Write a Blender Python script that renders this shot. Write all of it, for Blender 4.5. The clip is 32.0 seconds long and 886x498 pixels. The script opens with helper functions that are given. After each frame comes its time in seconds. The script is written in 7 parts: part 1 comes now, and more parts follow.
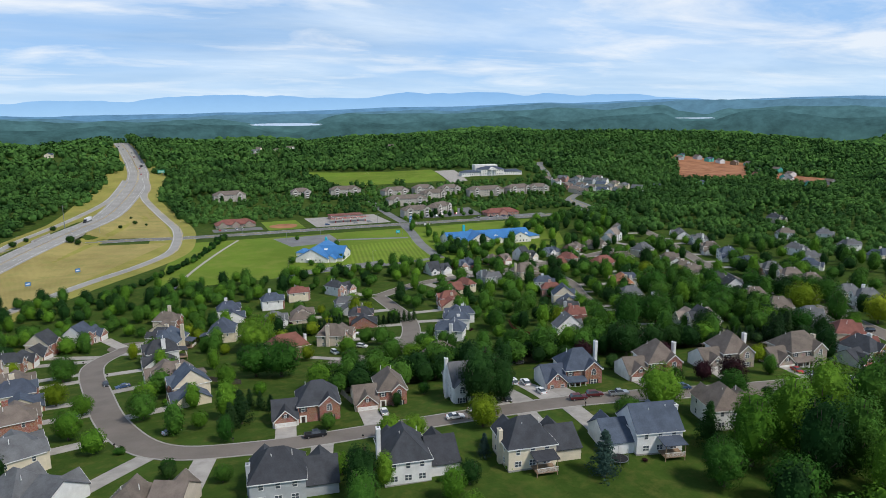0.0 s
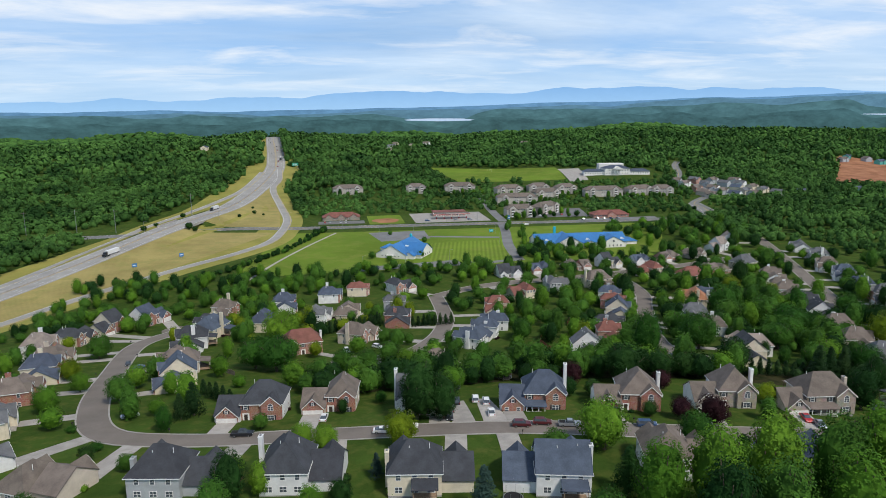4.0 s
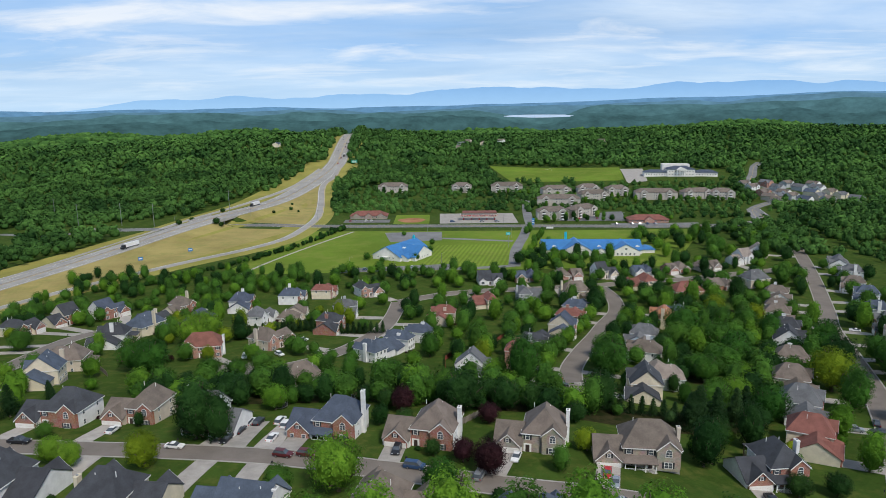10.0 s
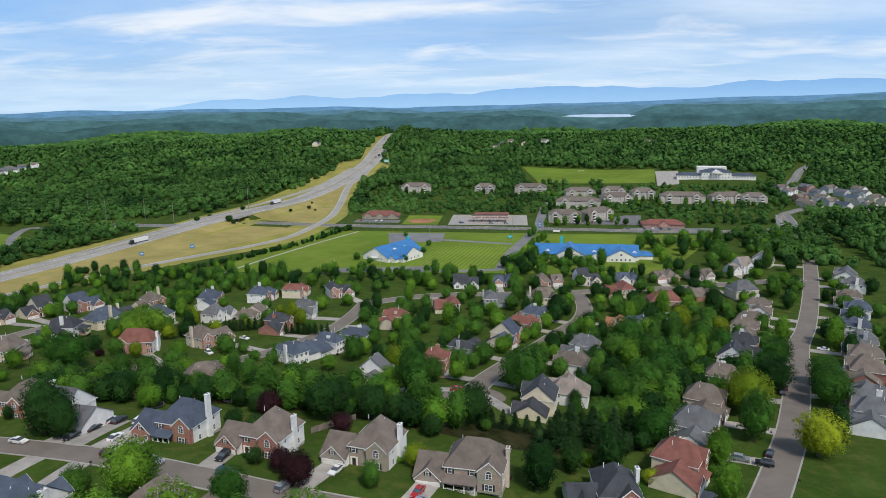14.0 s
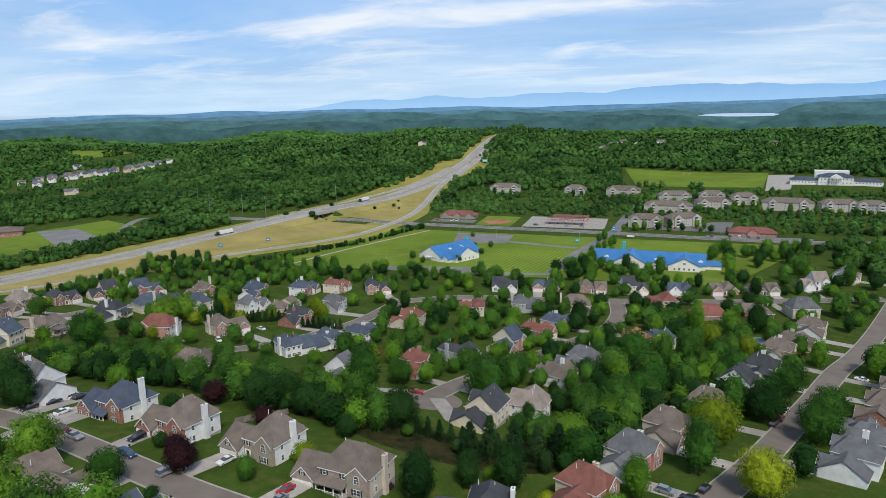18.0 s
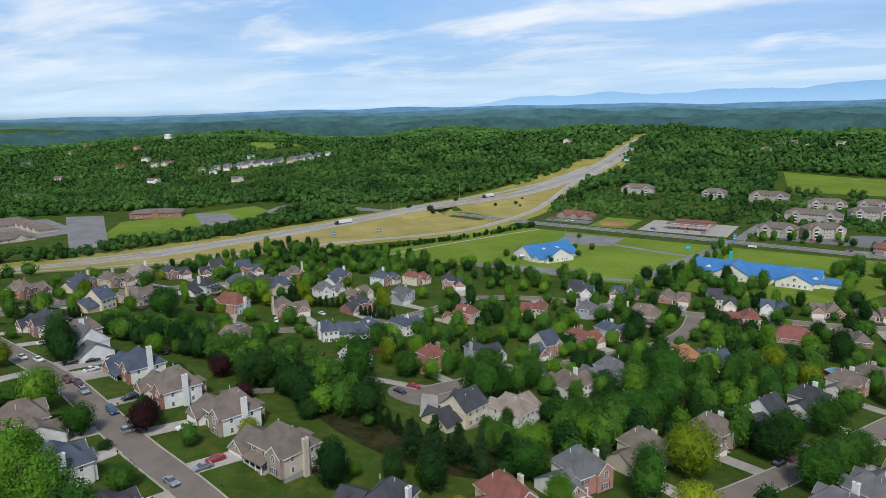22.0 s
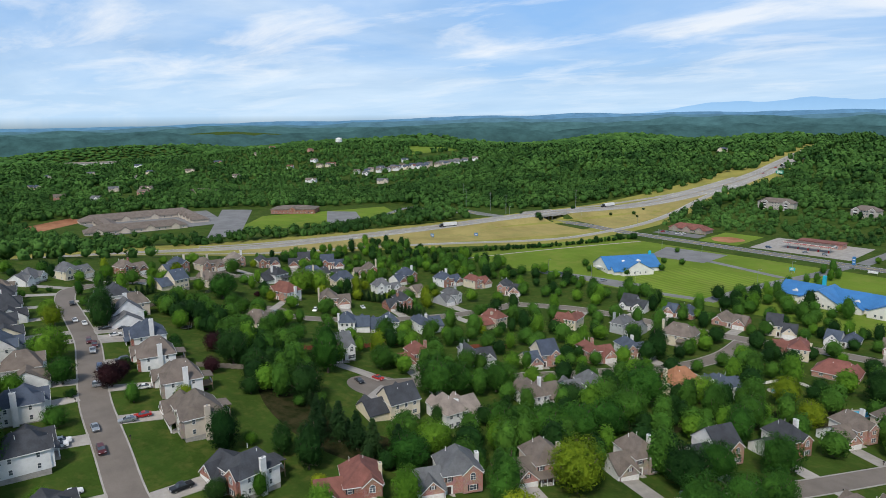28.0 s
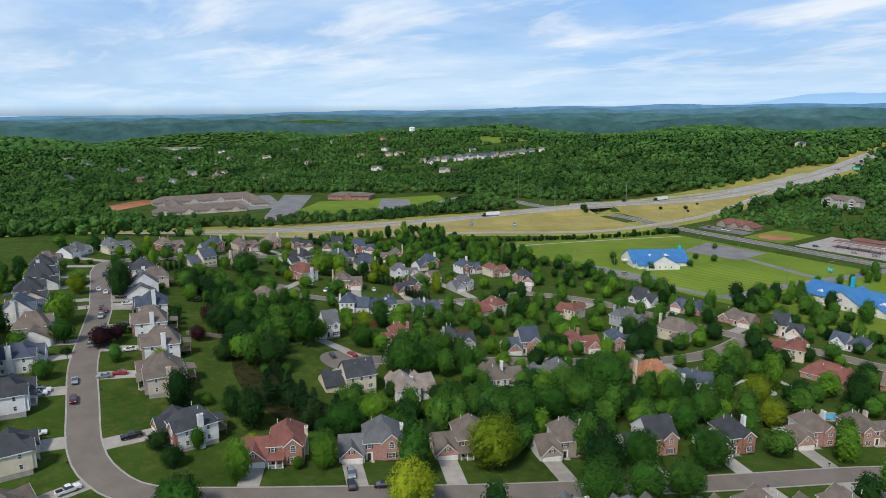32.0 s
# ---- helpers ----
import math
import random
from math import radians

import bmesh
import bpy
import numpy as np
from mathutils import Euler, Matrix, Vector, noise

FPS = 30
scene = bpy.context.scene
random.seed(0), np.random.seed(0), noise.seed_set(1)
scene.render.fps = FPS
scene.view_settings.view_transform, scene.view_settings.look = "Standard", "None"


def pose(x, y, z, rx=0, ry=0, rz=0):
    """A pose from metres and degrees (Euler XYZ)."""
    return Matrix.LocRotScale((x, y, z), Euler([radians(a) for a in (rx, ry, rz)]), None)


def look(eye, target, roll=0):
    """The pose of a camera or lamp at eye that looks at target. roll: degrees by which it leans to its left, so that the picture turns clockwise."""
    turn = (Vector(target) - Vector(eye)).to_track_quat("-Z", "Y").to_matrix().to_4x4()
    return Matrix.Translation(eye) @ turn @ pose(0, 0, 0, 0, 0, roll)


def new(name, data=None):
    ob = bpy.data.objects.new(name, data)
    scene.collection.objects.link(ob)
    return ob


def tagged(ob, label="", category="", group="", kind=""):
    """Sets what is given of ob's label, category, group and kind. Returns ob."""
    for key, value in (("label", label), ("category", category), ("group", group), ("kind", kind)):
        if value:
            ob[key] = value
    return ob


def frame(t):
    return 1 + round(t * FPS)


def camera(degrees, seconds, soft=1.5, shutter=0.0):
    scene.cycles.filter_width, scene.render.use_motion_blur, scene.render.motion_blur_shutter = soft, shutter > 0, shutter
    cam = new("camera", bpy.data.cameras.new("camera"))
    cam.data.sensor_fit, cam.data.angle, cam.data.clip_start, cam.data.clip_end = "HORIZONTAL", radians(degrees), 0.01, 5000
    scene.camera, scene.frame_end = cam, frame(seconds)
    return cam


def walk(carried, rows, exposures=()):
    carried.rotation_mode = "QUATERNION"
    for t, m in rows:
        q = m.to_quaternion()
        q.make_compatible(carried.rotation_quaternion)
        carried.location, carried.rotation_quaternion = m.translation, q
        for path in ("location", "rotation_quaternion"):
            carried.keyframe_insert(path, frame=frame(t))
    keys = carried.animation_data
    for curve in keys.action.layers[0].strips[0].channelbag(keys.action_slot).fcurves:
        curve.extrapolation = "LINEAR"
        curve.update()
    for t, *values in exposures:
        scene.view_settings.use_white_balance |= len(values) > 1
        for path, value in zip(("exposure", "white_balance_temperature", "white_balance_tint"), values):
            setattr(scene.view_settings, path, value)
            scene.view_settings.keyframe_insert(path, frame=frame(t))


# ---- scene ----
cam = camera(66.2, 32.0, soft=0.5)
# seconds, eye x, y, z, yaw, pitch, roll
PATH = [
    (0.0, -127.39, 2.34, 77.72, -22.950, -11.241, -0.424),
    (0.5, -120.42, 0.68, 77.88, -21.270, -11.275, -0.388),
    (1.0, -113.48, -0.88, 77.99, -19.570, -11.280, -0.360),
    (1.5, -106.51, -2.28, 78.19, -17.754, -11.323, -0.336),
    (2.0, -99.38, -3.46, 78.44, -16.020, -11.398, -0.343),
    (2.5, -92.29, -4.26, 78.71, -14.408, -11.432, -0.359),
    (3.0, -85.08, -4.87, 78.93, -12.737, -11.495, -0.337),
    (3.5, -77.91, -5.26, 79.07, -11.106, -11.531, -0.356),
    (5.5, -49.56, -5.78, 79.75, -4.872, -11.543, -0.607),
    (6.0, -42.49, -5.39, 79.75, -3.342, -11.543, -0.636),
    (6.5, -35.34, -4.73, 79.80, -1.830, -11.567, -0.578),
    (7.0, -28.24, -3.87, 79.83, -0.667, -11.570, -0.567),
    (7.5, -21.20, -2.91, 80.07, -0.235, -11.606, -0.577),
    (8.0, -14.12, -1.92, 80.27, -0.165, -11.656, -0.559),
    (8.5, -7.04, -0.88, 80.50, -0.095, -11.720, -0.575),
    (9.0, 0.00, 0.00, 80.69, 0.000, -11.754, -0.577),
    (9.5, 7.09, 0.85, 80.91, 0.087, -11.788, -0.606),
    (10.0, 14.11, 1.90, 81.02, 0.122, -11.816, -0.583),
    (10.5, 21.14, 2.79, 81.17, 0.340, -11.857, -0.532),
    (11.0, 28.15, 3.60, 81.35, 0.454, -11.888, -0.432),
    (11.5, 35.19, 4.32, 81.48, 0.619, -11.914, -0.408),
    (12.0, 42.31, 5.17, 81.61, 1.692, -11.898, -0.469),
    (12.5, 49.40, 6.17, 81.64, 2.834, -11.893, -0.538),
    (13.0, 56.49, 7.33, 81.57, 3.879, -11.889, -0.627),
    (13.5, 63.60, 8.58, 81.51, 4.981, -11.853, -0.587),
    (15.5, 91.68, 14.34, 80.73, 9.428, -11.750, -0.727),
    (16.0, 98.43, 15.89, 80.81, 10.956, -11.738, -0.803),
    (16.5, 105.29, 17.54, 80.93, 12.492, -11.733, -0.852),
    (17.0, 111.94, 19.37, 80.98, 14.080, -11.712, -0.848),
    (17.5, 118.68, 21.39, 81.03, 15.767, -11.728, -0.819),
    (18.0, 125.34, 23.67, 81.05, 17.447, -11.725, -0.832),
    (18.5, 132.05, 26.09, 81.14, 19.114, -11.760, -0.778),
    (19.0, 138.55, 28.51, 81.16, 20.856, -11.769, -0.770),
    (19.5, 145.05, 31.07, 81.19, 22.887, -11.760, -0.723),
    (20.0, 151.49, 33.68, 81.25, 25.000, -11.789, -0.716),
    (20.5, 157.92, 36.52, 81.31, 27.064, -11.821, -0.686),
    (21.0, 164.27, 39.53, 81.35, 28.743, -11.860, -0.639),
    (21.5, 170.56, 42.57, 81.37, 30.403, -11.865, -0.575),
    (22.0, 176.80, 45.55, 81.39, 32.075, -11.867, -0.635),
    (22.5, 182.95, 48.77, 81.49, 33.819, -11.874, -0.617),
    (23.0, 188.88, 52.19, 81.56, 35.340, -11.888, -0.618),
    (23.5, 194.83, 55.93, 81.49, 36.806, -11.911, -0.552),
    (24.0, 200.62, 59.78, 81.40, 38.217, -11.914, -0.546),
    (24.5, 206.17, 63.82, 81.40, 39.541, -11.942, -0.502),
    (26.5, 226.70, 79.71, 81.64, 43.616, -11.789, -0.431),
    (27.0, 231.25, 82.06, 81.69, 44.585, -11.416, -0.457),
    (27.5, 235.63, 83.37, 81.73, 46.010, -11.169, -0.476),
    (28.0, 239.99, 84.51, 81.68, 47.465, -11.246, -0.494),
    (28.5, 244.42, 86.14, 81.63, 48.560, -11.321, -0.496),
    (29.0, 248.79, 88.14, 81.67, 49.307, -11.400, -0.484),
    (29.5, 252.98, 90.72, 81.60, 50.166, -11.493, -0.449),
    (30.0, 257.21, 93.93, 81.57, 51.081, -11.599, -0.450),
    (30.5, 261.65, 97.57, 81.50, 52.034, -11.685, -0.400),
    (31.0, 266.11, 101.54, 81.54, 52.967, -11.784, -0.337),
    (31.5, 270.46, 105.76, 81.71, 53.886, -11.903, -0.247),
    (32.0, 274.64, 109.96, 81.96, 54.768, -12.033, -0.119),
]


def heading(eye, yaw, pitch, roll):
    """A camera pose from its place, its turn to the left from +y, its tilt up and its lean, in degrees."""
    a, b = radians(yaw), radians(pitch)
    ahead = Vector((-math.sin(a) * math.cos(b), math.cos(a) * math.cos(b), math.sin(b)))
    return look(eye, Vector(eye) + ahead, roll)


walk(cam, [(t, heading((x, y, z), yaw, pitch, roll)) for t, x, y, z, yaw, pitch, roll in PATH])

# ---- world, sun, exposure ----
SUN_AZ, SUN_EL = 150.0, 50.0  # degrees clockwise from +y, and above the horizon
sun_data = bpy.data.lights.new("sun", "SUN")
sun_data.energy, sun_data.angle, sun_data.color = 3.1, radians(10), (1.0, 0.94, 0.85)
sun = new("sun", sun_data)
sun.matrix_world = look((0, 0, 300), (-math.sin(radians(SUN_AZ)) * math.cos(radians(SUN_EL)),
                                      -math.cos(radians(SUN_AZ)) * math.cos(radians(SUN_EL)), 300 - math.sin(radians(SUN_EL))))
scene.view_settings.exposure = 0.04

world = bpy.data.worlds.new("sky")
scene.world = world
world.use_nodes = True
wt = world.node_tree
wt.nodes.clear()


def node(tree, kind, **values):
    n = tree.nodes.new(kind)
    for key, value in values.items():
        if key in n.inputs:
            n.inputs[key].default_value = value
    return n


w_out = wt.nodes.new("ShaderNodeOutputWorld")
w_bg = wt.nodes.new("ShaderNodeBackground")
w_sky = wt.nodes.new("ShaderNodeTexSky")
w_sky.sky_type, w_sky.sun_disc = "NISHITA", False
w_sky.sun_elevation, w_sky.sun_rotation = radians(SUN_EL), radians(SUN_AZ)
w_sky.air_density, w_sky.dust_density, w_sky.ozone_density = 1.0, 1.2, 2.0
w_co = wt.nodes.new("ShaderNodeTexCoord")
w_sep = wt.nodes.new("ShaderNodeSeparateXYZ")
wt.links.new(w_co.outputs["Generated"], w_sep.inputs[0])


def w_math(op, a, b):
    n = wt.nodes.new("ShaderNodeMath")
    n.operation = op
    for k, v in enumerate((a, b)):
        if isinstance(v, (int, float)):
            n.inputs[k].default_value = v
        else:
            wt.links.new(v, n.inputs[k])
    return n.outputs[0]


def w_ramp(fac, stops):
    n = wt.nodes.new("ShaderNodeValToRGB")
    els = n.color_ramp.elements
    els[0].position, els[0].color = stops[0][0], (*stops[0][1], 1)
    els[1].position, els[1].color = stops[-1][0], (*stops[-1][1], 1)
    for p, c in stops[1:-1]:
        els.new(p).color = (*c, 1)
    wt.links.new(fac, n.inputs[0])
    return n.outputs[0]


def w_mix(fac, a, b):
    n = wt.nodes.new("ShaderNodeMix")
    n.data_type = "RGBA"
    for k, v in ((0, fac), (6, a), (7, b)):
        if isinstance(v, tuple):
            n.inputs[k].default_value = (*v, 1)
        else:
            wt.links.new(v, n.inputs[k])
    return n.outputs[2]


# thin layered cloud on a flat sheet overhead, so that it closes up towards the horizon
w_up = w_math("ADD", w_math("MAXIMUM", w_sep.outputs[2], 0.0), 0.11)
w_flat = wt.nodes.new("ShaderNodeCombineXYZ")
wt.links.new(w_math("DIVIDE", w_sep.outputs[0], w_up), w_flat.inputs[0])
wt.links.new(w_math("DIVIDE", w_sep.outputs[1], w_up), w_flat.inputs[1])


def w_cloud(scale, detail, seed, squash):
    m = wt.nodes.new("ShaderNodeMapping")
    m.inputs["Location"].default_value = (seed, seed * 0.7, seed)
    m.inputs["Rotation"].default_value = (0, 0, radians(-22))
    m.inputs["Scale"].default_value = (squash, 1, 1)
    wt.links.new(w_flat.outputs[0], m.inputs[0])
    n = node(wt, "ShaderNodeTexNoise", Scale=scale, Detail=detail, Roughness=0.58, Distortion=0.35)
    wt.links.new(m.outputs[0], n.inputs["Vector"])
    return n.outputs[0]


w_blue = wt.nodes.new("ShaderNodeVectorMath")
w_blue.operation = "SCALE"
w_blue.inputs["Scale"].default_value = 0.10
wt.links.new(w_sky.outputs[0], w_blue.inputs[0])
w_low = w_ramp(w_sep.outputs[2], [(0.0, (0.40, 0.62, 0.92)), (0.06, (0.30, 0.55, 0.93)), (0.22, (0.26, 0.50, 0.92)), (1.0, (0.24, 0.42, 0.80))])
w_clear = w_mix(w_ramp(w_sep.outputs[2], [(0.0, (0.9,) * 3), (1.0, (0.7,) * 3)]), w_blue.outputs[0], w_low)
w_thick = w_ramp(w_cloud(0.42, 6, 3.1, 0.75), [(0.36, (0, 0, 0)), (0.62, (1, 1, 1))])
w_streak = w_ramp(w_cloud(1.35, 9, 9.4, 0.62), [(0.49, (0, 0, 0)), (0.68, (1, 1, 1))])
w_tone = w_ramp(w_cloud(0.8, 7, 5.2, 0.6), [(0.3, (0.36, 0.52, 0.74)), (0.62, (0.80, 0.90, 1.0))])
w_s1 = w_mix(w_math("MULTIPLY", w_thick, 0.72), w_clear, w_tone)
w_s2 = w_mix(w_math("MULTIPLY", w_streak, 0.72), w_s1, (0.93, 0.95, 0.97))
w_veil = w_mix(w_ramp(w_sep.outputs[2], [(0.0, (0.7,) * 3), (0.09, (0, 0, 0))]), w_s2, (0.54, 0.75, 0.96))
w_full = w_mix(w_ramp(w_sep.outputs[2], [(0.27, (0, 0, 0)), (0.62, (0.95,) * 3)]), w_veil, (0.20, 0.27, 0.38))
w_down = w_ramp(w_math("ADD", w_math("MULTIPLY", w_sep.outputs[2], 40.0), 1.0), [(0.0, (0, 0, 0)), (1.0, (1, 1, 1))])
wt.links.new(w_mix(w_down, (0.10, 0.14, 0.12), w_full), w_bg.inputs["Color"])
w_bg.inputs["Strength"].default_value = 1.01
wt.links.new(w_bg.outputs[0], w_out.inputs[0])

# ---- materials ----


def mat(name, colour, rough=0.8, vary=0.25, scale=1.0, fine=12.0, bump=0.3, metal=0.0, hue=None, per_object=0.0, per_island=0.0, spec=0.3, stretch=(1, 1, 1), dist=0.05):
    """A worn surface: base colour with coarse stains and fine grain at world size, and a fine relief."""
    m = bpy.data.materials.new(name)
    m.use_nodes = True
    t = m.node_tree
    b = t.nodes["Principled BSDF"]
    b.inputs["Roughness"].default_value, b.inputs["Metallic"].default_value = rough, metal
    b.inputs["Specular IOR Level"].default_value = spec
    co = t.nodes.new("ShaderNodeTexCoord")
    geo = t.nodes.new("ShaderNodeNewGeometry")
    mp = t.nodes.new("ShaderNodeMapping")
    mp.inputs["Scale"].default_value = stretch
    t.links.new(geo.outputs["Position"], mp.inputs[0])
    big = node(t, "ShaderNodeTexNoise", Scale=scale, Detail=4.0, Roughness=0.6)
    small = node(t, "ShaderNodeTexNoise", Scale=fine, Detail=3.0, Roughness=0.65)
    for n in (big, small):
        t.links.new(mp.outputs[0], n.inputs["Vector"])
    dark = tuple(c * (1 - vary) for c in colour)
    lite = tuple(min(c * (1 + vary), 0.95) for c in (hue or colour))

    def blend(fac, a, c, kind="MIX"):
        n = t.nodes.new("ShaderNodeMix")
        n.data_type, n.blend_type = "RGBA", kind
        for k, v in ((0, fac), (6, a), (7, c)):
            if isinstance(v, (int, float)):
                n.inputs[k].default_value = v
            elif isinstance(v, tuple):
                n.inputs[k].default_value = (*v, 1)
            else:
                t.links.new(v, n.inputs[k])
        return n.outputs[2]

    def spread(value, lo, hi):
        n = t.nodes.new("ShaderNodeMapRange")
        n.inputs["From Min"].default_value, n.inputs["From Max"].default_value = lo, hi
        t.links.new(value, n.inputs["Value"])
        return n.outputs[0]

    col = blend(spread(big.outputs[0], 0.35, 0.65), dark, lite)
    grain = spread(small.outputs[0], 0.3, 0.7)
    col = blend(0.35 * min(1.0, vary * 3), col, blend(grain, tuple(c * 0.55 for c in colour), tuple(min(c * 1.35, 0.95) for c in colour)))
    for amount, source in ((per_object, "o"), (per_island, "i")):
        if amount:
            rnd = t.nodes.new("ShaderNodeObjectInfo").outputs["Random"] if source == "o" else geo.outputs["Random Per Island"]
            h = t.nodes.new("ShaderNodeHueSaturation")
            t.links.new(spread_to(t, rnd, 1 - amount, 1 + amount), h.inputs["Value"])
            t.links.new(spread_to(t, rnd, 0.5 + amount * 0.05, 0.5 - amount * 0.05), h.inputs["Hue"])
            t.links.new(col, h.inputs["Color"])
            col = h.outputs[0]
    t.links.new(col, b.inputs["Base Color"])
    if bump:
        bn = node(t, "ShaderNodeBump", Strength=bump, Distance=dist)
        t.links.new(small.outputs[0], bn.inputs["Height"])
        t.links.new(bn.outputs[0], b.inputs["Normal"])
    return m


def spread_to(t, value, lo, hi):
    n = t.nodes.new("ShaderNodeMapRange")
    n.inputs["To Min"].default_value, n.inputs["To Max"].default_value = lo, hi
    t.links.new(value, n.inputs["Value"])
    return n.outputs[0]


def grass_mat(name, a, b, c, coarse, stripe=None):
    """Turf of three greens in soft patches, with tufts; stripe: mower stripes of that width and direction."""
    m = mat(name, a, rough=0.95, vary=0.2, scale=coarse, fine=1.2, bump=0.5, spec=0.03, dist=0.15)
    t = m.node_tree
    p = t.nodes["Principled BSDF"]
    src = p.inputs["Base Color"].links[0].from_socket
    geo = t.nodes.new("ShaderNodeNewGeometry")
    for scale, colour, lo, hi in ((coarse * 3.1, b, 0.48, 0.66), (coarse * 0.6, c, 0.5, 0.72)):
        n = node(t, "ShaderNodeTexNoise", Scale=scale, Detail=5.0, Roughness=0.65)
        t.links.new(geo.outputs["Position"], n.inputs["Vector"])
        r = t.nodes.new("ShaderNodeMapRange")
        r.inputs["From Min"].default_value, r.inputs["From Max"].default_value, r.inputs["To Max"].default_value = lo, hi, 0.8
        t.links.new(n.outputs[0], r.inputs["Value"])
        x = t.nodes.new("ShaderNodeMix")
        x.data_type = "RGBA"
        t.links.new(r.outputs[0], x.inputs[0])
        t.links.new(src, x.inputs[6])
        x.inputs[7].default_value = (*colour, 1)
        src = x.outputs[2]
    if stripe:
        wide, turn, gain = stripe
        mp = t.nodes.new("ShaderNodeMapping")
        mp.inputs["Rotation"].default_value = (0, 0, radians(turn))
        t.links.new(geo.outputs["Position"], mp.inputs[0])
        wv = node(t, "ShaderNodeTexWave", Scale=math.pi / 10 / wide, Distortion=0.4, Detail=1.0)
        t.links.new(mp.outputs[0], wv.inputs["Vector"])
        h = t.nodes.new("ShaderNodeHueSaturation")
        t.links.new(spread_to(t, wv.outputs[1], 1 - gain, 1 + gain), h.inputs["Value"])
        t.links.new(src, h.inputs["Color"])
        src = h.outputs[0]
    t.links.new(src, p.inputs["Base Color"])
    return m


M_LAWN = grass_mat("lawn", (0.046, 0.083, 0.015), (0.092, 0.106, 0.026), (0.025, 0.054, 0.010), 0.09)
M_FIELD = grass_mat("field_grass", (0.135, 0.205, 0.028), (0.18, 0.215, 0.045), (0.10, 0.17, 0.024), 0.02)
M_MOWN = grass_mat("mown_field", (0.145, 0.215, 0.03), (0.18, 0.225, 0.045), (0.115, 0.185, 0.026), 0.02, stripe=(3.2, 12, 0.14))
M_HAY = grass_mat("verge_grass", (0.32, 0.265, 0.10), (0.25, 0.24, 0.08), (0.37, 0.30, 0.125), 0.03, stripe=(2.6, 60, 0.08))
M_VERGE = grass_mat("verge_green", (0.27, 0.255, 0.07), (0.33, 0.28, 0.085), (0.20, 0.22, 0.05), 0.03)
# leaf litter with the shade beneath the trees put into its colour
M_SHADE_LITTER = mat("leaf_litter", (0.020, 0.030, 0.009), 0.95, 0.4, 0.3, 3.0, 0.6, hue=(0.045, 0.036, 0.018), spec=0.03)
M_ASPHALT = mat("street_asphalt", (0.185, 0.160, 0.140), 0.9, 0.14, 0.12, 3.0, 0.2)
M_HIGHWAY = mat("highway_concrete", (0.31, 0.30, 0.285), 0.9, 0.14, 0.06, 2.0, 0.2)
M_DARKROAD = mat("arterial_asphalt", (0.16, 0.16, 0.165), 0.9, 0.15, 0.1, 3.0, 0.2)
M_LOT = mat("parking_asphalt", (0.19, 0.19, 0.195), 0.9, 0.18, 0.08, 2.0, 0.2)
M_CONC = mat("driveway_concrete", (0.36, 0.335, 0.31), 0.85, 0.16, 0.3, 4.0, 0.2, per_object=0.12)
M_KERB = mat("kerb_concrete", (0.36, 0.34, 0.315), 0.85, 0.15, 0.5, 5.0, 0.2)
M_WHITELINE = mat("road_paint_white", (0.72, 0.72, 0.70), 0.7, 0.15, 0.6, 6.0, 0.1)
M_YELLOWLINE = mat("road_paint_yellow", (0.62, 0.42, 0.06), 0.7, 0.15, 0.6, 6.0, 0.1)
M_CLAY = mat("bare_clay", (0.30, 0.115, 0.05), 0.95, 0.35, 0.05, 1.5, 0.5, hue=(0.34, 0.17, 0.09))
M_WATER = mat("lake_water", (0.55, 0.66, 0.80), 0.3, 0.06, 0.01, 0.3, 0.05, spec=0.5)
M_LEAF_FAR = mat("woodland_leaves", (0.034, 0.096, 0.025), 0.9, 0.55, 0.018, 0.1, 0.3, hue=(0.070, 0.148, 0.032), per_island=0.09, spec=0.04, dist=0.8)

# ---- land ----
def ease(u):
    u = min(max(u, 0.0), 1.0)
    return u * u * (3 - 2 * u)


def bump(x, y, cx, cy, rx, ry, h):
    return h * math.exp(-((x - cx) / rx) ** 2 - ((y - cy) / ry) ** 2)


def bank(x, y):
    """The bank on which the highway rises to cross the main road."""
    return 5.6 * math.exp(-((x + 204 - 0.29 * (y - 637)) / 27) ** 4 - ((y - 637) / 120) ** 2)


def ground_z(x, y):
    """Height of the land: a ridge under the camera, a valley to the north, wooded hills behind it."""
    ridge = (1 - ease((y - 110) / 270)) * (1 - 0.3 * ease((x - 40) / 70)) * (1 - 0.9 * ease((-x - 220) / 200))
    z = -27 + 27 * ridge - 5 * ease((-x - 200) / 150)
    z += 24 * ease((y - 700) / 600)
    z += bump(x, y, -32, 148, 55, 28, 1.7)
    z += bump(x, y, 10, 240, 100, 45, -2.4)
    z += bump(x, y, 330, 900, 150, 120, 12)
    if abs(y - 637) < 330:
        z += bank(x, y) * (1 - math.exp(-((y - 633 - 0.04 * (x + 200)) / 12.5) ** 4))
    z += bump(x, y, -420, 1150, 330, 300, 26)
    z += bump(x, y, 950, 1500, 700, 500, 34)
    z += bump(x, y, 700, 420, 300, 300, 10)
    z += bump(x, y, -1250, 1080, 320, 260, 24)
    z += bump(x, y, -185, 1500, 200, 260, 22)
    far = ease((math.hypot(x - 60, y) - 1560) / 450)
    if far:
        z += far * (-26 + 30 * math.sin(x * 0.0061 + 1.3 * math.sin(y * 0.0023)) * math.sin(y * 0.0047 + 0.8) + 14 * math.sin(x * 0.0023 - y * 0.0031))
    return z


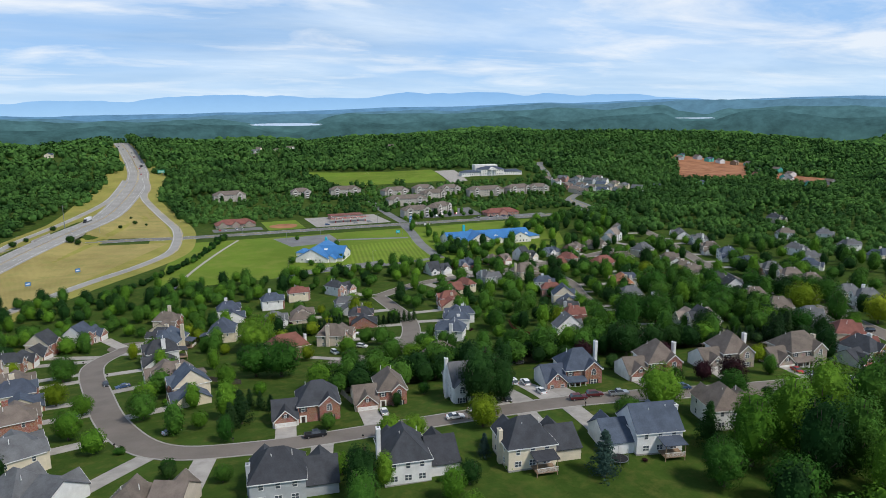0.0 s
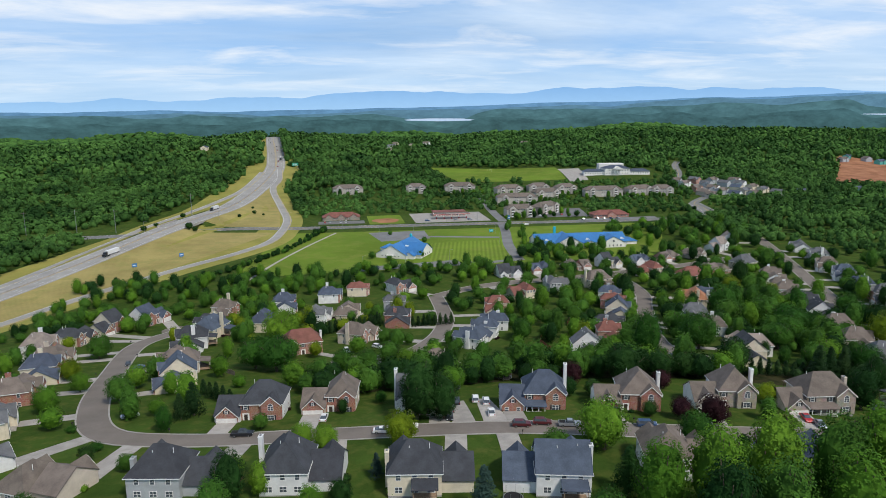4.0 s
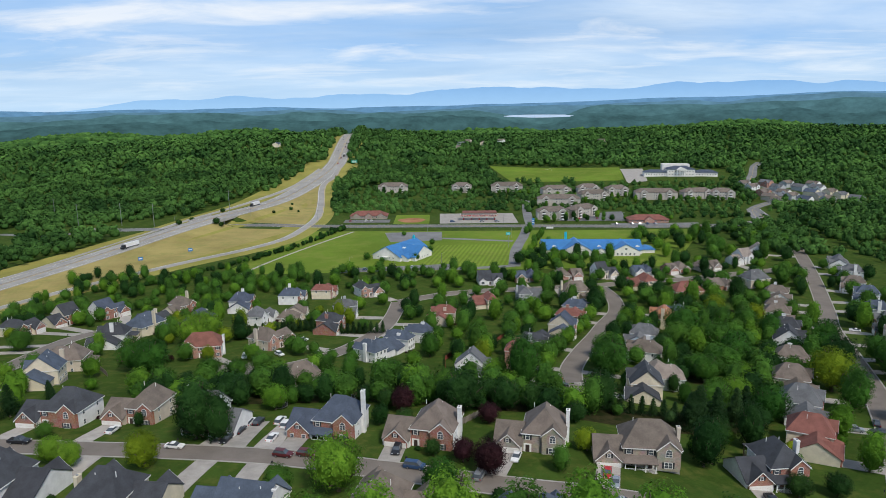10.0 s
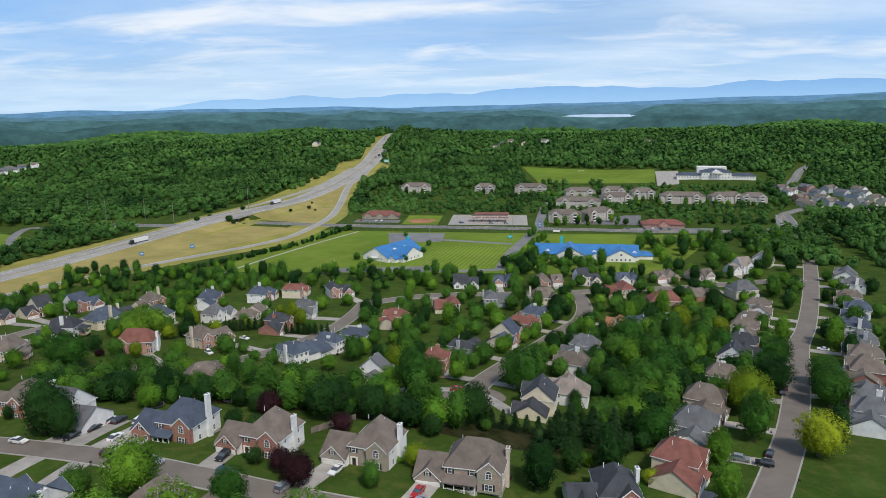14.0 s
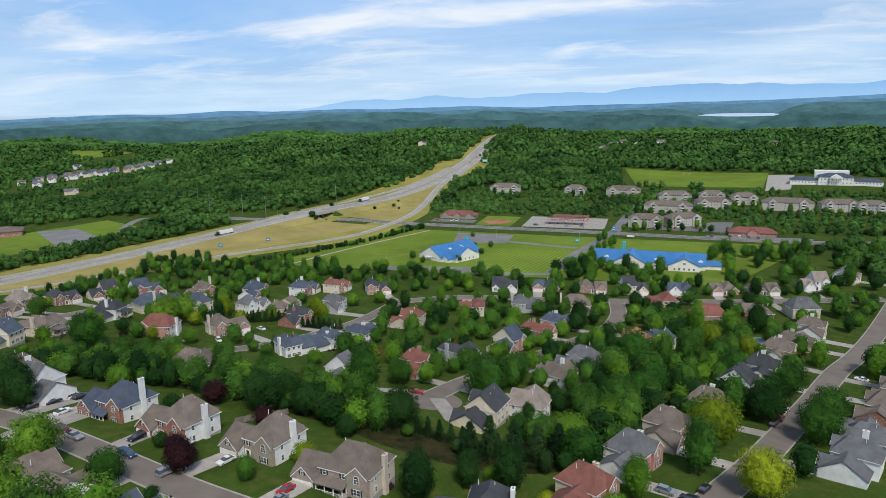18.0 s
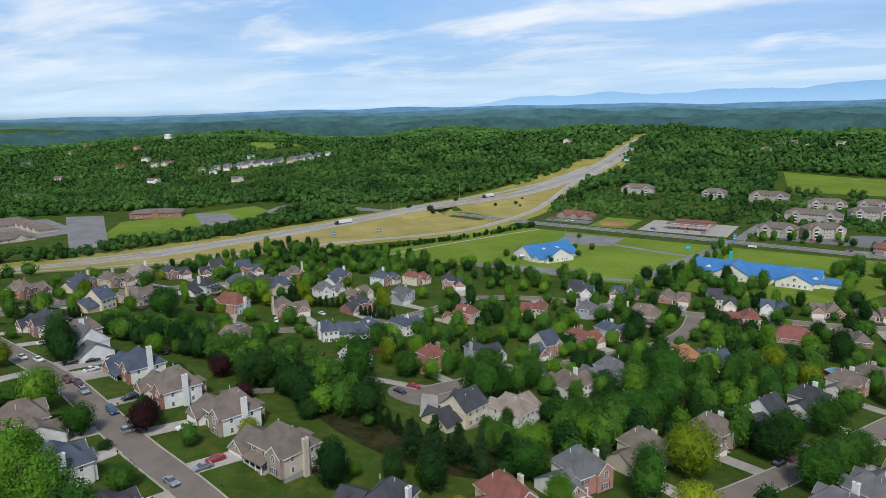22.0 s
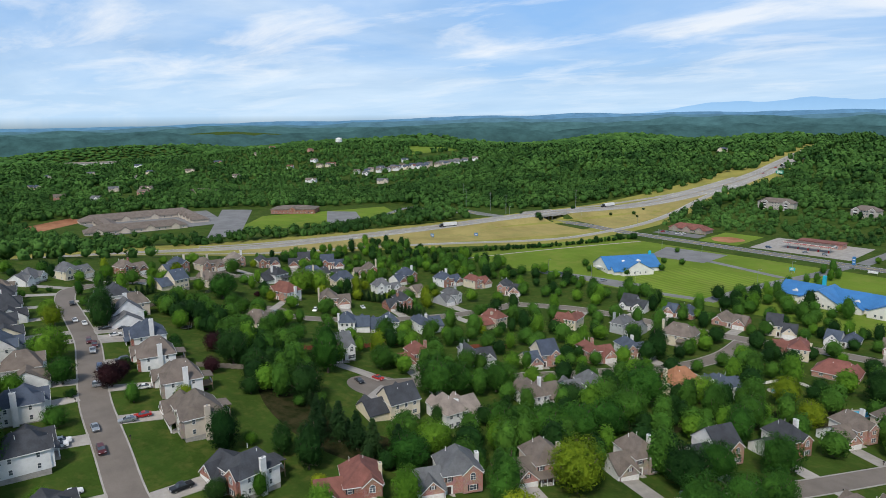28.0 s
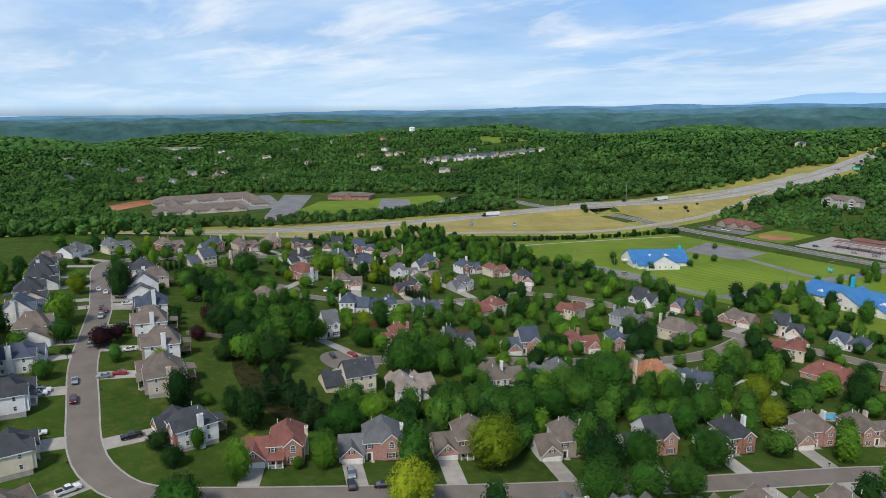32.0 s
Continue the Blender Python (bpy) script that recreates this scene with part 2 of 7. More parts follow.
def mesh_object(name, verts, faces, material, parent=None, smooth=False):
    me = bpy.data.meshes.new(name)
    me.from_pydata([tuple(v) for v in verts], [], faces)
    me.materials.append(material)
    if smooth:
        me.polygons.foreach_set("use_smooth", [True] * len(me.polygons))
    ob = new(name, me)
    if parent:
        ob.parent = parent
    return ob


def steps(*runs):
    """Coordinates of a grid whose spacing changes from run to run: (from, to, spacing)."""
    out = []
    for a, b, s in runs:
        n = max(1, round((b - a) / s))
        out += [a + (b - a) * k / n for k in range(n)]
    return out + [runs[-1][1]]


LAND_X = steps((-4700, -1500, 160), (-1500, -700, 40), (-700, -340, 12), (-340, 440, 4), (440, 800, 12), (800, 1600, 40), (1600, 4700, 160))
LAND_Y = steps((-4700, -600, 250), (-600, 20, 40), (20, 720, 4), (720, 1300, 12), (1300, 2200, 40), (2200, 4700, 160))
nx = len(LAND_X)
land = mesh_object("ground", [(x, y, ground_z(x, y)) for y in LAND_Y for x in LAND_X],
                   [(j * nx + i, j * nx + i + 1, (j + 1) * nx + i + 1, (j + 1) * nx + i) for j in range(len(LAND_Y) - 1) for i in range(nx - 1)],
                   M_LAWN, smooth=True)
tagged(land, "grassy ground of lawns and forest floor rolling to the horizon", "ground", kind="structure")


def curve_points(points, step=4.0, closed=False):
    """A smooth line through the corner points, as points about a step apart (Catmull-Rom)."""
    pts = [Vector((p[0], p[1])) for p in points]
    n, out = len(pts), []
    for k in range(n if closed else n - 1):
        a, b, c, d = (pts[(k + j) % n] if closed else pts[min(max(k + j, 0), n - 1)] for j in (-1, 0, 1, 2))
        m = max(1, int((c - b).length / step))
        for i in range(m):
            u = i / m
            out.append(0.5 * (2 * b + (c - a) * u + (2 * a - 5 * b + 4 * c - d) * u * u + (3 * b - a - 3 * c + d) * u ** 3))
    return out if closed else out + [pts[-1]]


def sideways(line, k):
    a, b = line[max(k - 1, 0)], line[min(k + 1, len(line) - 1)]
    d = (b - a).normalized()
    return Vector((-d.y, d.x))


def level_z(x, y):
    """The land with the bank carried on over the gap where the main road passes below."""
    return ground_z(x, y) + (bank(x, y) * math.exp(-((y - 633 - 0.04 * (x + 200)) / 12.5) ** 4) if abs(y - 637) < 330 else 0)


def ribbon(name, line, lo, hi, lift, material, parent=None, cuts=3, thick=0.0, height=ground_z):
    """A strip draped on the land between two distances to the left of a line; thick: sides go that far down."""
    verts, faces = [], []
    for k, p in enumerate(line):
        n = sideways(line, k)
        row = [p + n * (lo + (hi - lo) * i / cuts) for i in range(cuts + 1)]
        row = [(q.x, q.y, height(q.x, q.y) + lift) for q in row]
        if thick:
            row = [(row[0][0], row[0][1], row[0][2] - thick)] + row + [(row[-1][0], row[-1][1], row[-1][2] - thick)]
        verts += row
    w = len(verts) // len(line)
    for k in range(len(line) - 1):
        faces += [(k * w + i, (k + 1) * w + i, (k + 1) * w + i + 1, k * w + i + 1) for i in range(w - 1)]
    faces = [f[::-1] for f in faces]
    return mesh_object(name, verts, faces, material, parent)


def patch(name, corners, lift, material, spacing=5.0, parent=None):
    """A four-cornered piece of ground cover, draped on the land."""
    a, b, c, d = (Vector(p) for p in corners)
    n = max(1, int(max((b - a).length, (c - d).length) / spacing))
    m = max(1, int(max((d - a).length, (c - b).length) / spacing))
    verts = []
    for j in range(m + 1):
        for i in range(n + 1):
            q = (a.lerp(b, i / n)).lerp(d.lerp(c, i / n), j / m)
            verts.append((q.x, q.y, ground_z(q.x, q.y) + lift))
    faces = [(j * (n + 1) + i, j * (n + 1) + i + 1, (j + 1) * (n + 1) + i + 1, (j + 1) * (n + 1) + i) for j in range(m) for i in range(n)]
    ob = mesh_object(name, verts, faces, material, parent)
    if ob.data.polygons[0].normal.z < 0:
        ob.data.flip_normals()
    return ob


def disc(name, x, y, r, lift, material, parent=None, rings=3, seg=28, wobble=0.0):
    verts, faces = [(x, y, ground_z(x, y) + lift)], []
    for k in range(1, rings + 1):
        for i in range(seg):
            a = 2 * math.pi * i / seg
            rr = r * k / rings * (1 + wobble * noise.noise((x + math.cos(a) * 1.7, y + math.sin(a) * 1.7, k)))
            px, py = x + rr * math.cos(a), y + rr * math.sin(a)
            verts.append((px, py, ground_z(px, py) + lift))
    for i in range(seg):
        faces.append((0, 1 + i, 1 + (i + 1) % seg))
        for k in range(rings - 1):
            p, q = 1 + k * seg, 1 + (k + 1) * seg
            faces.append((p + i, q + i, q + (i + 1) % seg, p + (i + 1) % seg))
    return mesh_object(name, verts, faces, material, parent)


# residential streets
def street(name, label, points, half, ends=()):
    line = curve_points(points, 4.0)
    ob = ribbon(name, line, -half, half, 0.06, M_ASPHALT, cuts=4)
    tagged(ob, label, "street", kind="structure")
    for s in (-1, 1):
        lo, hi = sorted((s * half, s * (half + 0.45)))
        k = ribbon("kerb", line, lo, hi, 0.14, M_KERB, ob, cuts=1, thick=0.14)
    for x, y, r in ends:
        disc("turning_circle", x, y, r, 0.066, M_ASPHALT, ob)
    return line


MAIN_STREET = street("residential_street", "long curving grey asphalt residential street with pale kerbs",
                     [(-145, 322), (-156, 294), (-150, 240), (-143, 200), (-132, 173), (-111, 163), (-80, 158), (-50, 153.5), (-25, 149.5), (0, 143.5),
                      (35, 135), (64, 130.5), (87, 127.5), (102, 129.5), (115, 136), (126, 152), (139, 176), (152, 202), (163, 227), (180, 268), (197, 310),
                      (212, 340), (233, 387), (258, 448), (281, 510), (299, 574), (306, 612)], 4.0, ends=((-144, 326, 9),))
COURT = street("cul_de_sac_street", "grey asphalt cul-de-sac with a round turning circle between houses",
               [(108, 401), (110, 375), (105, 348), (93, 322), (83, 298), (71, 270), (62, 245), (58, 226)], 3.9, ends=((58, 220, 11),))
LOOP_STREET = street("loop_street", "grey asphalt residential street past brick houses",
                     [(-12, 372), (15, 388), (42, 395), (64, 397), (90, 401), (113, 405), (137, 412), (165, 416), (205, 428), (250, 441)], 3.9)
SIDE_COURT = street("side_street", "short grey asphalt cul-de-sac street lined with lawns",
                    [(-12, 372), (-13, 345), (-16, 314), (-25, 282), (-38, 257), (-50, 245), (-60, 242)], 3.9, ends=((-63, 242, 10),))

# arterial road and highway
def road(name, label, points, half, lift, material, marks=(), dash=(), step=8.0):
    line = curve_points(points, step)
    ob = ribbon(name, line, -half, half, lift, material, cuts=4)
    tagged(ob, label, "road", kind="structure")
    for at, mt in marks:
        ribbon("edge_line", line, at - 0.14, at + 0.14, lift + 0.02, mt, ob, cuts=1)
    return line, ob


ARTERIAL, arterial = road("arterial_road", "dark asphalt main road running past fields and shops",
                          [(-330, 640), (-250, 622), (-165, 632), (-113, 625), (-66, 622), (0, 620), (60, 617), (130, 612), (243, 603), (306, 620), (330, 690)], 7.0, 0.10, M_DARKROAD,
                          ((-0.25, M_YELLOWLINE), (0.25, M_YELLOWLINE), (-6.3, M_WHITELINE), (6.3, M_WHITELINE)))
HILL_ROAD, hill_road = road("hill_road", "pale asphalt road winding uphill through woods",
                            [(306, 620), (330, 690), (378, 740), (398, 785), (392, 835), (415, 885), (450, 960), (480, 1010)], 5.0, 0.12, M_LOT, ((0, M_YELLOWLINE),))

HIGH = [(-205, 2100), (-190, 1600), (-152, 1110), (-147, 1007), (-152, 935), (-160, 868), (-178, 745), (-204, 640), (-228, 565), (-252, 490), (-275, 420), (-320, 280), (-390, 90), (-480, -120)]
HIGH_LINE = curve_points(HIGH, 9.0)
high_bed = ribbon("highway_verge", HIGH_LINE, -46, 34, 0.05, M_VERGE, cuts=10)
tagged(high_bed, "mown yellow-green grass verge along the highway", "verge", kind="structure")
for lo, hi, name in ((-11.5, -0.6, "highway_carriageway"), (0.6, 11.5, "highway_carriageway")):
    ob = ribbon(name, HIGH_LINE, lo - 2.2, hi + 2.2 if hi > 5 else hi, 0.16, M_HIGHWAY, cuts=4, thick=1.1, height=level_z)
    tagged(ob, "wide pale concrete highway carriageway with lane lines", "highway", kind="structure")
    for lane in (1, 2):
        off = lo + 3.65 * lane
        verts, faces = [], []
        for k in range(0, len(HIGH_LINE) - 1, 2):
            n0, n1 = sideways(HIGH_LINE, k), sideways(HIGH_LINE, k + 1)
            p0, p1 = HIGH_LINE[k], HIGH_LINE[k].lerp(HIGH_LINE[k + 1], 0.45)
            for p, n in ((p0, n0), (p1, n1)):
                for o in (off - 0.11, off + 0.11):
                    q = p + n * o
                    verts.append((q.x, q.y, level_z(q.x, q.y) + 0.19))
            b = len(verts) - 4
            faces.append((b, b + 1, b + 3, b + 2))
        mesh_object("lane_dashes", verts, faces, M_WHITELINE, ob)
    for off, mt in ((lo + 0.1, M_WHITELINE if lo < 0 else M_YELLOWLINE), (hi - 0.1, M_YELLOWLINE if lo < 0 else M_WHITELINE)):
        ribbon("edge_line", HIGH_LINE, off - 0.15, off + 0.15, 0.18, mt, ob, cuts=1, height=level_z)
barrier = ribbon("median_barrier", HIGH_LINE, -0.3, 0.3, 1.0, M_KERB, cuts=1, thick=0.95, height=level_z)
tagged(barrier, "low pale concrete barrier between the highway carriageways", "barrier", kind="structure")

SOUTH_RAMP, south_ramp = road("slip_road", "pale concrete slip road beside a dry grass wedge",
                              [(-139, 1000), (-136, 930), (-140, 868), (-124, 760), (-114, 690), (-112, 650), (-114, 610), (-121, 562), (-142, 520), (-174, 476), (-208, 421), (-234, 375), (-272, 290), (-310, 200)], 4.2, 0.2, M_HIGHWAY, ((3.4, M_YELLOWLINE), (-3.4, M_WHITELINE)))
NORTH_RAMP, north_ramp = road("slip_road", "pale concrete slip road climbing beside woods",
                              [(-162, 980), (-170, 905), (-180, 845), (-209, 752), (-239, 664), (-250, 604), (-258, 560), (-270, 495), (-285, 440), (-330, 320)], 4.0, 0.2, M_HIGHWAY, ((3.3, M_YELLOWLINE), (-3.3, M_WHITELINE)))
for line, lo, hi, word in ((SOUTH_RAMP, -22, 15, "southern"), (NORTH_RAMP, -12, 14, "northern")):
    tagged(ribbon("slip_road_verge", line, lo, hi, 0.07, M_VERGE, cuts=4), f"yellow-green mown verge beside the {word} slip road", "verge", kind="structure")
ob = patch("dry_grass_wedge", [(-146, 880), (-124, 745), (-117, 632), (-196, 652)], 0.12, M_HAY, 5)
tagged(ob, "dry golden mown grass wedge between ramp and highway", "grass", kind="structure")
ob = patch("dry_grass_strip", [(-120, 606), (-198, 620), (-290, 330), (-248, 330)], 0.12, M_HAY, 5)
tagged(ob, "long dry golden grass strip beside the highway", "grass", kind="structure")

# the bridge that takes the highway over the main road
bridge = new("highway_bridge")
bridge.matrix_world = pose(-204, 637, level_z(-204, 637), 0, 0, -13.5)
tagged(bridge, "low concrete bridge taking the highway over the main road", "bridge", kind="structure")


def brick_box(name, x0, y0, z0, x1, y1, z1, parent, material):
    v = [(x, y, z) for x in (x0, x1) for y in (y0, y1) for z in (z0, z1)]
    return mesh_object(name, v, [(0, 1, 3, 2), (4, 6, 7, 5), (0, 4, 5, 1), (2, 3, 7, 6), (0, 2, 6, 4), (1, 5, 7, 3)], material, parent)


for side in (-14.2, 13.9):
    brick_box("parapet", side, -19, -1.2, side + 0.3, 19, 1.0, bridge, M_KERB)
for yy in (-14, 13):
    brick_box("abutment", -13.8, yy, -6, 13.8, yy + 1.0, 0.0, bridge, M_KERB)
for xx in (-11, -5.5, 0, 5.5, 11):
    brick_box("pier", xx - 0.5, -0.5, -6, xx + 0.5, 0.5, -0.9, bridge, M_KERB)

# open fields in the valley
ob = patch("church_field", [(-112, 598), (240, 588), (170, 452), (-135, 440)], 0.03, M_FIELD, 8)
tagged(ob, "wide bright green mown field in the valley", "field", kind="structure")
ob = patch("striped_field", [(7, 532), (74, 534), (57, 451), (-4, 444)], 0.07, M_MOWN, 5)
tagged(ob, "bright green playing field with mower stripes", "field", kind="structure")
ob = patch("sports_field", [(83, 1033), (262, 967), (242, 861), (103, 900)], 0.15, M_FIELD, 9)
tagged(ob, "green sports field at the edge of the woods", "field", kind="structure")

# ---- building materials ----
def brick_mat(name, a, b, mortar, wide=0.23, high=0.077):
    m = mat(name, a, 0.9, 0.15, 0.7, 9.0, 0.15)
    t = m.node_tree
    p = t.nodes["Principled BSDF"]
    geo = t.nodes.new("ShaderNodeNewGeometry")
    sep, com = t.nodes.new("ShaderNodeSeparateXYZ"), t.nodes.new("ShaderNodeCombineXYZ")
    t.links.new(geo.outputs["Position"], sep.inputs[0])
    add = t.nodes.new("ShaderNodeMath")
    t.links.new(sep.outputs[0], add.inputs[0])
    t.links.new(sep.outputs[1], add.inputs[1])
    t.links.new(add.outputs[0], com.inputs[0])
    t.links.new(sep.outputs[2], com.inputs[1])
    bt = node(t, "ShaderNodeTexBrick", Scale=1.0)
    bt.inputs["Color1"].default_value, bt.inputs["Color2"].default_value, bt.inputs["Mortar"].default_value = (*a, 1), (*b, 1), (*mortar, 1)
    bt.inputs["Brick Width"].default_value, bt.inputs["Row Height"].default_value, bt.inputs["Mortar Size"].default_value = wide, high, 0.008
    t.links.new(com.outputs[0], bt.inputs["Vector"])
    mix = t.nodes.new("ShaderNodeMix")
    mix.data_type, mix.blend_type = "RGBA", "MULTIPLY"
    mix.inputs[0].default_value = 0.55
    big = node(t, "ShaderNodeTexNoise", Scale=0.6, Detail=5.0)
    t.links.new(geo.outputs["Position"], big.inputs["Vector"])
    t.links.new(bt.outputs[0], mix.inputs[6])
    t.links.new(big.outputs[1], mix.inputs[7])
    hs = t.nodes.new("ShaderNodeHueSaturation")
    hs.inputs["Value"].default_value = 1.35
    t.links.new(mix.outputs[2], hs.inputs["Color"])
    t.links.new(hs.outputs[0], p.inputs["Base Color"])
    return m


def lapped(m, pitch, strength, axis="Z"):
    """Adds the relief of lap siding or shingle courses to a material."""
    t = m.node_tree
    p = t.nodes["Principled BSDF"]
    geo = t.nodes.new("ShaderNodeNewGeometry")
    wv = node(t, "ShaderNodeTexWave", Scale=math.pi / 10 / pitch, Distortion=0.0)
    wv.wave_profile, wv.bands_direction = "SAW", axis
    t.links.new(geo.outputs["Position"], wv.inputs["Vector"])
    bn = node(t, "ShaderNodeBump", Strength=strength, Distance=0.03)
    t.links.new(wv.outputs[1], bn.inputs["Height"])
    if p.inputs["Normal"].is_linked:
        t.links.new(p.inputs["Normal"].links[0].from_socket, bn.inputs["Normal"])
    t.links.new(bn.outputs[0], p.inputs["Normal"])
    return m


def siding(name, colour):
    return lapped(mat(name, colour, 0.7, 0.09, 0.5, 6.0, 0.08, per_object=0.04), 0.2, 0.5)


def shingles(name, colour):
    return lapped(mat(name, colour, 0.9, 0.24, 0.35, 3.5, 0.6, per_object=0.10), 0.14, 0.6)


BRICK = {"red": brick_mat("red_brick", (0.33, 0.125, 0.085), (0.25, 0.085, 0.06), (0.40, 0.34, 0.29)),
         "rose": brick_mat("rose_brick", (0.44, 0.22, 0.17), (0.36, 0.165, 0.125), (0.46, 0.40, 0.35)),
         "tan": brick_mat("tan_stone", (0.36, 0.31, 0.26), (0.28, 0.235, 0.195), (0.42, 0.38, 0.34), 0.4, 0.2)}
SIDE = {"white": siding("white_siding", (0.74, 0.74, 0.74)), "cream": siding("cream_siding", (0.66, 0.59, 0.46)),
        "beige": siding("beige_siding", (0.56, 0.49, 0.41)), "grey": siding("grey_siding", (0.40, 0.42, 0.44)),
        "blue": siding("pale_blue_siding", (0.52, 0.60, 0.68))}
ROOF = {"slate": shingles("slate_blue_shingles", (0.070, 0.088, 0.125)), "dark": shingles("charcoal_shingles", (0.052, 0.056, 0.066)),
        "brown": shingles("weathered_brown_shingles", (0.16, 0.133, 0.115)), "grey": shingles("grey_shingles", (0.125, 0.13, 0.14)),
        "red": shingles("red_brown_shingles", (0.20, 0.085, 0.068)), "pale": shingles("pale_taupe_shingles", (0.26, 0.22, 0.195)),
        "rust": shingles("rust_orange_shingles", (0.36, 0.17, 0.095))}
ROOF_WORD = {"slate": "slate-blue", "dark": "charcoal", "brown": "weathered brown", "grey": "grey", "red": "red-brown", "pale": "pale taupe", "rust": "rust-orange"}
M_TRIM = mat("white_trim", (0.78, 0.78, 0.76), 0.6, 0.06, 1.0, 8.0, 0.05)
M_GARAGE = mat("white_garage_door", (0.72, 0.71, 0.69), 0.55, 0.06, 1.0, 8.0, 0.05)
M_DOOR = mat("dark_front_door", (0.05, 0.035, 0.03), 0.5, 0.2, 2.0, 9.0, 0.1)
M_SHUTTER = mat("dark_shutter", (0.025, 0.03, 0.035), 0.6, 0.2, 2.0, 9.0, 0.1)
M_WOOD = mat("weathered_deck_wood", (0.27, 0.19, 0.125), 0.85, 0.25, 1.5, 12.0, 0.3, stretch=(1, 1, 6))
M_BLOCK = mat("foundation_block", (0.34, 0.32, 0.30), 0.9, 0.2, 0.8, 6.0, 0.3)
M_GLASS = mat("window_glass", (0.075, 0.09, 0.11), 0.08, 0.2, 0.8, 3.0, 0.0, spec=0.7)
M_METAL = mat("grey_metal", (0.35, 0.36, 0.37), 0.4, 0.15, 1.0, 8.0, 0.05, metal=0.8)
# near-black of dark parts, and of the panels painted as balcony shade
M_DARK = mat("black_and_shade", (0.02, 0.02, 0.022), 0.9, 0.2, 1.0, 6.0, 0.0)


# ---- mesh helpers: each gives (verts, faces) ----
def box(x0, y0, z0, x1, y1, z1):
    v = [(x, y, z) for z in (z0, z1) for y in (y0, y1) for x in (x0, x1)]
    return v, [(0, 2, 3, 1), (4, 5, 7, 6), (0, 1, 5, 4), (2, 6, 7, 3), (0, 4, 6, 2), (1, 3, 7, 5)]


def join(*pieces):
    verts, faces = [], []
    for v, f in pieces:
        b = len(verts)
        verts += v
        faces += [tuple(i + b for i in q) for q in f]
    return verts, faces


def turned(piece, m):
    return [tuple(m @ Vector(v)) for v in piece[0]], piece[1]


def slab(top, drop):
    """A roof plane: its corner points, thickened downwards."""
    n = len(top)
    v = list(top) + [(x, y, z - drop) for x, y, z in top]
    return v, [tuple(range(n)), tuple(range(2 * n - 1, n - 1, -1))] + [(k, k + n, (k + 1) % n + n, (k + 1) % n) for k in range(n)]


def hip(x0, y0, x1, y1, z, pitch, over, cap=1.0):
    """A hip roof over a rectangle, with eaves; cap below 1 pulls the ridge out towards gables."""
    x0, y0, x1, y1 = x0 - over, y0 - over, x1 + over, y1 + over
    z = z - over * pitch
    w, d = x1 - x0, y1 - y0
    h = min(w, d) / 2 * pitch
    if w >= d:
        a, b = (x0 + d / 2 * cap, (y0 + y1) / 2, z + h), (x1 - d / 2 * cap, (y0 + y1) / 2, z + h)
    else:
        a, b = ((x0 + x1) / 2, y0 + w / 2 * cap, z + h), ((x0 + x1) / 2, y1 - w / 2 * cap, z + h)
    c = [(x0, y0, z), (x1, y0, z), (x1, y1, z), (x0, y1, z)]
    if w >= d:
        planes = [[c[0], c[1], b, a], [c[1], c[2], b], [c[2], c[3], a, b], [c[3], c[0], a]]
    else:
        planes = [[c[0], c[1], a], [c[1], c[2], b, a], [c[2], c[3], b], [c[3], c[0], a, b]]
    return join(*[slab(p, 0.18) for p in planes]), z + h


def gable(x0, y0, x1, y1, z, pitch, over, along="x"):
    """A gable roof whose ridge runs along x or y, as two thick planes."""
    if along == "y":
        (v, f), top = gable(y0, -x1, y1, -x0, z, pitch, over, "x")
        return ([(-b, a, c) for a, b, c in v], f), top
    z0 = z - over * pitch
    ym, top = (y0 + y1) / 2, z + (y1 - y0) / 2 * pitch
    lo, hi = x0 - over * 0.7, x1 + over * 0.7
    return join(slab([(lo, y0 - over, z0), (hi, y0 - over, z0), (hi, ym, top), (lo, ym, top)], 0.18),
                slab([(hi, y1 + over, z0), (lo, y1 + over, z0), (lo, ym, top), (hi, ym, top)], 0.18)), top


def gable_wall(x0, y0, x1, y1, z0, z1, pitch, along="x"):
    """Walls of a block with a gable at each end of the given axis."""
    if along == "y":
        v, f = gable_wall(y0, -x1, y1, -x0, z0, z1, pitch, "x")
        return [(-b, a, c) for a, b, c in v], f
    ym, top = (y0 + y1) / 2, z1 + (y1 - y0) / 2 * pitch - 0.16
    v = [(x, y, z) for x in (x0, x1) for y, z in ((y0, z0), (y1, z0), (y1, z1), (ym, top), (y0, z1))]
    return v, [(4, 3, 2, 1, 0), (5, 6, 7, 8, 9), (0, 1, 6, 5), (0, 5, 9, 4), (1, 2, 7, 6), (2, 3, 8, 7), (3, 4, 9, 8)]


SHARED = {}
PLAIN = [False]  # windows of far buildings: frame and glass in one mesh


def shared(key, make):
    if key not in SHARED:
        v, f, m = make()
        me = bpy.data.meshes.new(key.split("|")[0])
        me.from_pydata(v, [], f)
        me.materials.append(m)
        SHARED[key] = me
    return SHARED[key]


def part(name, piece, material, parent, label=""):
    ob = mesh_object(name, piece[0], piece[1], material, parent)
    return tagged(ob, label) if label else ob


def placed(name, mesh, parent, x, y, z, turn=0.0):
    ob = new(name, mesh)
    ob.parent = parent
    ob.matrix_basis = pose(x, y, z, 0, 0, turn)
    return ob


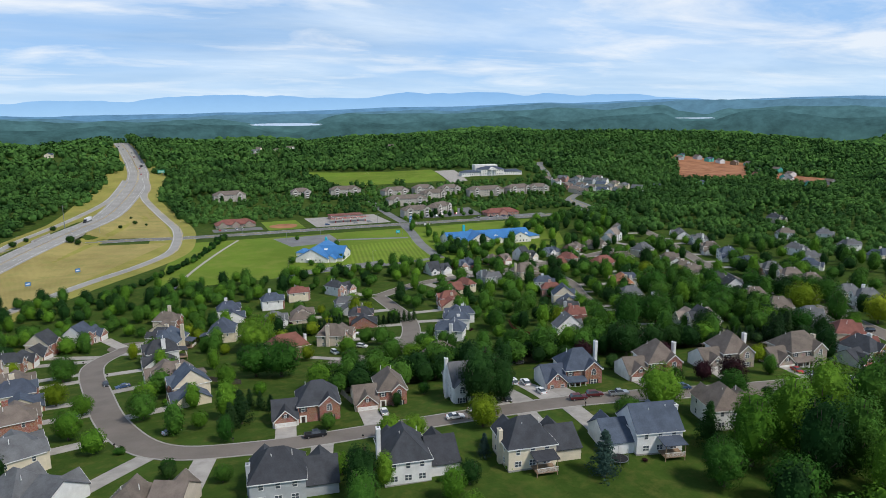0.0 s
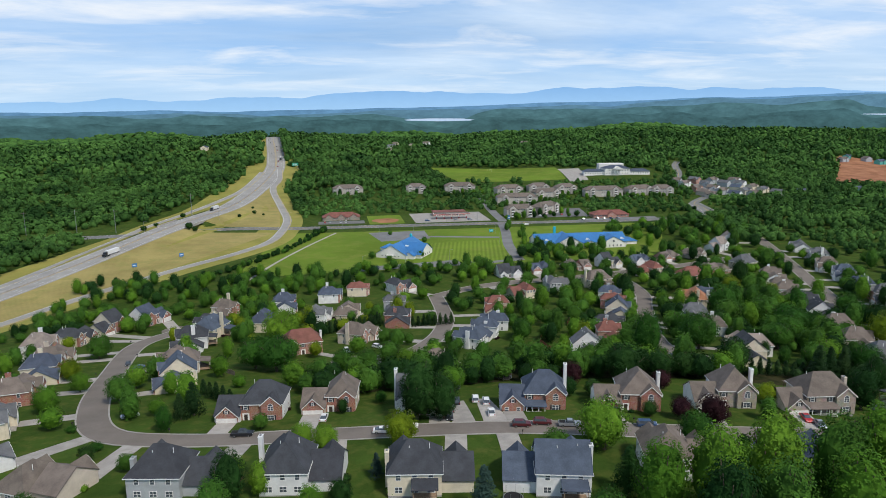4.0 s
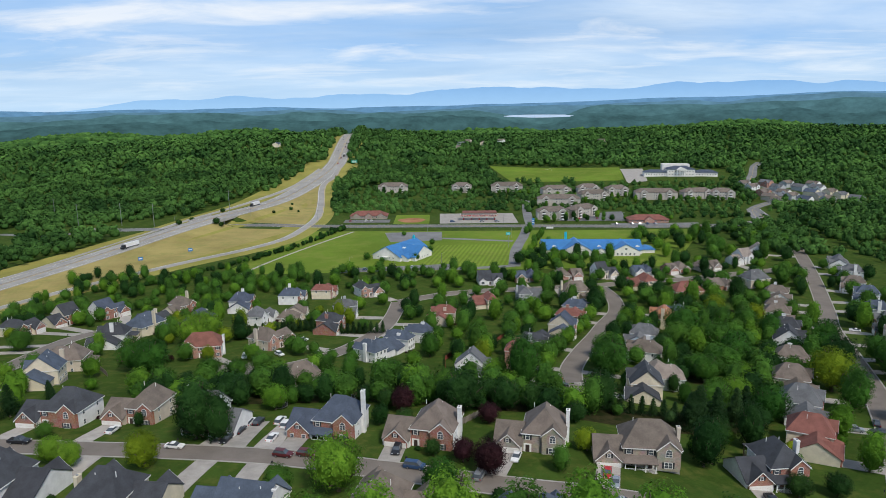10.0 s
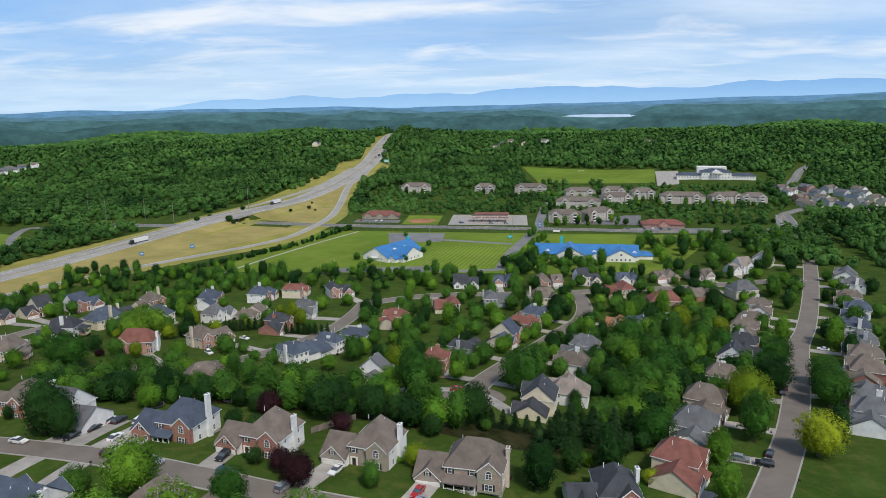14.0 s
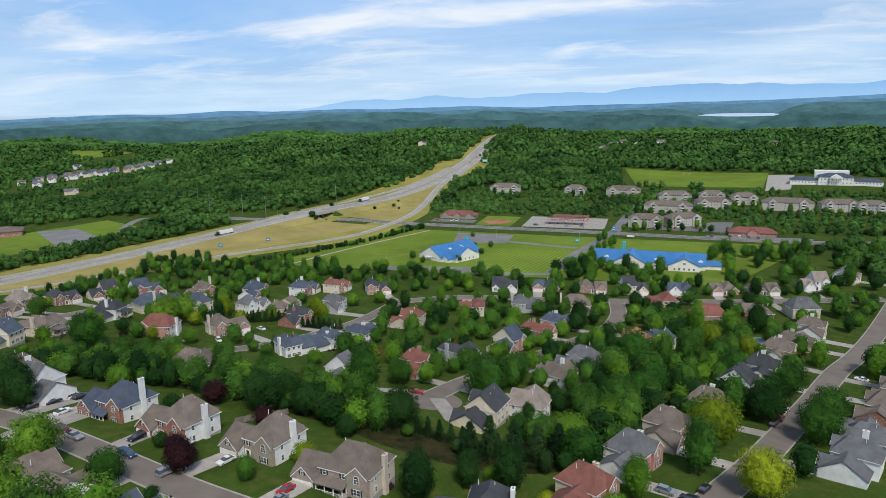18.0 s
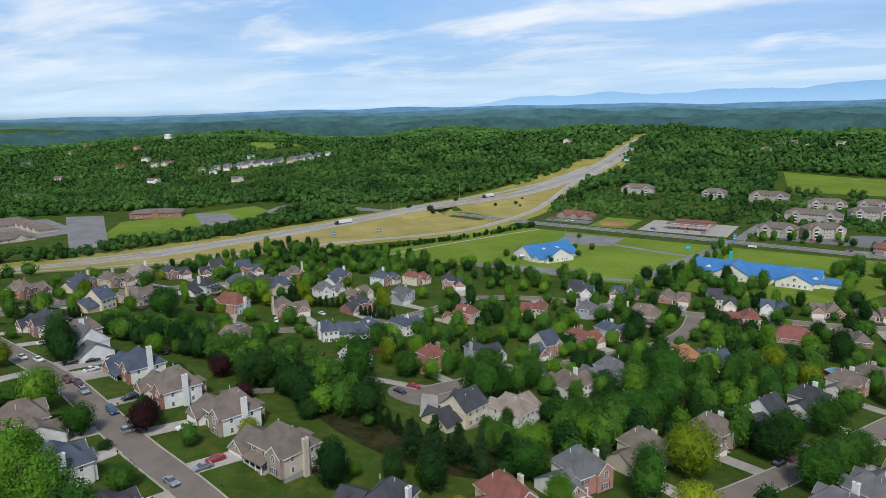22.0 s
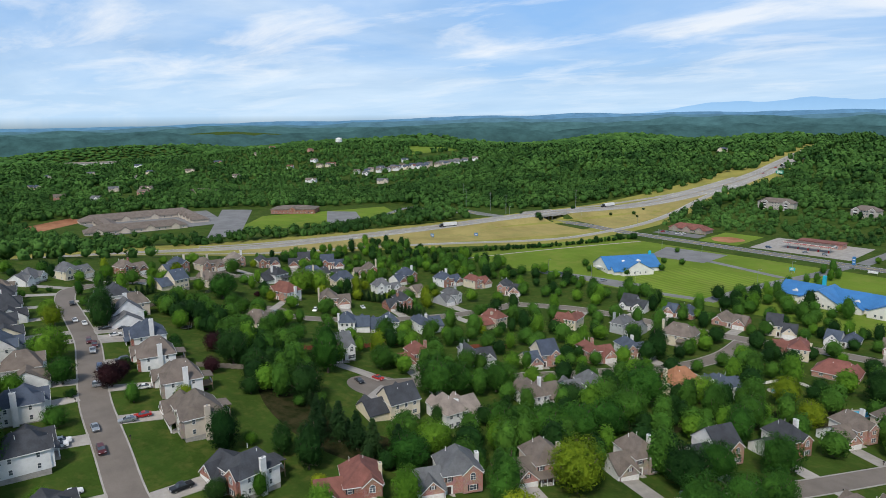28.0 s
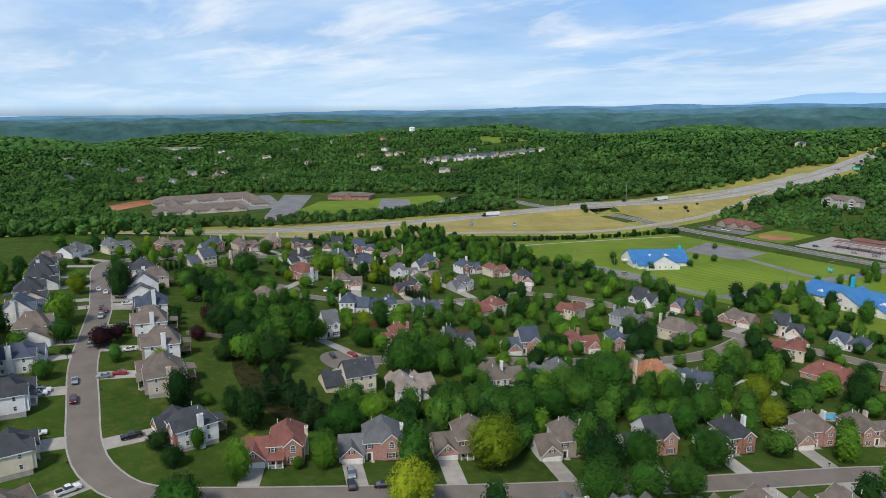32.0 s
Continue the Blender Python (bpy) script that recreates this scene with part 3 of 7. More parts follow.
def louvres(half, h, count):
    """A shutter leaf of sloping blades, in one closed skin."""
    side = [(0.01, h), (0.01, 0.0)]
    for k in range(count):
        side += [(-0.062, h * (k + 0.1) / count), (-0.04, h * (k + 0.95) / count)]
    n = len(side)
    v = [(x, y, z) for x in (-half, half) for y, z in side]
    f = [(k, (k + 1) % n, n + (k + 1) % n, n + k) for k in range(n)]
    return v, f + [tuple(range(n))[::-1], tuple(range(n, 2 * n))]


def window(parent, x, y, z, w=1.0, h=1.5, turn=0.0, shutters=False, arched=False):
    """A sash window with white frame, bars, sill and dark glass; its middle foot at (x, y, z), facing -y before the turn."""
    n = max(1, round(w / 0.9))
    xs, zs = [-w / 2], [0.0, 0.09, h / 2 - 0.03, h / 2 + 0.03, h - 0.09, h]
    for k in range(n):
        xs += [-w / 2 + w * k / n + (0.09 if k == 0 else 0.04), -w / 2 + w * (k + 1) / n - (0.09 if k == n - 1 else 0.04)]
    xs.append(w / 2)
    sashes = [(i, j) for i in range(1, len(xs) - 1, 2) for j in (1, 3)]

    def frame_mesh():
        wide, tall = len(xs), len(zs)
        v = [(x0, y0, z0) for y0 in (-0.07, -0.025, 0.02) for z0 in zs for x0 in xs]

        def at(layer, i, j):
            return layer * wide * tall + j * wide + i
        f = []
        for i in range(wide - 1):
            for j in range(tall - 1):
                ring = [(i, j), (i + 1, j), (i + 1, j + 1), (i, j + 1)]
                if (i, j) in sashes:
                    f += [(at(0, *p), at(0, *q), at(1, *q), at(1, *p)) for p, q in zip(ring, ring[1:] + ring[:1])]
                else:
                    f.append(tuple(at(0, *p) for p in ring))
        rim = [(i, 0) for i in range(wide)] + [(wide - 1, j) for j in range(1, tall)] + [(i, tall - 1) for i in range(wide - 2, -1, -1)] + [(0, j) for j in range(tall - 2, 0, -1)]
        f += [(at(0, *q), at(0, *p), at(2, *p), at(2, *q)) for p, q in zip(rim, rim[1:] + rim[:1])]
        if arched:
            m = len(v)
            arc = [math.pi * k / 8 for k in range(9)]
            v += [(-math.cos(t) * r, y0, h - 0.002 + math.sin(t) * r) for y0 in (-0.07, 0.02) for r in (w / 2, w / 2 - 0.1) for t in arc]
            f += [q for k in range(8) for q in ((m + k, m + k + 1, m + 10 + k, m + 9 + k), (m + k + 1, m + k, m + 18 + k, m + 19 + k), (m + 9 + k, m + 10 + k, m + 28 + k, m + 27 + k))]
        return v, f, M_TRIM

    def pane_mesh():
        v, f = box(-w / 2 + 0.05, -0.03, 0.05, w / 2 - 0.05, 0.01, h - 0.05)
        if arched:
            r, m = w / 2 - 0.05, 7
            v2 = [(-math.cos(math.pi * k / m) * r, -0.03, h - 0.05 + math.sin(math.pi * k / m) * r) for k in range(m + 1)]
            v, f = join((v, f), (v2, [tuple(range(m + 1))]))
        return v, f, M_GLASS

    key = f"{w:.2f}|{h:.2f}|{arched}"
    if PLAIN[0]:
        if "whole|" + key not in SHARED:
            v, f, _ = frame_mesh()
            wide, plane = len(xs), len(xs) * len(zs)
            glass = [tuple(plane + q * wide + p for p, q in ((i, j), (i + 1, j), (i + 1, j + 1), (i, j + 1))) for i, j in sashes]
            me = bpy.data.meshes.new("window")
            me.from_pydata(v, [], f + glass)
            me.materials.append(M_TRIM)
            me.materials.append(M_GLASS)
            me.polygons.foreach_set("material_index", [0] * len(f) + [1] * len(glass))
            SHARED["whole|" + key] = me
        return placed("window", SHARED["whole|" + key], parent, x, y, z, turn)
    fr = placed("window", shared("window|" + key, frame_mesh), parent, x, y, z, turn)
    placed("pane", shared("pane|" + key, pane_mesh), fr, 0, 0, 0)
    if shutters:
        sm = shared(f"shutter|{h:.2f}", lambda: (*louvres(0.19, h, 9), M_SHUTTER))
        for s in (-1, 1):
            placed("shutter", sm, fr, s * (w / 2 + 0.24), 0, 0)
    return fr


def garage_door(parent, x, y, z, w):
    def door_mesh():
        rows = [box(-w / 2, -0.02, 0.56 * k + 0.01, w / 2, 0.02, 0.56 * k + 0.54) for k in range(4)]
        n = round(w / 0.65)
        rows += [box(-w / 2 + w * i / n + 0.06, -0.05, 0.56 * k + 0.09, -w / 2 + w * (i + 1) / n - 0.06, -0.02, 0.56 * k + 0.46) for k in range(4) for i in range(n)]
        return (*join(*rows), M_GARAGE)

    def frame_mesh():
        return (*join(box(-w / 2 - 0.14, -0.06, 0, -w / 2, 0.02, 2.4), box(w / 2, -0.06, 0, w / 2 + 0.14, 0.02, 2.4), box(-w / 2 - 0.14, -0.06, 2.24, w / 2 + 0.14, 0.02, 2.4)), M_TRIM)

    d = placed("garage_door", shared(f"garage_door|{w:.2f}", door_mesh), parent, x, y, z)
    placed("door_frame", shared(f"door_frame|{w:.2f}", frame_mesh), d, 0, 0, 0)


def front_door(parent, x, y, z):
    dm = shared("front_door|", lambda: (*join(box(-0.48, -0.03, 0, 0.48, 0.03, 2.1), *[box(-0.38 + 0.42 * i, -0.05, 0.15 + 0.65 * k, -0.04 + 0.42 * i, -0.03, 0.65 + 0.65 * k) for i in (0, 1) for k in range(3)]), M_DOOR))
    fm = shared("surround|", lambda: (*join(box(-0.95, -0.06, 0, -0.48, 0.01, 2.25), box(0.48, -0.06, 0, 0.95, 0.01, 2.25), box(-0.95, -0.08, 2.1, 0.95, 0.01, 2.4)), M_TRIM))
    sm = shared("stoop|", lambda: (*join(box(-1.3, -1.4, -0.45, 1.3, 0.0, -0.02), box(-1.5, -1.8, -0.6, 1.5, -1.4, -0.22)), M_CONC))
    d = placed("front_door", dm, parent, x, y, z)
    placed("surround", fm, d, 0, 0, 0)
    placed("stoop", sm, d, 0, 0, 0)


def chimney_place(w, d, wing, wing_w, chimney):
    """Where a house's chimney stands in its own plan."""
    x0, x1 = -w / 2 + (wing_w if wing < 0 else 0), w / 2 - (wing_w if wing > 0 else 0)
    if chimney == "back":
        return (x0 + x1) / 2, d / 2 + 0.35
    x = x1 + 0.35 if chimney > 0 else x0 - 0.35
    if wing and chimney == wing:
        x = x1 - 1.2 if chimney > 0 else x0 + 1.2
    return x, 0.6


def house(x, y, face, front="red", side="white", roof="dark", w=17.0, d=11.0, storeys=2, wing=1, wing_w=6.8, chimney=1, porch=False, deck=False,
          steep=0.85, style="hip", far=False, drive=None, bay=False, lift=0.0, garage_side=False, top_z=None):
    """A suburban family house. (x, y) is the middle of its plan; face: degrees by which its front turns from -y.
    wing: on which side the garage wing lies (-1, 1, or 0 for none); chimney: on which side, or "back"; top_z: height of its top."""
    word = {"red": "red brick", "rose": "rose brick", "tan": "tan stone"}.get(front, front + " siding")
    base = ground_z(x, y) + lift
    far = far or y > 300
    PLAIN[0] = far
    root = new("house")
    root.empty_display_size = 1
    root.matrix_world = pose(x, y, base, 0, 0, face)
    size = "two-storey" if storeys == 2 else "single-storey"
    tagged(root, f"{size} {word} house with {side} sides and {ROOF_WORD[roof]} shingle roof", "house", group="suburban houses")
    fm, sm, rm = BRICK.get(front) or SIDE[front], SIDE.get(side) or BRICK[side], ROOF[roof]
    eave = 5.7 if storeys == 2 else 2.9
    ww = wing_w if wing else 0.0
    mw = w - ww
    mx0, mx1 = (-w / 2 + (ww if wing < 0 else 0), w / 2 - (ww if wing > 0 else 0))
    y0, y1 = -d / 2, d / 2
    # foundation and main block
    part("foundation", join(box(mx0 + 0.05, y0 + 0.05, -2.5, mx1 - 0.05, y1 - 0.05, 0.35)), M_BLOCK, root)
    if style == "gable":
        part("wall", gable_wall(mx0, y0, mx1, y1, 0.3, eave, steep), sm, root)
        roof_piece, top = gable(mx0, y0, mx1, y1, eave, steep, 0.4)
    else:
        part("wall", box(mx0, y0, 0.3, mx1, y1, eave), sm, root)
        roof_piece, top = hip(mx0, y0, mx1, y1, eave, steep, 0.4, 0.75 if storeys == 2 else 0.9)
    r = part("roof", roof_piece, rm, root)
    part("front_wall", box(mx0 - 0.02, y0 - 0.1, 0.3, mx1 + 0.02, y0 - 0.003, eave - 0.25), fm, root)
    part("fascia", join(box(mx0 - 0.38, y0 - 0.42, eave - 0.55, mx1 + 0.38, y0 - 0.36, eave - 0.33), box(mx0 - 0.42, y0 - 0.36, eave - 0.55, mx0 - 0.36, y1 + 0.36, eave - 0.33),
                        box(mx1 + 0.36, y0 - 0.36, eave - 0.55, mx1 + 0.42, y1 + 0.36, eave - 0.33), box(mx0 - 0.38, y1 + 0.36, eave - 0.55, mx1 + 0.38, y1 + 0.42, eave - 0.33)), M_TRIM, root)
    yf = y0 - 0.1
    # front gable over part of the main block
    gw = min(5.2, mw * 0.5)
    gx = (mx1 - gw / 2 - 0.3) if wing < 0 else (mx0 + gw / 2 + 0.3)
    if bay:
        gx = (mx0 + mx1) / 2
    gp = 0.9
    part("gable_wall", gable_wall(gx - gw / 2, y0 - 0.9, gx + gw / 2, y0 + 2.5, 0.3, eave, gp, "y"), fm, root)
    gr, _ = gable(gx - gw / 2, y0 - 0.9, gx + gw / 2, y0 + gw / 2 * gp / steep + 0.2, eave, gp, 0.3, "y")
    part("gable_roof", gr, rm, root)
    rake = [slab([(gx + s * (gw / 2 + 0.32), y0 - 1.16, eave - 0.36 * gp), (gx + s * (gw / 2 + 0.32), y0 - 1.1, eave - 0.36 * gp), (gx, y0 - 1.1, eave + gw / 2 * gp - 0.04), (gx, y0 - 1.16, eave + gw / 2 * gp - 0.04)], 0.3) for s in (-1, 1)]
    part("bargeboard", join(*rake), M_TRIM, root)
    yg = y0 - 0.9
    levels = (0.95, 3.75) if storeys == 2 else (0.95,)
    for k, z in enumerate(levels):
        window(root, gx, yg - 0.01, z, 1.9 if k == 0 else 1.5, 1.55 if k == 0 else 1.3, shutters=k == 0 and not far, arched=k == 1 and not far)
    rest = [q for q in (mx0 + 1.3, (mx0 + mx1) / 2 - 0.2, mx1 - 1.3) if abs(q - gx) > gw / 2 + 0.9]
    door_x = min(rest, key=lambda q: abs(q - gx)) if rest else gx
    for q in rest:
        for k, z in enumerate(levels):
            if q == door_x and k == 0:
                continue
            window(root, q, yf - 0.01, z, 1.1, 1.5, shutters=not far)
    front_door(root, door_x, yf - 0.01, 0.35)
    # windows on sides and back
    for s, turn in ((mx0, -90), (mx1, 90)):
        if (wing < 0 and turn == -90) or (wing > 0 and turn == 90):
            continue
        for q in ((-d * 0.28, d * 0.25) if storeys == 2 else (d * 0.2,)):
            for z in levels[::-1] if not far else levels[-1:]:
                window(root, s + (0.01 if turn > 0 else -0.01), q, z, 0.9, 1.4, turn)
    for q in (mx0 + mw * 0.2, mx0 + mw * 0.5, mx0 + mw * 0.8):
        for z in levels if not far else levels[-1:]:
            window(root, q, y1 + 0.01, z, 1.1 if z > 3 else 1.6, 1.4, 180)
    # garage wing
    if wing:
        gx0, gx1 = (-w / 2, mx0) if wing < 0 else (mx1, w / 2)
        ge, gy0, gy1 = (3.1, y0 - 1.6, y1 - 1.5)
        part("wing_wall", gable_wall(gx0, gy0, gx1, gy1, -0.2, ge, 0.62), sm, root)
        wr, wtop = gable(gx0, gy0, gx1, gy1, ge, 0.62, 0.35)
        part("wing_roof", wr, rm, root)
        part("wing_foundation", box(gx0 + 0.05, gy0 + 0.05, -2.5, gx1 - 0.05, gy1 - 0.05, 0.0), M_BLOCK, root)
        cx = (gx0 + gx1) / 2
        fw = ww * 0.86
        part("garage_gable", gable_wall(cx - fw / 2, gy0 - 0.5, cx + fw / 2, gy0 + 3.0, -0.2, ge - 0.1, 0.95, "y"), fm, root)
        fr, _ = gable(cx - fw / 2, gy0 - 0.5, cx + fw / 2, gy0 + 4.2, ge - 0.1, 0.95, 0.3, "y")
        part("garage_gable_roof", fr, rm, root)
        part("bargeboard", join(*[slab([(cx + s * (fw / 2 + 0.32), gy0 - 0.78, ge - 0.1 - 0.34), (cx + s * (fw / 2 + 0.32), gy0 - 0.72, ge - 0.44), (cx, gy0 - 0.72, ge - 0.1 + fw / 2 * 0.95 - 0.04), (cx, gy0 - 0.78, ge - 0.1 + fw / 2 * 0.95 - 0.04)], 0.26) for s in (-1, 1)]), M_TRIM, root)
        if garage_side:
            for q in (cx - 1.6, cx + 1.6):
                window(root, q, gy0 - 0.51, 0.8, 1.1, 1.4)
        else:
            for q in (cx - 1.42, cx + 1.42):
                garage_door(root, q, gy0 - 0.51, -0.18, 2.55)
        window(root, cx, gy0 - 0.51, ge + 0.45, 0.8, 1.0, shutters=not far)
    # chimney on an outer side
    if chimney:
        cx, cy = chimney_place(w, d, wing, ww, chimney)
        ct = top + 0.3 if top_z is None else min(max(top_z - base, eave + 1.5), top + 1.6)
        ch = part("chimney", join(box(cx - 0.42, cy - 0.75, -2.0, cx + 0.42, cy + 0.75, ct), box(cx - 0.5, cy - 0.83, ct, cx + 0.5, cy + 0.83, ct + 0.12)), sm, root)
        part("flue", box(cx - 0.2, cy - 0.2, ct + 0.12, cx + 0.2, cy + 0.2, ct + 0.4), M_METAL, ch)
    for k, (vx, vy) in enumerate(((0.22, 0.2), (0.6, 0.28))):
        px, py = mx0 + mw * vx, y1 * vy
        z = eave + (y1 - py) * steep
        part("vent_pipe", box(px - 0.06, py - 0.06, z - 0.8, px + 0.06, py + 0.06, z + 0.45), M_TRIM, root)
    # porch across the front or deck at the back
    if porch:
        px0, px1 = (mx0 + 0.2, gx - gw / 2 - 0.2) if gx > (mx0 + mx1) / 2 else (gx + gw / 2 + 0.2, mx1 - 0.2)
        if px1 - px0 < 3:
            px0, px1 = mx0 + 0.2, mx1 - 0.2
        pd = 2.4
        pr = part("porch_roof", slab([(px0 - 0.3, y0 - pd - 0.3, 2.75), (px1 + 0.3, y0 - pd - 0.3, 2.75), (px1 + 0.3, y0, 3.65), (px0 - 0.3, y0, 3.65)], 0.2), rm, root)
        part("porch_floor", box(px0, y0 - pd, -0.5, px1, y0 - 0.1, 0.3), M_CONC, root)
        n = max(2, round((px1 - px0) / 2.1))
        col = shared("porch_post|", lambda: (*join(box(-0.1, -0.1, 0.3, 0.1, 0.1, 2.55), box(-0.15, -0.15, 0.3, 0.15, 0.15, 0.5), box(-0.15, -0.15, 2.4, 0.15, 0.15, 2.62)), M_TRIM))
        for k in range(n + 1):
            placed("porch_post", col, root, px0 + 0.15 + (px1 - px0 - 0.3) * k / n, y0 - pd + 0.15, 0)
        part("porch_rail", join(box(px0, y0 - pd + 0.1, 1.15, px1, y0 - pd + 0.18, 1.22), *[box(px0 + 0.25 * k, y0 - pd + 0.12, 0.3, px0 + 0.25 * k + 0.04, y0 - pd + 0.16, 1.15) for k in range(int((px1 - px0) / 0.25))]), M_TRIM, root)
    if deck:
        dx0, dx1, dd, dz = mx0 + 1.0, mx0 + 6.0, 3.6, 0.9
        dk = part("deck", join(box(dx0, y1, dz - 0.2, dx1, y1 + dd, dz), *[box(px - 0.08, y1 + dd - 0.2, -2.5, px + 0.08, y1 + dd - 0.04, dz + 3.0) for px in (dx0 + 0.15, dx1 - 0.15)]), M_WOOD, root)
        part("railing", join(*[box(dx0 + 0.2 * k, y1 + dd - 0.08, dz, dx0 + 0.2 * k + 0.04, y1 + dd - 0.04, dz + 0.95) for k in range(int((dx1 - dx0) / 0.2))], box(dx0, y1 + dd - 0.1, dz + 0.95, dx1, y1 + dd, dz + 1.02)), M_TRIM, dk)
        part("deck_roof", slab([(dx0 - 0.3, y1 + dd + 0.3, dz + 2.9), (dx0 - 0.3, y1, dz + 3.4), (dx1 + 0.3, y1, dz + 3.4), (dx1 + 0.3, y1 + dd + 0.3, dz + 2.9)], 0.15), rm, dk)
    HOMES.append((x, y, max(w, d) / 2))
    # driveway from the garage (or front) to the street
    if drive:
        m = root.matrix_world
        cx = (-w / 2 + ww / 2) * (1 if wing < 0 else -1) if wing else mx1 - 2.5
        a = m @ Vector((cx, y0 - 2.05 if wing else y0 - 0.2, 0))
        b = min(drive, key=lambda p: (p - a.xy).length)
        driveway(a.xy, b, 5.4 if wing else 4.0)


HOMES, DRIVES = [], []


def driveway(a, b, wide):
    line = curve_points([(a.x, a.y), ((a.x + b.x) / 2, (a.y + b.y) / 2), (b.x, b.y)], 2.5)
    near = (b - a).normalized() * 4.1
    line = [p for p in line if (p - b).length > 4.0] + [b - near]
    if len(line) < 3:
        return
    ob = ribbon("driveway", line, -wide / 2, wide / 2, 0.10, M_CONC, cuts=2, thick=0.1)
    tagged(ob, "pale concrete driveway leading from a garage to the street", "driveway", kind="structure")
    DRIVES.extend(line)


# ---- houses, street by street ----
def home(x, y, line, front="red", side="white", roof="dark", **more):
    """A house whose front faces the nearest point of its street."""
    here = Vector((x, y))
    k = min(range(len(line)), key=lambda i: (line[i] - here).length)
    n = sideways(line, k)
    way = n if (line[k] - here).dot(n) > 0 else -n
    face = math.atan2(way.x, -way.y) + radians(more.pop("turn", 0.0))
    top = more.pop("top", None)
    if top:  # the chimney's place is known: the house is set by it
        wing = more.get("wing", 1)
        cx, cy = chimney_place(more.get("w", 17.0), more.get("d", 11.0), wing, more.get("wing_w", 6.8) if wing else 0.0, more.get("chimney", 1))
        x, y = top[0] - cx * math.cos(face) + cy * math.sin(face), top[1] - cx * math.sin(face) - cy * math.cos(face)
        more["top_z"] = top[2]
    house(x, y, math.degrees(face), front, side, roof, drive=None if more.pop("no_drive", False) else line, **more)


S1 = MAIN_STREET
# north side of the long street, from the bend in the west to the corner in the east
home(-94, 180, S1, "red", "white", "dark", w=18, wing=-1, chimney=0, deck=True)
home(-72.5, 181.5, S1, "red", "beige", "brown", w=15, wing=-1, chimney=0, steep=1.0)
home(-53, 184, S1, "white", "white", "grey", w=15, d=12, wing=1, chimney=-1, style="gable", garage_side=True, top=(-54.5, 172.8, 8.8))
home(-16.8, 171.5, S1, "red", "white", "slate", w=18, wing=-1, porch=True, garage_side=True, top=(-7.4, 166.7, 9.3))
home(9.2, 168, S1, "red", "white", "brown", w=17.5, wing=-1, deck=True, steep=0.95, top=(17.5, 160.4, 7.4))
home(34.5, 163, S1, "tan", "white", "brown", w=17, wing=-1, deck=True, steep=1.0, top=(44.3, 158.1, 7.4))
home(62, 158, S1, "tan", "beige", "brown", w=20, wing=-1, porch=True, deck=True, top=(70.1, 153.4, 4.9))
home(91, 152.5, S1, "red", "white", "dark", w=16, wing=-1, porch=True, deck=True, top=(99.3, 154.0, 0.9))
# south side, backs to the ridge
home(-106, 139, S1, "white", "grey", "dark", w=18, wing=-1, chimney=1, top=(-114.5, 137.4, 5.6))
home(-78.5, 133, S1, "white", "white", "dark", w=17, d=12, wing=-1, chimney=1, steep=1.0)
home(-53, 133, S1, "cream", "cream", "dark", w=18, wing=-1, chimney=1, deck=True, top=(-60.9, 127.5, 8.4))
home(-23, 129, S1, "white", "white", "slate", w=18, wing=1, chimney=-1, deck=True, style="gable", top=(-18.6, 119.4, 10.1))
home(4, 123, S1, "white", "white", "brown", w=17, wing=-1, chimney=0)
home(29, 117, S1, "white", "white", "slate", w=15, wing=1, chimney=-1)
home(57, 112, S1, "white", "white", "dark", w=16, wing=1, chimney=0, porch=True)
home(85, 110, S1, "cream", "cream", "dark", w=15, wing=1, chimney=0)
home(112, 108, S1, "tan", "beige", "brown", w=15, wing=1, chimney=0, storeys=1)
# the western bend, outer side
home(-134, 140, S1, "tan", "beige", "brown", w=16, wing=-1, chimney=0, storeys=1)
home(-157, 156, S1, "white", "white", "grey", w=18, wing=-1, chimney=0, storeys=1)
home(-164, 180, S1, "cream", "cream", "grey", w=16, wing=1, chimney=0)
home(-170, 212, S1, "red", "red", "brown", w=15, wing=1, chimney=1)
home(-173, 238, S1, "red", "cream", "slate", w=15, wing=-1, chimney=1)
home(-182, 262, S1, "rose", "beige", "brown", w=15, wing=1, chimney=1, top=(-179.3, 262.5, -6.1))
home(-192, 284, S1, "rose", "white", "pale", w=16, wing=-1, chimney=1)
home(-186, 308, S1, "red", "cream", "dark", w=14, wing=1, chimney=0)
home(-180, 330, S1, "red", "cream", "dark", w=15, wing=-1, chimney=0, style="gable")
home(-164, 347, S1, "red", "white", "slate", w=16, wing=1, chimney=0, style="gable")
# the western bend, inner side
home(-122, 217, S1, "red", "cream", "slate", w=15, wing=1, chimney=0, style="gable")
home(-127, 244, S1, "tan", "beige", "brown", w=16, wing=-1, chimney=1, d=13, deck=True)
home(-136, 276, S1, "tan", "white", "dark", w=16, wing=1, chimney=1, d=12, deck=True, top=(-129.5, 281.3, -8.6))
home(-133, 301, S1, "cream", "cream", "slate", w=14, wing=0, chimney="back", deck=True, top=(-121.7, 305.5, -10.6))
home(-128, 322, S1, "cream", "cream", "dark", w=15, wing=-1, chimney=-1)
home(-139, 366, S1, "red", "cream", "brown", w=15, wing=-1, chimney=1, top=(-125.8, 357.5, -14.5))
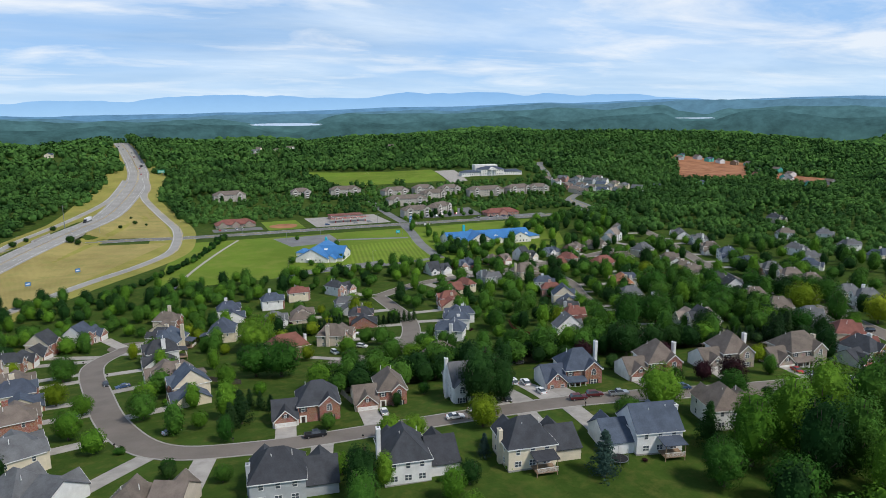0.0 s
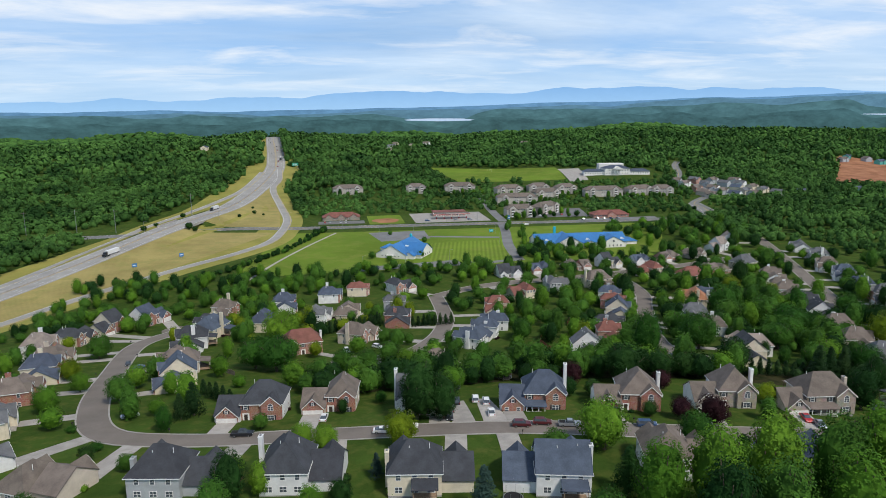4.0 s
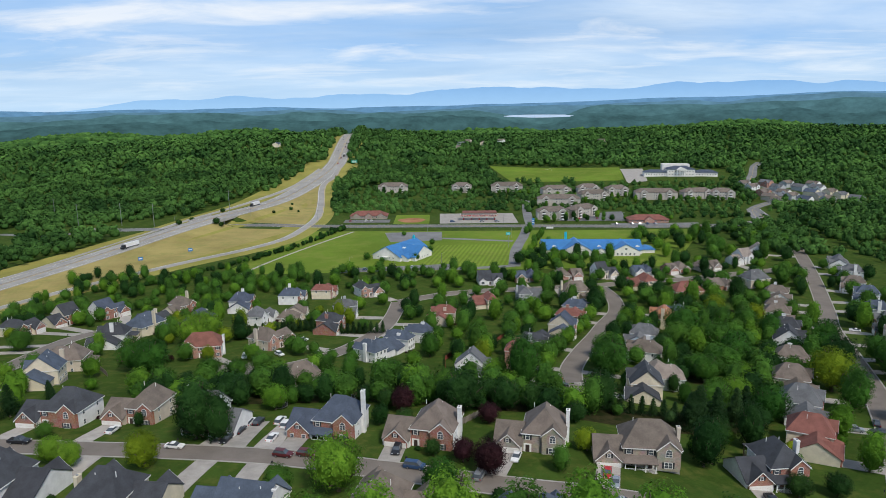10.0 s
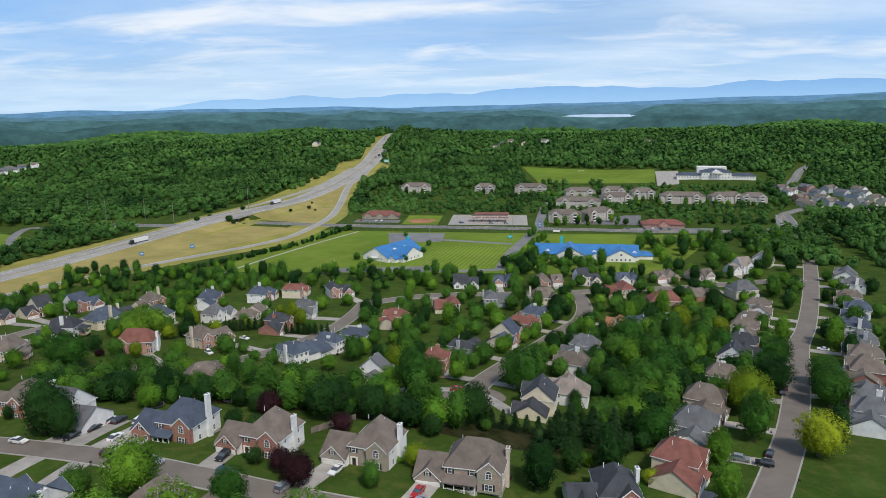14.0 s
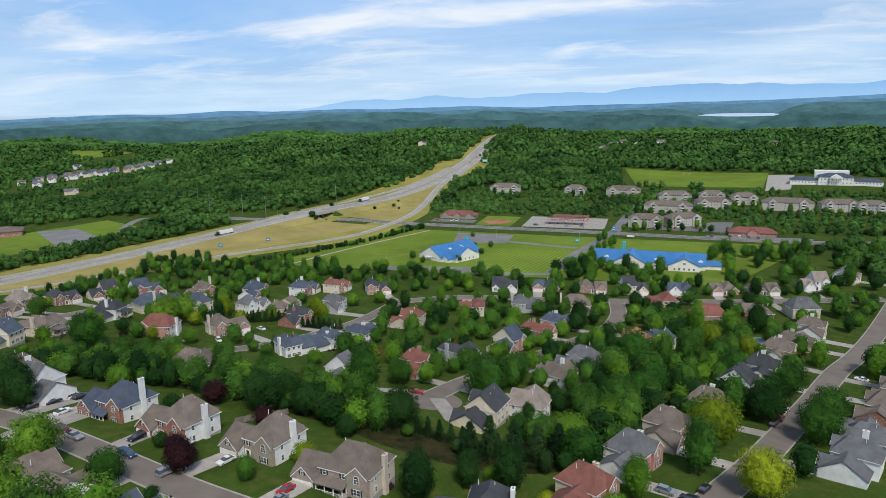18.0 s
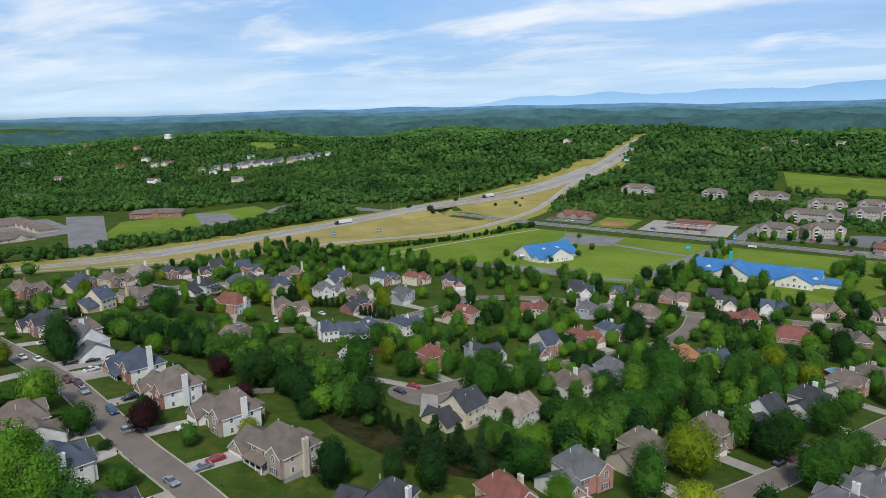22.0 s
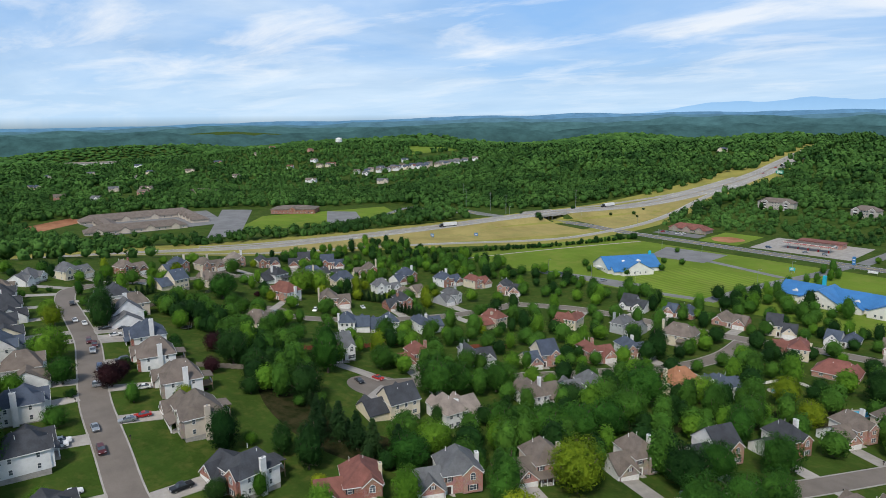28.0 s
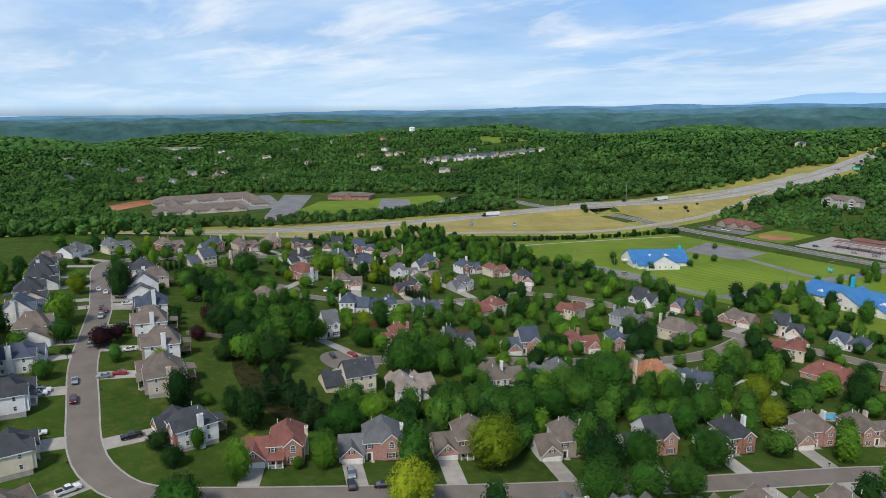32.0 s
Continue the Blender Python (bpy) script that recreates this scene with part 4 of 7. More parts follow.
# side court
SC = SIDE_COURT
home(-112, 326, SC, "cream", "cream", "slate", w=13, wing=0, chimney=1, deck=True, no_drive=True, top=(-103.2, 322.6, -15.2))
home(-112, 380, SC, "red", "white", "slate", w=16, wing=-1, chimney=1, no_drive=True, top=(-98, 366, -16.6))
home(-86, 391, SC, "red", "white", "slate", w=15, wing=1, chimney=1, no_drive=True, top=(-74, 375, -16.4))
home(-86, 324, SC, "white", "white", "grey", w=16, wing=1, chimney=1, no_drive=True, d=9, top=(-79.8, 330, -16.6))
home(-65, 337, SC, "beige", "beige", "brown", w=14, storeys=1, wing=1, chimney=0)
home(-57, 386, SC, "rose", "cream", "red", w=13, wing=1, chimney=0, no_drive=True)
home(-31, 389, LOOP_STREET, "rose", "white", "dark", w=14, wing=1, chimney=0)
home(-39, 343, SC, "grey", "grey", "grey", w=13, wing=-1, chimney=1)
home(-77, 257, SC, "rose", "white", "red", w=15, wing=0, chimney=1, d=10, top=(-76.6, 266.3, -9.2))
home(-61, 281, SC, "rose", "beige", "brown", w=16, wing=1, chimney=-1)
home(-42, 304, SC, "red", "red", "dark", w=14, wing=-1, chimney=-1, top=(-41.8, 309, -14.1))
home(-15, 243, SC, "grey", "white", "slate", w=14, wing=-1, chimney=1, top=(-17.4, 254.2, -9.2))
home(-3, 262, SC, "grey", "white", "slate", w=13, wing=1, chimney=1, top=(-5.4, 273, -11.6))
home(4, 291, SC, "white", "white", "slate", w=13, wing=-1, chimney=-1)
home(8, 325, SC, "rose", "beige", "red", w=14, wing=1, chimney=1, top=(14, 324.8, -16.3))
home(-36, 223, SC, "beige", "beige", "brown", w=14, wing=0, chimney=0, storeys=1, no_drive=True)
# cul-de-sac
CT = COURT
home(27, 223, CT, "white", "white", "grey", w=13, wing=-1, chimney=1, style="gable", top=(23.5, 231.9, -3.3))
home(41, 247, CT, "rose", "rose", "red", w=14, wing=-1, chimney=1, d=9, top=(42.4, 255.5, -7.8))
home(52, 275, CT, "grey", "grey", "dark", w=12, wing=1, chimney=-1)
home(66.5, 297, CT, "rose", "cream", "slate", w=15, wing=-1, chimney=0, style="gable")
home(60, 325, CT, "rose", "rose", "red", w=13, wing=1, chimney=1, top=(74.6, 324.3, -15.2))
home(83, 345, CT, "rose", "white", "slate", w=14, wing=1, chimney=1)
home(76, 200, CT, "cream", "cream", "dark", w=17, d=10, wing=1, chimney=1, style="gable", top=(79.6, 207.7, -4.2))
home(86, 226, CT, "white", "white", "pale", w=15, d=12, wing=-1, chimney=-1, top=(91.2, 226.2, -8.8))
home(94, 258, CT, "white", "white", "brown", w=15, d=12, wing=-1, chimney=-1, top=(95.8, 262.3, -9.8))
home(100, 283, CT, "grey", "blue", "grey", w=15, wing=1, chimney=0)
home(112, 315, CT, "rose", "cream", "rust", w=13, wing=0, chimney=1, top=(117.3, 311, -13.8))
home(124, 331, CT, "grey", "white", "slate", w=13, wing=-1, chimney=1, top=(130.2, 322.9, -18))
# loop street
LS = LOOP_STREET
home(35.5, 359, LS, "rose", "cream", "red", w=13, wing=1, chimney=0)
home(62, 373, LS, "grey", "grey", "grey", w=14, wing=-1, chimney=1)
home(88, 376.5, LS, "white", "cream", "brown", w=15, wing=0, chimney=1, deck=True)
home(132, 389, LS, "cream", "cream", "red", w=15, wing=1, chimney=-1, top=(138.9, 397.7, -21.4))
home(154.5, 384, LS, "rose", "rose", "red", w=17, wing=0, chimney=0, storeys=1, no_drive=True)
home(178, 393, LS, "red", "red", "brown", w=14, wing=1, chimney=0, storeys=1)
home(200, 398, LS, "beige", "beige", "grey", w=14, wing=0, chimney=0)
home(42, 413, LS, "white", "white", "dark", w=15, wing=1, chimney=0, style="gable", storeys=1, steep=1.0)
home(65.5, 420, LS, "rose", "rose", "slate", w=16, wing=-1, chimney=0, storeys=1)
home(92, 423, LS, "rose", "rose", "brown", w=17, wing=1, chimney=0, storeys=1)
home(116, 425, LS, "cream", "white", "dark", w=14, wing=1, chimney=0, style="gable")
home(142, 431, LS, "white", "white", "slate", w=14, wing=-1, chimney=0, storeys=1)
home(165, 436, LS, "rose", "rose", "brown", w=16, wing=-1, chimney=0, storeys=1)
home(187, 441, LS, "tan", "beige", "brown", w=15, wing=1, chimney=0, storeys=1)
home(216, 458, LS, "white", "white", "pale", w=15, wing=-1, chimney=0, style="gable")
home(238, 478, S1, "cream", "white", "pale", w=16, wing=1, chimney=0, style="gable")
# eastern arm of the long street, inner side
home(114, 172, S1, "red", "cream", "red", w=16, wing=-1, chimney=1, porch=True, top=(114.9, 177.4, -3.2))
home(124.5, 197, S1, "rose", "white", "grey", w=17, wing=-1, chimney=1, top=(124.7, 201.5, -5.2))
home(136.5, 219, S1, "rose", "beige", "brown", w=16, wing=-1, chimney=1, porch=True, top=(133.4, 224.8, -8.0))
home(146, 244, S1, "tan", "white", "brown", w=15, wing=-1, chimney=1, top=(146.5, 250, -9.3))
home(156, 270, S1, "rose", "white", "dark", w=16, wing=-1, chimney=1, style="gable", top=(158, 276, -10.6))
home(165, 296, S1, "red", "white", "dark", w=15, wing=-1, chimney=1, top=(168.6, 299.2, -13))
home(177, 321, S1, "rose", "white", "brown", w=15, wing=-1, chimney=1, top=(179, 328, -15.3))
home(187, 342, S1, "rose", "beige", "brown", w=14, wing=1, chimney=1)
home(197, 364, S1, "beige", "white", "brown", w=14, wing=-1, chimney=1)
# eastern arm, outer side
home(178, 208, S1, "white", "white", "grey", w=15, wing=1, chimney=-1)
home(187, 229, S1, "rose", "beige", "grey", w=15, wing=-1, chimney=0)
home(198, 254, S1, "rose", "red", "brown", w=16, wing=1, chimney=0)
home(208, 275, S1, "beige", "cream", "brown", w=15, wing=1, chimney=0)
home(217, 297, S1, "rose", "grey", "grey", w=16, wing=1, chimney=1)
home(231, 331, S1, "white", "white", "slate", w=15, wing=-1, chimney=1)
home(244, 358, S1, "white", "white", "slate", w=15, wing=1, chimney=0)
home(251, 382, S1, "beige", "white", "brown", w=14, wing=1, chimney=0)
home(268, 414, S1, "white", "white", "grey", w=15, wing=-1, chimney=1)
home(277, 443, S1, "white", "white", "grey", w=20, wing=1, chimney=0, storeys=1)
# houses among the trees to the east
for hx, hy, turn, fr, sd, rf in ((252, 300, 30, "white", "white", "slate"), (278, 322, 60, "rose", "beige", "grey"), (300, 350, 20, "white", "white", "grey"), (342, 341, 70, "white", "white", "grey"),
                                 (368, 381, 40, "beige", "white", "grey"), (345, 400, 60, "white", "white", "brown"), (399, 455, 15, "tan", "beige", "dark"), (318, 300, 80, "white", "cream", "slate")):
    house(hx, hy, turn, fr, sd, rf, w=15, wing=1, chimney=1, far=True)


# ---- trees ----
def leaf_mat(name, colour, tip):
    m = mat(name, colour, 0.75, 0.42, 0.12, 3.0, 0.0, hue=tip, per_object=0.26, per_island=0.14, spec=0.06)
    p = m.node_tree.nodes["Principled BSDF"]
    p.inputs["Transmission Weight"].default_value = 0.0
    return m


LEAF = {"mid": leaf_mat("green_leaves", (0.024, 0.076, 0.011), (0.038, 0.110, 0.014)), "dark": leaf_mat("dark_green_leaves", (0.013, 0.042, 0.009), (0.019, 0.056, 0.011)),
        "lime": leaf_mat("yellow_green_leaves", (0.115, 0.170, 0.010), (0.155, 0.210, 0.012)), "plum": leaf_mat("plum_leaves", (0.020, 0.008, 0.010), (0.03, 0.011, 0.013)),
        "fir": leaf_mat("conifer_needles", (0.015, 0.040, 0.012), (0.022, 0.052, 0.015)), "blue": leaf_mat("blue_spruce_needles", (0.030, 0.062, 0.05), (0.04, 0.076, 0.06)),
        "fresh": leaf_mat("fresh_green_leaves", (0.056, 0.140, 0.013), (0.082, 0.176, 0.015))}
LEAF_WORD = {"mid": "leafy green", "dark": "dense dark green", "lime": "bright yellow-green", "plum": "dark plum-leaved", "fir": "dark evergreen", "blue": "blue-green spruce", "fresh": "fresh green"}
M_BARK = mat("grey_brown_bark", (0.11, 0.085, 0.065), 0.95, 0.35, 2.0, 14.0, 0.8, stretch=(1, 1, 0.3))


def leaf_cloud(rng, centres, radii, per, size, heart=(0, 0, 0)):
    """Leaf sprays scattered over clumps, facing outwards from clump and crown; numpy arrays of verts and faces."""
    n = len(centres) * per
    d = rng.normal(size=(n, 3))
    d[:, 2] += 0.25
    d /= np.linalg.norm(d, axis=1)[:, None]
    c = np.repeat(centres, per, 0)
    r = np.repeat(radii, per)[:, None] * rng.uniform(0.55, 1.12, (n, 1))
    p = c + d * r * [1, 1, 0.85]
    out = p - np.asarray(heart)
    nrm = d * 0.55 + out / np.linalg.norm(out, axis=1)[:, None] * 0.75 + rng.normal(size=(n, 3)) * 0.2
    nrm[:, 2] += 0.12
    nrm /= np.linalg.norm(nrm, axis=1)[:, None]
    a = np.cross(nrm, rng.normal(size=(n, 3)))
    a /= np.linalg.norm(a, axis=1)[:, None]
    b = np.cross(nrm, a)
    s = size * rng.uniform(0.55, 1.35, (n, 1))
    v = np.stack([p + a * s, p + b * s * 0.62, p - a * s, p - b * s * 0.62], 1).reshape(-1, 3)
    f = np.arange(n * 4).reshape(-1, 4)
    return v, f


def cone_limb(p, q, r0, r1, seg=6):
    p, q = Vector(p), Vector(q)
    d = (q - p).normalized()
    u = d.orthogonal().normalized()
    w = d.cross(u)
    v = [tuple(c + (u * math.cos(2 * math.pi * k / seg) + w * math.sin(2 * math.pi * k / seg)) * r) for c, r in ((p, r0), (q, r1)) for k in range(seg)]
    return v, [(k, (k + 1) % seg, seg + (k + 1) % seg, seg + k) for k in range(seg)] + [tuple(range(seg))[::-1], tuple(range(seg, 2 * seg))]


def crown_mesh(form, seed, lite=False):
    """Clumps of leaves within a crown of unit radius and the height of its form, over the trunk's foot."""
    rng = np.random.default_rng(seed)
    lean = rng.uniform(-0.12, 0.12, 2)
    if form == "round":
        m = 104
        k = np.arange(m)
        up = 1 - 1.9 * (k + 0.5) / m
        a = k * 2.39996 + rng.uniform(-0.25, 0.25, m)
        flat = np.sqrt(np.clip(1 - up * up, 0, 1))
        far = rng.uniform(0.70, 0.86, m) * (1 + 0.09 * np.sin(a * 2 + seed) * flat)
        c = np.stack([np.cos(a) * flat * far + lean[0], np.sin(a) * flat * far + lean[1], up * far * 0.98 + 0.95], 1)
        r = rng.uniform(0.13, 0.23, m)
        per, size = 44, 0.035
        heart = ((0.70, 0.70, 0.68), (lean[0], lean[1], 0.93))
    elif form == "oval":
        m = 112
        h = np.linspace(0.2, 2.42, m) + rng.uniform(-0.04, 0.04, m)
        wide = 0.72 * np.sin(np.pi * np.clip((h + 0.12) / 2.72, 0, 1)) ** 0.62
        a = np.arange(m) * 2.39996 + rng.uniform(-0.3, 0.3, m)
        q = rng.uniform(0.86, 1.08, m)
        c = np.stack([np.cos(a) * wide * q + lean[0], np.sin(a) * wide * q + lean[1], h], 1)
        r = rng.uniform(0.13, 0.22, m)
        per, size = 40, 0.036
        heart = ((0.62, 0.62, 1.08), (lean[0], lean[1], 1.25))
    elif form == "fir":
        m = 70
        h = np.linspace(0.12, 3.5, m) + rng.uniform(-0.05, 0.05, m)
        wide = 0.92 * (1 - h / 3.75)
        a = np.arange(m) * 2.4 + rng.uniform(-0.4, 0.4, m)
        q = rng.uniform(0.5, 0.95, m)
        c = np.stack([np.cos(a) * wide * q, np.sin(a) * wide * q, h], 1)
        r = 0.11 + 0.19 * (1 - h / 3.7)
        per, size = 44, 0.055
        heart = ((0.3, 0.3, 1.2), (0, 0, 1.3))
    else:  # shrub
        m = 16
        u = rng.normal(size=(m, 3))
        u /= np.linalg.norm(u, axis=1)[:, None]
        c = u * 0.58 * [1, 1, 0.55] + [0, 0, 0.5]
        r = rng.uniform(0.25, 0.42, m)
        per, size = 46, 0.09
        heart = ((0.6, 0.6, 0.36), (0, 0, 0.45))
    if lite:
        per, size = int(per * 0.18), size * 1.95
    v, f = leaf_cloud(rng, c, r, per, size, heart[1])
    # a rough inner mass keeps the light out
    bv, cf = blob_table(1)
    core = bv * rng.uniform(0.86, 1.08, (len(bv), 1)) * heart[0] + heart[1]
    verts = [tuple(p) for p in v] + [tuple(p) for p in core]
    faces = [tuple(q) for q in f.tolist()] + [tuple(i + len(v) for i in q) for q in cf.tolist()]
    return verts, faces, c


def blob_table(level):
    """Corners and faces of a ball of 20 (level 0), 80 (1) or 320 (2) triangles."""
    bm = bmesh.new()
    bmesh.ops.create_icosphere(bm, subdivisions=level + 1, radius=1.0)
    v = np.array([p.co[:] for p in bm.verts])
    f = np.array([[q.index for q in p.verts] for p in bm.faces])
    bm.free()
    return v, f


TREE_FORMS = {}


def tree_meshes(form, kind, variant):
    key = (form, kind, variant)
    if key not in TREE_FORMS:
        v, f, c = TREE_FORMS.get((form, variant)) or TREE_FORMS.setdefault((form, variant), crown_mesh(form, 11 * variant + len(form)))
        crown = bpy.data.meshes.new("crown")
        crown.from_pydata(v, [], f)
        crown.materials.append(LEAF[kind])
        top = {"round": 1.0, "oval": 2.2, "fir": 3.5}.get(form, 0.5)
        fork = {"round": 0.3, "oval": 0.3, "fir": 1.0}.get(form, 0.2)
        limbs = [cone_limb((0, 0, fork), tuple(c[k]), 0.05, 0.012, 5) for k in range(0, len(c), 5)] if form in ("round", "oval", "shrub") else []
        trunk = bpy.data.meshes.new("trunk")
        tv, tf = join(cone_limb((0, 0, -0.25), (0.01, 0.02, fork), 0.085, 0.06, 8), cone_limb((0.01, 0.02, fork), (0.03, -0.02, top), 0.06, 0.015, 8), *limbs)
        trunk.from_pydata(tv, [], tf)
        trunk.materials.append(M_BARK)
        TREE_FORMS[key] = (crown, trunk)
    return TREE_FORMS[key]


TREES, JOINED = [], []
tree_rng = random.Random(5)


def tree(x, y, r, kind="mid", form="round", tall=1.0, joined=False, hedge=False):
    """A tree with its foot at (x, y) and a crown of radius r; none where another tree, a house or a street stands."""
    if form != "shrub" and not hedge:
        if any((x - a) ** 2 + (y - b) ** 2 < ((r + c) * 0.52) ** 2 for a, b, c in TREES if c > 1.6):
            return
        p = Vector((x, y))
        if any((p - q).length < 5.2 for line in (MAIN_STREET, COURT, LOOP_STREET, SIDE_COURT) for q in line) or any((p - Vector(q)).length < 12.0 + r * 0.5 for q in ((58, 220), (-63, 242), (-144, 326))):
            return
        if any((x - a) ** 2 + (y - b) ** 2 < (c * 0.6 + r * 0.5) ** 2 for a, b, c in HOMES):
            return
    if form == "fir":
        tall = tall * 0.68
    if joined:
        JOINED.append((x, y, r, kind, form, tall))
        TREES.append((x, y, r))
        return
    crown, trunk = tree_meshes(form, kind, tree_rng.randrange(3))
    name = "shrub" if form == "shrub" else "tree"
    root = new(name)
    root.matrix_world = pose(x, y, ground_z(x, y), 0, 0, tree_rng.uniform(0, 360)) @ Matrix.Diagonal((r, r, r * tall * tree_rng.uniform(0.92, 1.1), 1))
    word = {"round": "spreading tree", "oval": "upright tree", "fir": "conical tree", "shrub": "rounded shrub"}[form]
    tagged(root, f"{LEAF_WORD[kind]} {word} standing on a lawn", "shrub" if form == "shrub" else "tree", group="garden trees" if form != "shrub" else "garden shrubs")
    for part_name, me in (("crown", crown), ("trunk", trunk)):
        ob = new(part_name, me)
        ob.parent = root
    TREES.append((x, y, r))


# ---- trees that stand out ----
tree(-164, 272, 5.7, "mid", "round")
tree(-162, 236, 4.3, "lime", "round")
tree(-153, 218, 3.7, "fresh", "round")
tree(-154, 195, 4.5, "fresh", "round")
tree(-141, 176, 1.9, "mid", "shrub")
tree(-130, 161, 2.2, "mid", "shrub")
tree(-119, 147, 2.5, "mid", "round")
tree(-136, 218, 4.3, "fresh", "round")
tree(-100, 238, 7.6, "mid", "round")
tree(-102, 211, 2.5, "fresh", "round")
tree(-111, 183, 4.4, "fir", "fir")
tree(-114, 180, 3.3, "fir", "fir")
tree(-91, 290, 7.2, "fresh", "round")
tree(-70, 160, 4.6, "mid", "oval")
tree(-74, 147, 3.6, "fresh", "round")
tree(-94, 127, 4.6, "dark", "oval")
tree(-91, 166, 2.5, "mid", "round")
tree(-50, 162, 6.9, "dark", "oval")
tree(-43, 160, 5.2, "dark", "oval")
tree(-56, 146, 4.8, "lime", "round")
tree(-9, 134, 6.7, "fresh", "round")
tree(12, 140, 4.0, "plum", "round")
tree(16, 135, 3.9, "mid", "round")
tree(-12, 115, 4.7, "dark", "fir")
tree(40, 144, 2.8, "mid", "oval")
tree(-43, 113, 4.5, "blue", "fir")
tree(-71, 122, 3.0, "dark", "round")
tree(-63, 131, 2.3, "blue", "fir")
tree(-76, 145, 4.3, "fresh", "round")
tree(-92, 232, 8.1, "mid", "round")
tree(-94, 280, 8.7, "fresh", "round")
tree(-168, 274, 6.4, "mid", "round")
tree(-136, 202, 5.0, "mid", "round")
tree(-94, 253, 2.7, "plum", "shrub")
tree(13, 132, 4.8, "mid", "round")
tree(18, 148, 3.2, "plum", "round")
tree(11, 151, 2.4, "dark", "round")
tree(41, 146, 2.6, "dark", "oval")
tree(52, 157, 4.8, "dark", "round")
tree(77, 154, 5.2, "dark", "oval")
tree(26, 174, 3.4, "plum", "round")
tree(40, 211, 7.1, "mid", "oval")
tree(57, 241, 8.0, "mid", "round")
tree(73, 233, 8.1, "mid", "round")
tree(118, 240, 7.2, "mid", "round")
tree(106, 203, 5.9, "fresh", "round")
tree(110, 191, 6.5, "mid", "round")
tree(145, 218, 8.6, "lime", "round")
tree(-18, 301, 4.4, "mid", "round")
tree(-4, 173, 3.1, "dark", "round")
tree(-12, 133, 8.6, "fresh", "round")
tree(75, 241, 7.4, "mid", "round")
tree(79, 263, 5.9, "mid", "round")
tree(67, 237, 7.7, "dark", "round")
tree(88, 298, 7.1, "dark", "round")
tree(107, 231, 6.1, "mid", "round")
tree(98, 198, 5.9, "mid", "round")
tree(127, 271, 7.1, "mid", "round")
tree(131, 312, 6.1, "fresh", "round")
tree(120, 292, 9.3, "mid", "round")
tree(134, 335, 10.5, "mid", "round")
tree(125, 245, 7.4, "mid", "round")
tree(151, 218, 7.4, "lime", "round")
tree(139, 196, 5.9, "mid", "oval")
tree(113, 194, 4.2, "fresh", "oval")
tree(153, 187, 7.1, "lime", "round")
tree(124, 178, 4.6, "fresh", "oval")
tree(164, 256, 6.2, "mid", "round")
tree(174, 228, 7.2, "mid", "round")
tree(174, 274, 6.9, "mid", "round")
tree(153, 303, 6.6, "mid", "round")
tree(174, 363, 6.3, "dark", "oval")
tree(9, 134, 4.3, "fresh", "round")
tree(17, 144, 3.5, "plum", "round")
tree(60, 190, 6.4, "dark", "round")
tree(34, 210, 5.5, "mid", "round")
tree(52, 225, 5.4, "fresh", "oval")
tree(19, 185, 7.0, "dark", "round")
tree(2, 186, 4.2, "plum", "round")
tree(83, 179, 4.8, "fir", "fir")
tree(87, 184, 4.9, "fir", "fir")
tree(93, 186, 4.9, "fir", "fir")
tree(99, 187, 4.5, "fir", "fir")
tree(104, 192, 4.6, "fir", "fir")
tree(86, 167, 3.8, "dark", "oval")
tree(32, 186, 5.3, "dark", "round")
tree(40, 185, 5.1, "dark", "round")
tree(50, 176, 3.6, "dark", "round")
tree(25, 131, 2.3, "dark", "shrub")
tree(154, 219, 7.0, "lime", "round")
tree(162, 243, 7.0, "dark", "round")
tree(178, 240, 6.2, "mid", "round")
tree(182, 251, 6.3, "mid", "round")
tree(177, 275, 5.6, "mid", "oval")
tree(184, 289, 5.7, "mid", "oval")
tree(194, 312, 5.6, "mid", "round")
tree(125, 174, 4.9, "fresh", "oval")
tree(120, 157, 4.3, "fresh", "oval")
tree(156, 185, 7.7, "lime", "round")
tree(129, 141, 6.3, "mid", "round")
tree(105, 145, 3.5, "dark", "round")
tree(95, 169, 5.0, "dark", "oval")
tree(157, 286, 5.8, "mid", "oval")
tree(152, 307, 7.2, "mid", "round")
tree(152, 336, 6.2, "lime", "round")
tree(166, 322, 5.7, "lime", "round")
tree(141, 301, 5.6, "mid", "oval")
tree(128, 256, 6.9, "mid", "round")
tree(113, 278, 6.9, "mid", "round")
tree(114, 245, 6.0, "dark", "round")
tree(73, 246, 6.8, "mid", "round")
tree(52, 233, 5.3, "mid", "round")
tree(46, 212, 6.4, "mid", "round")
tree(-43, 156, 6.9, "dark", "round")
tree(24, 143, 4.7, "plum", "round")
tree(139, 331, 10.5, "dark", "round")
tree(114, 377, 8.9, "mid", "round")
tree(93, 348, 6.0, "dark", "oval")
tree(-23, 174, 1.6, "mid", "shrub")

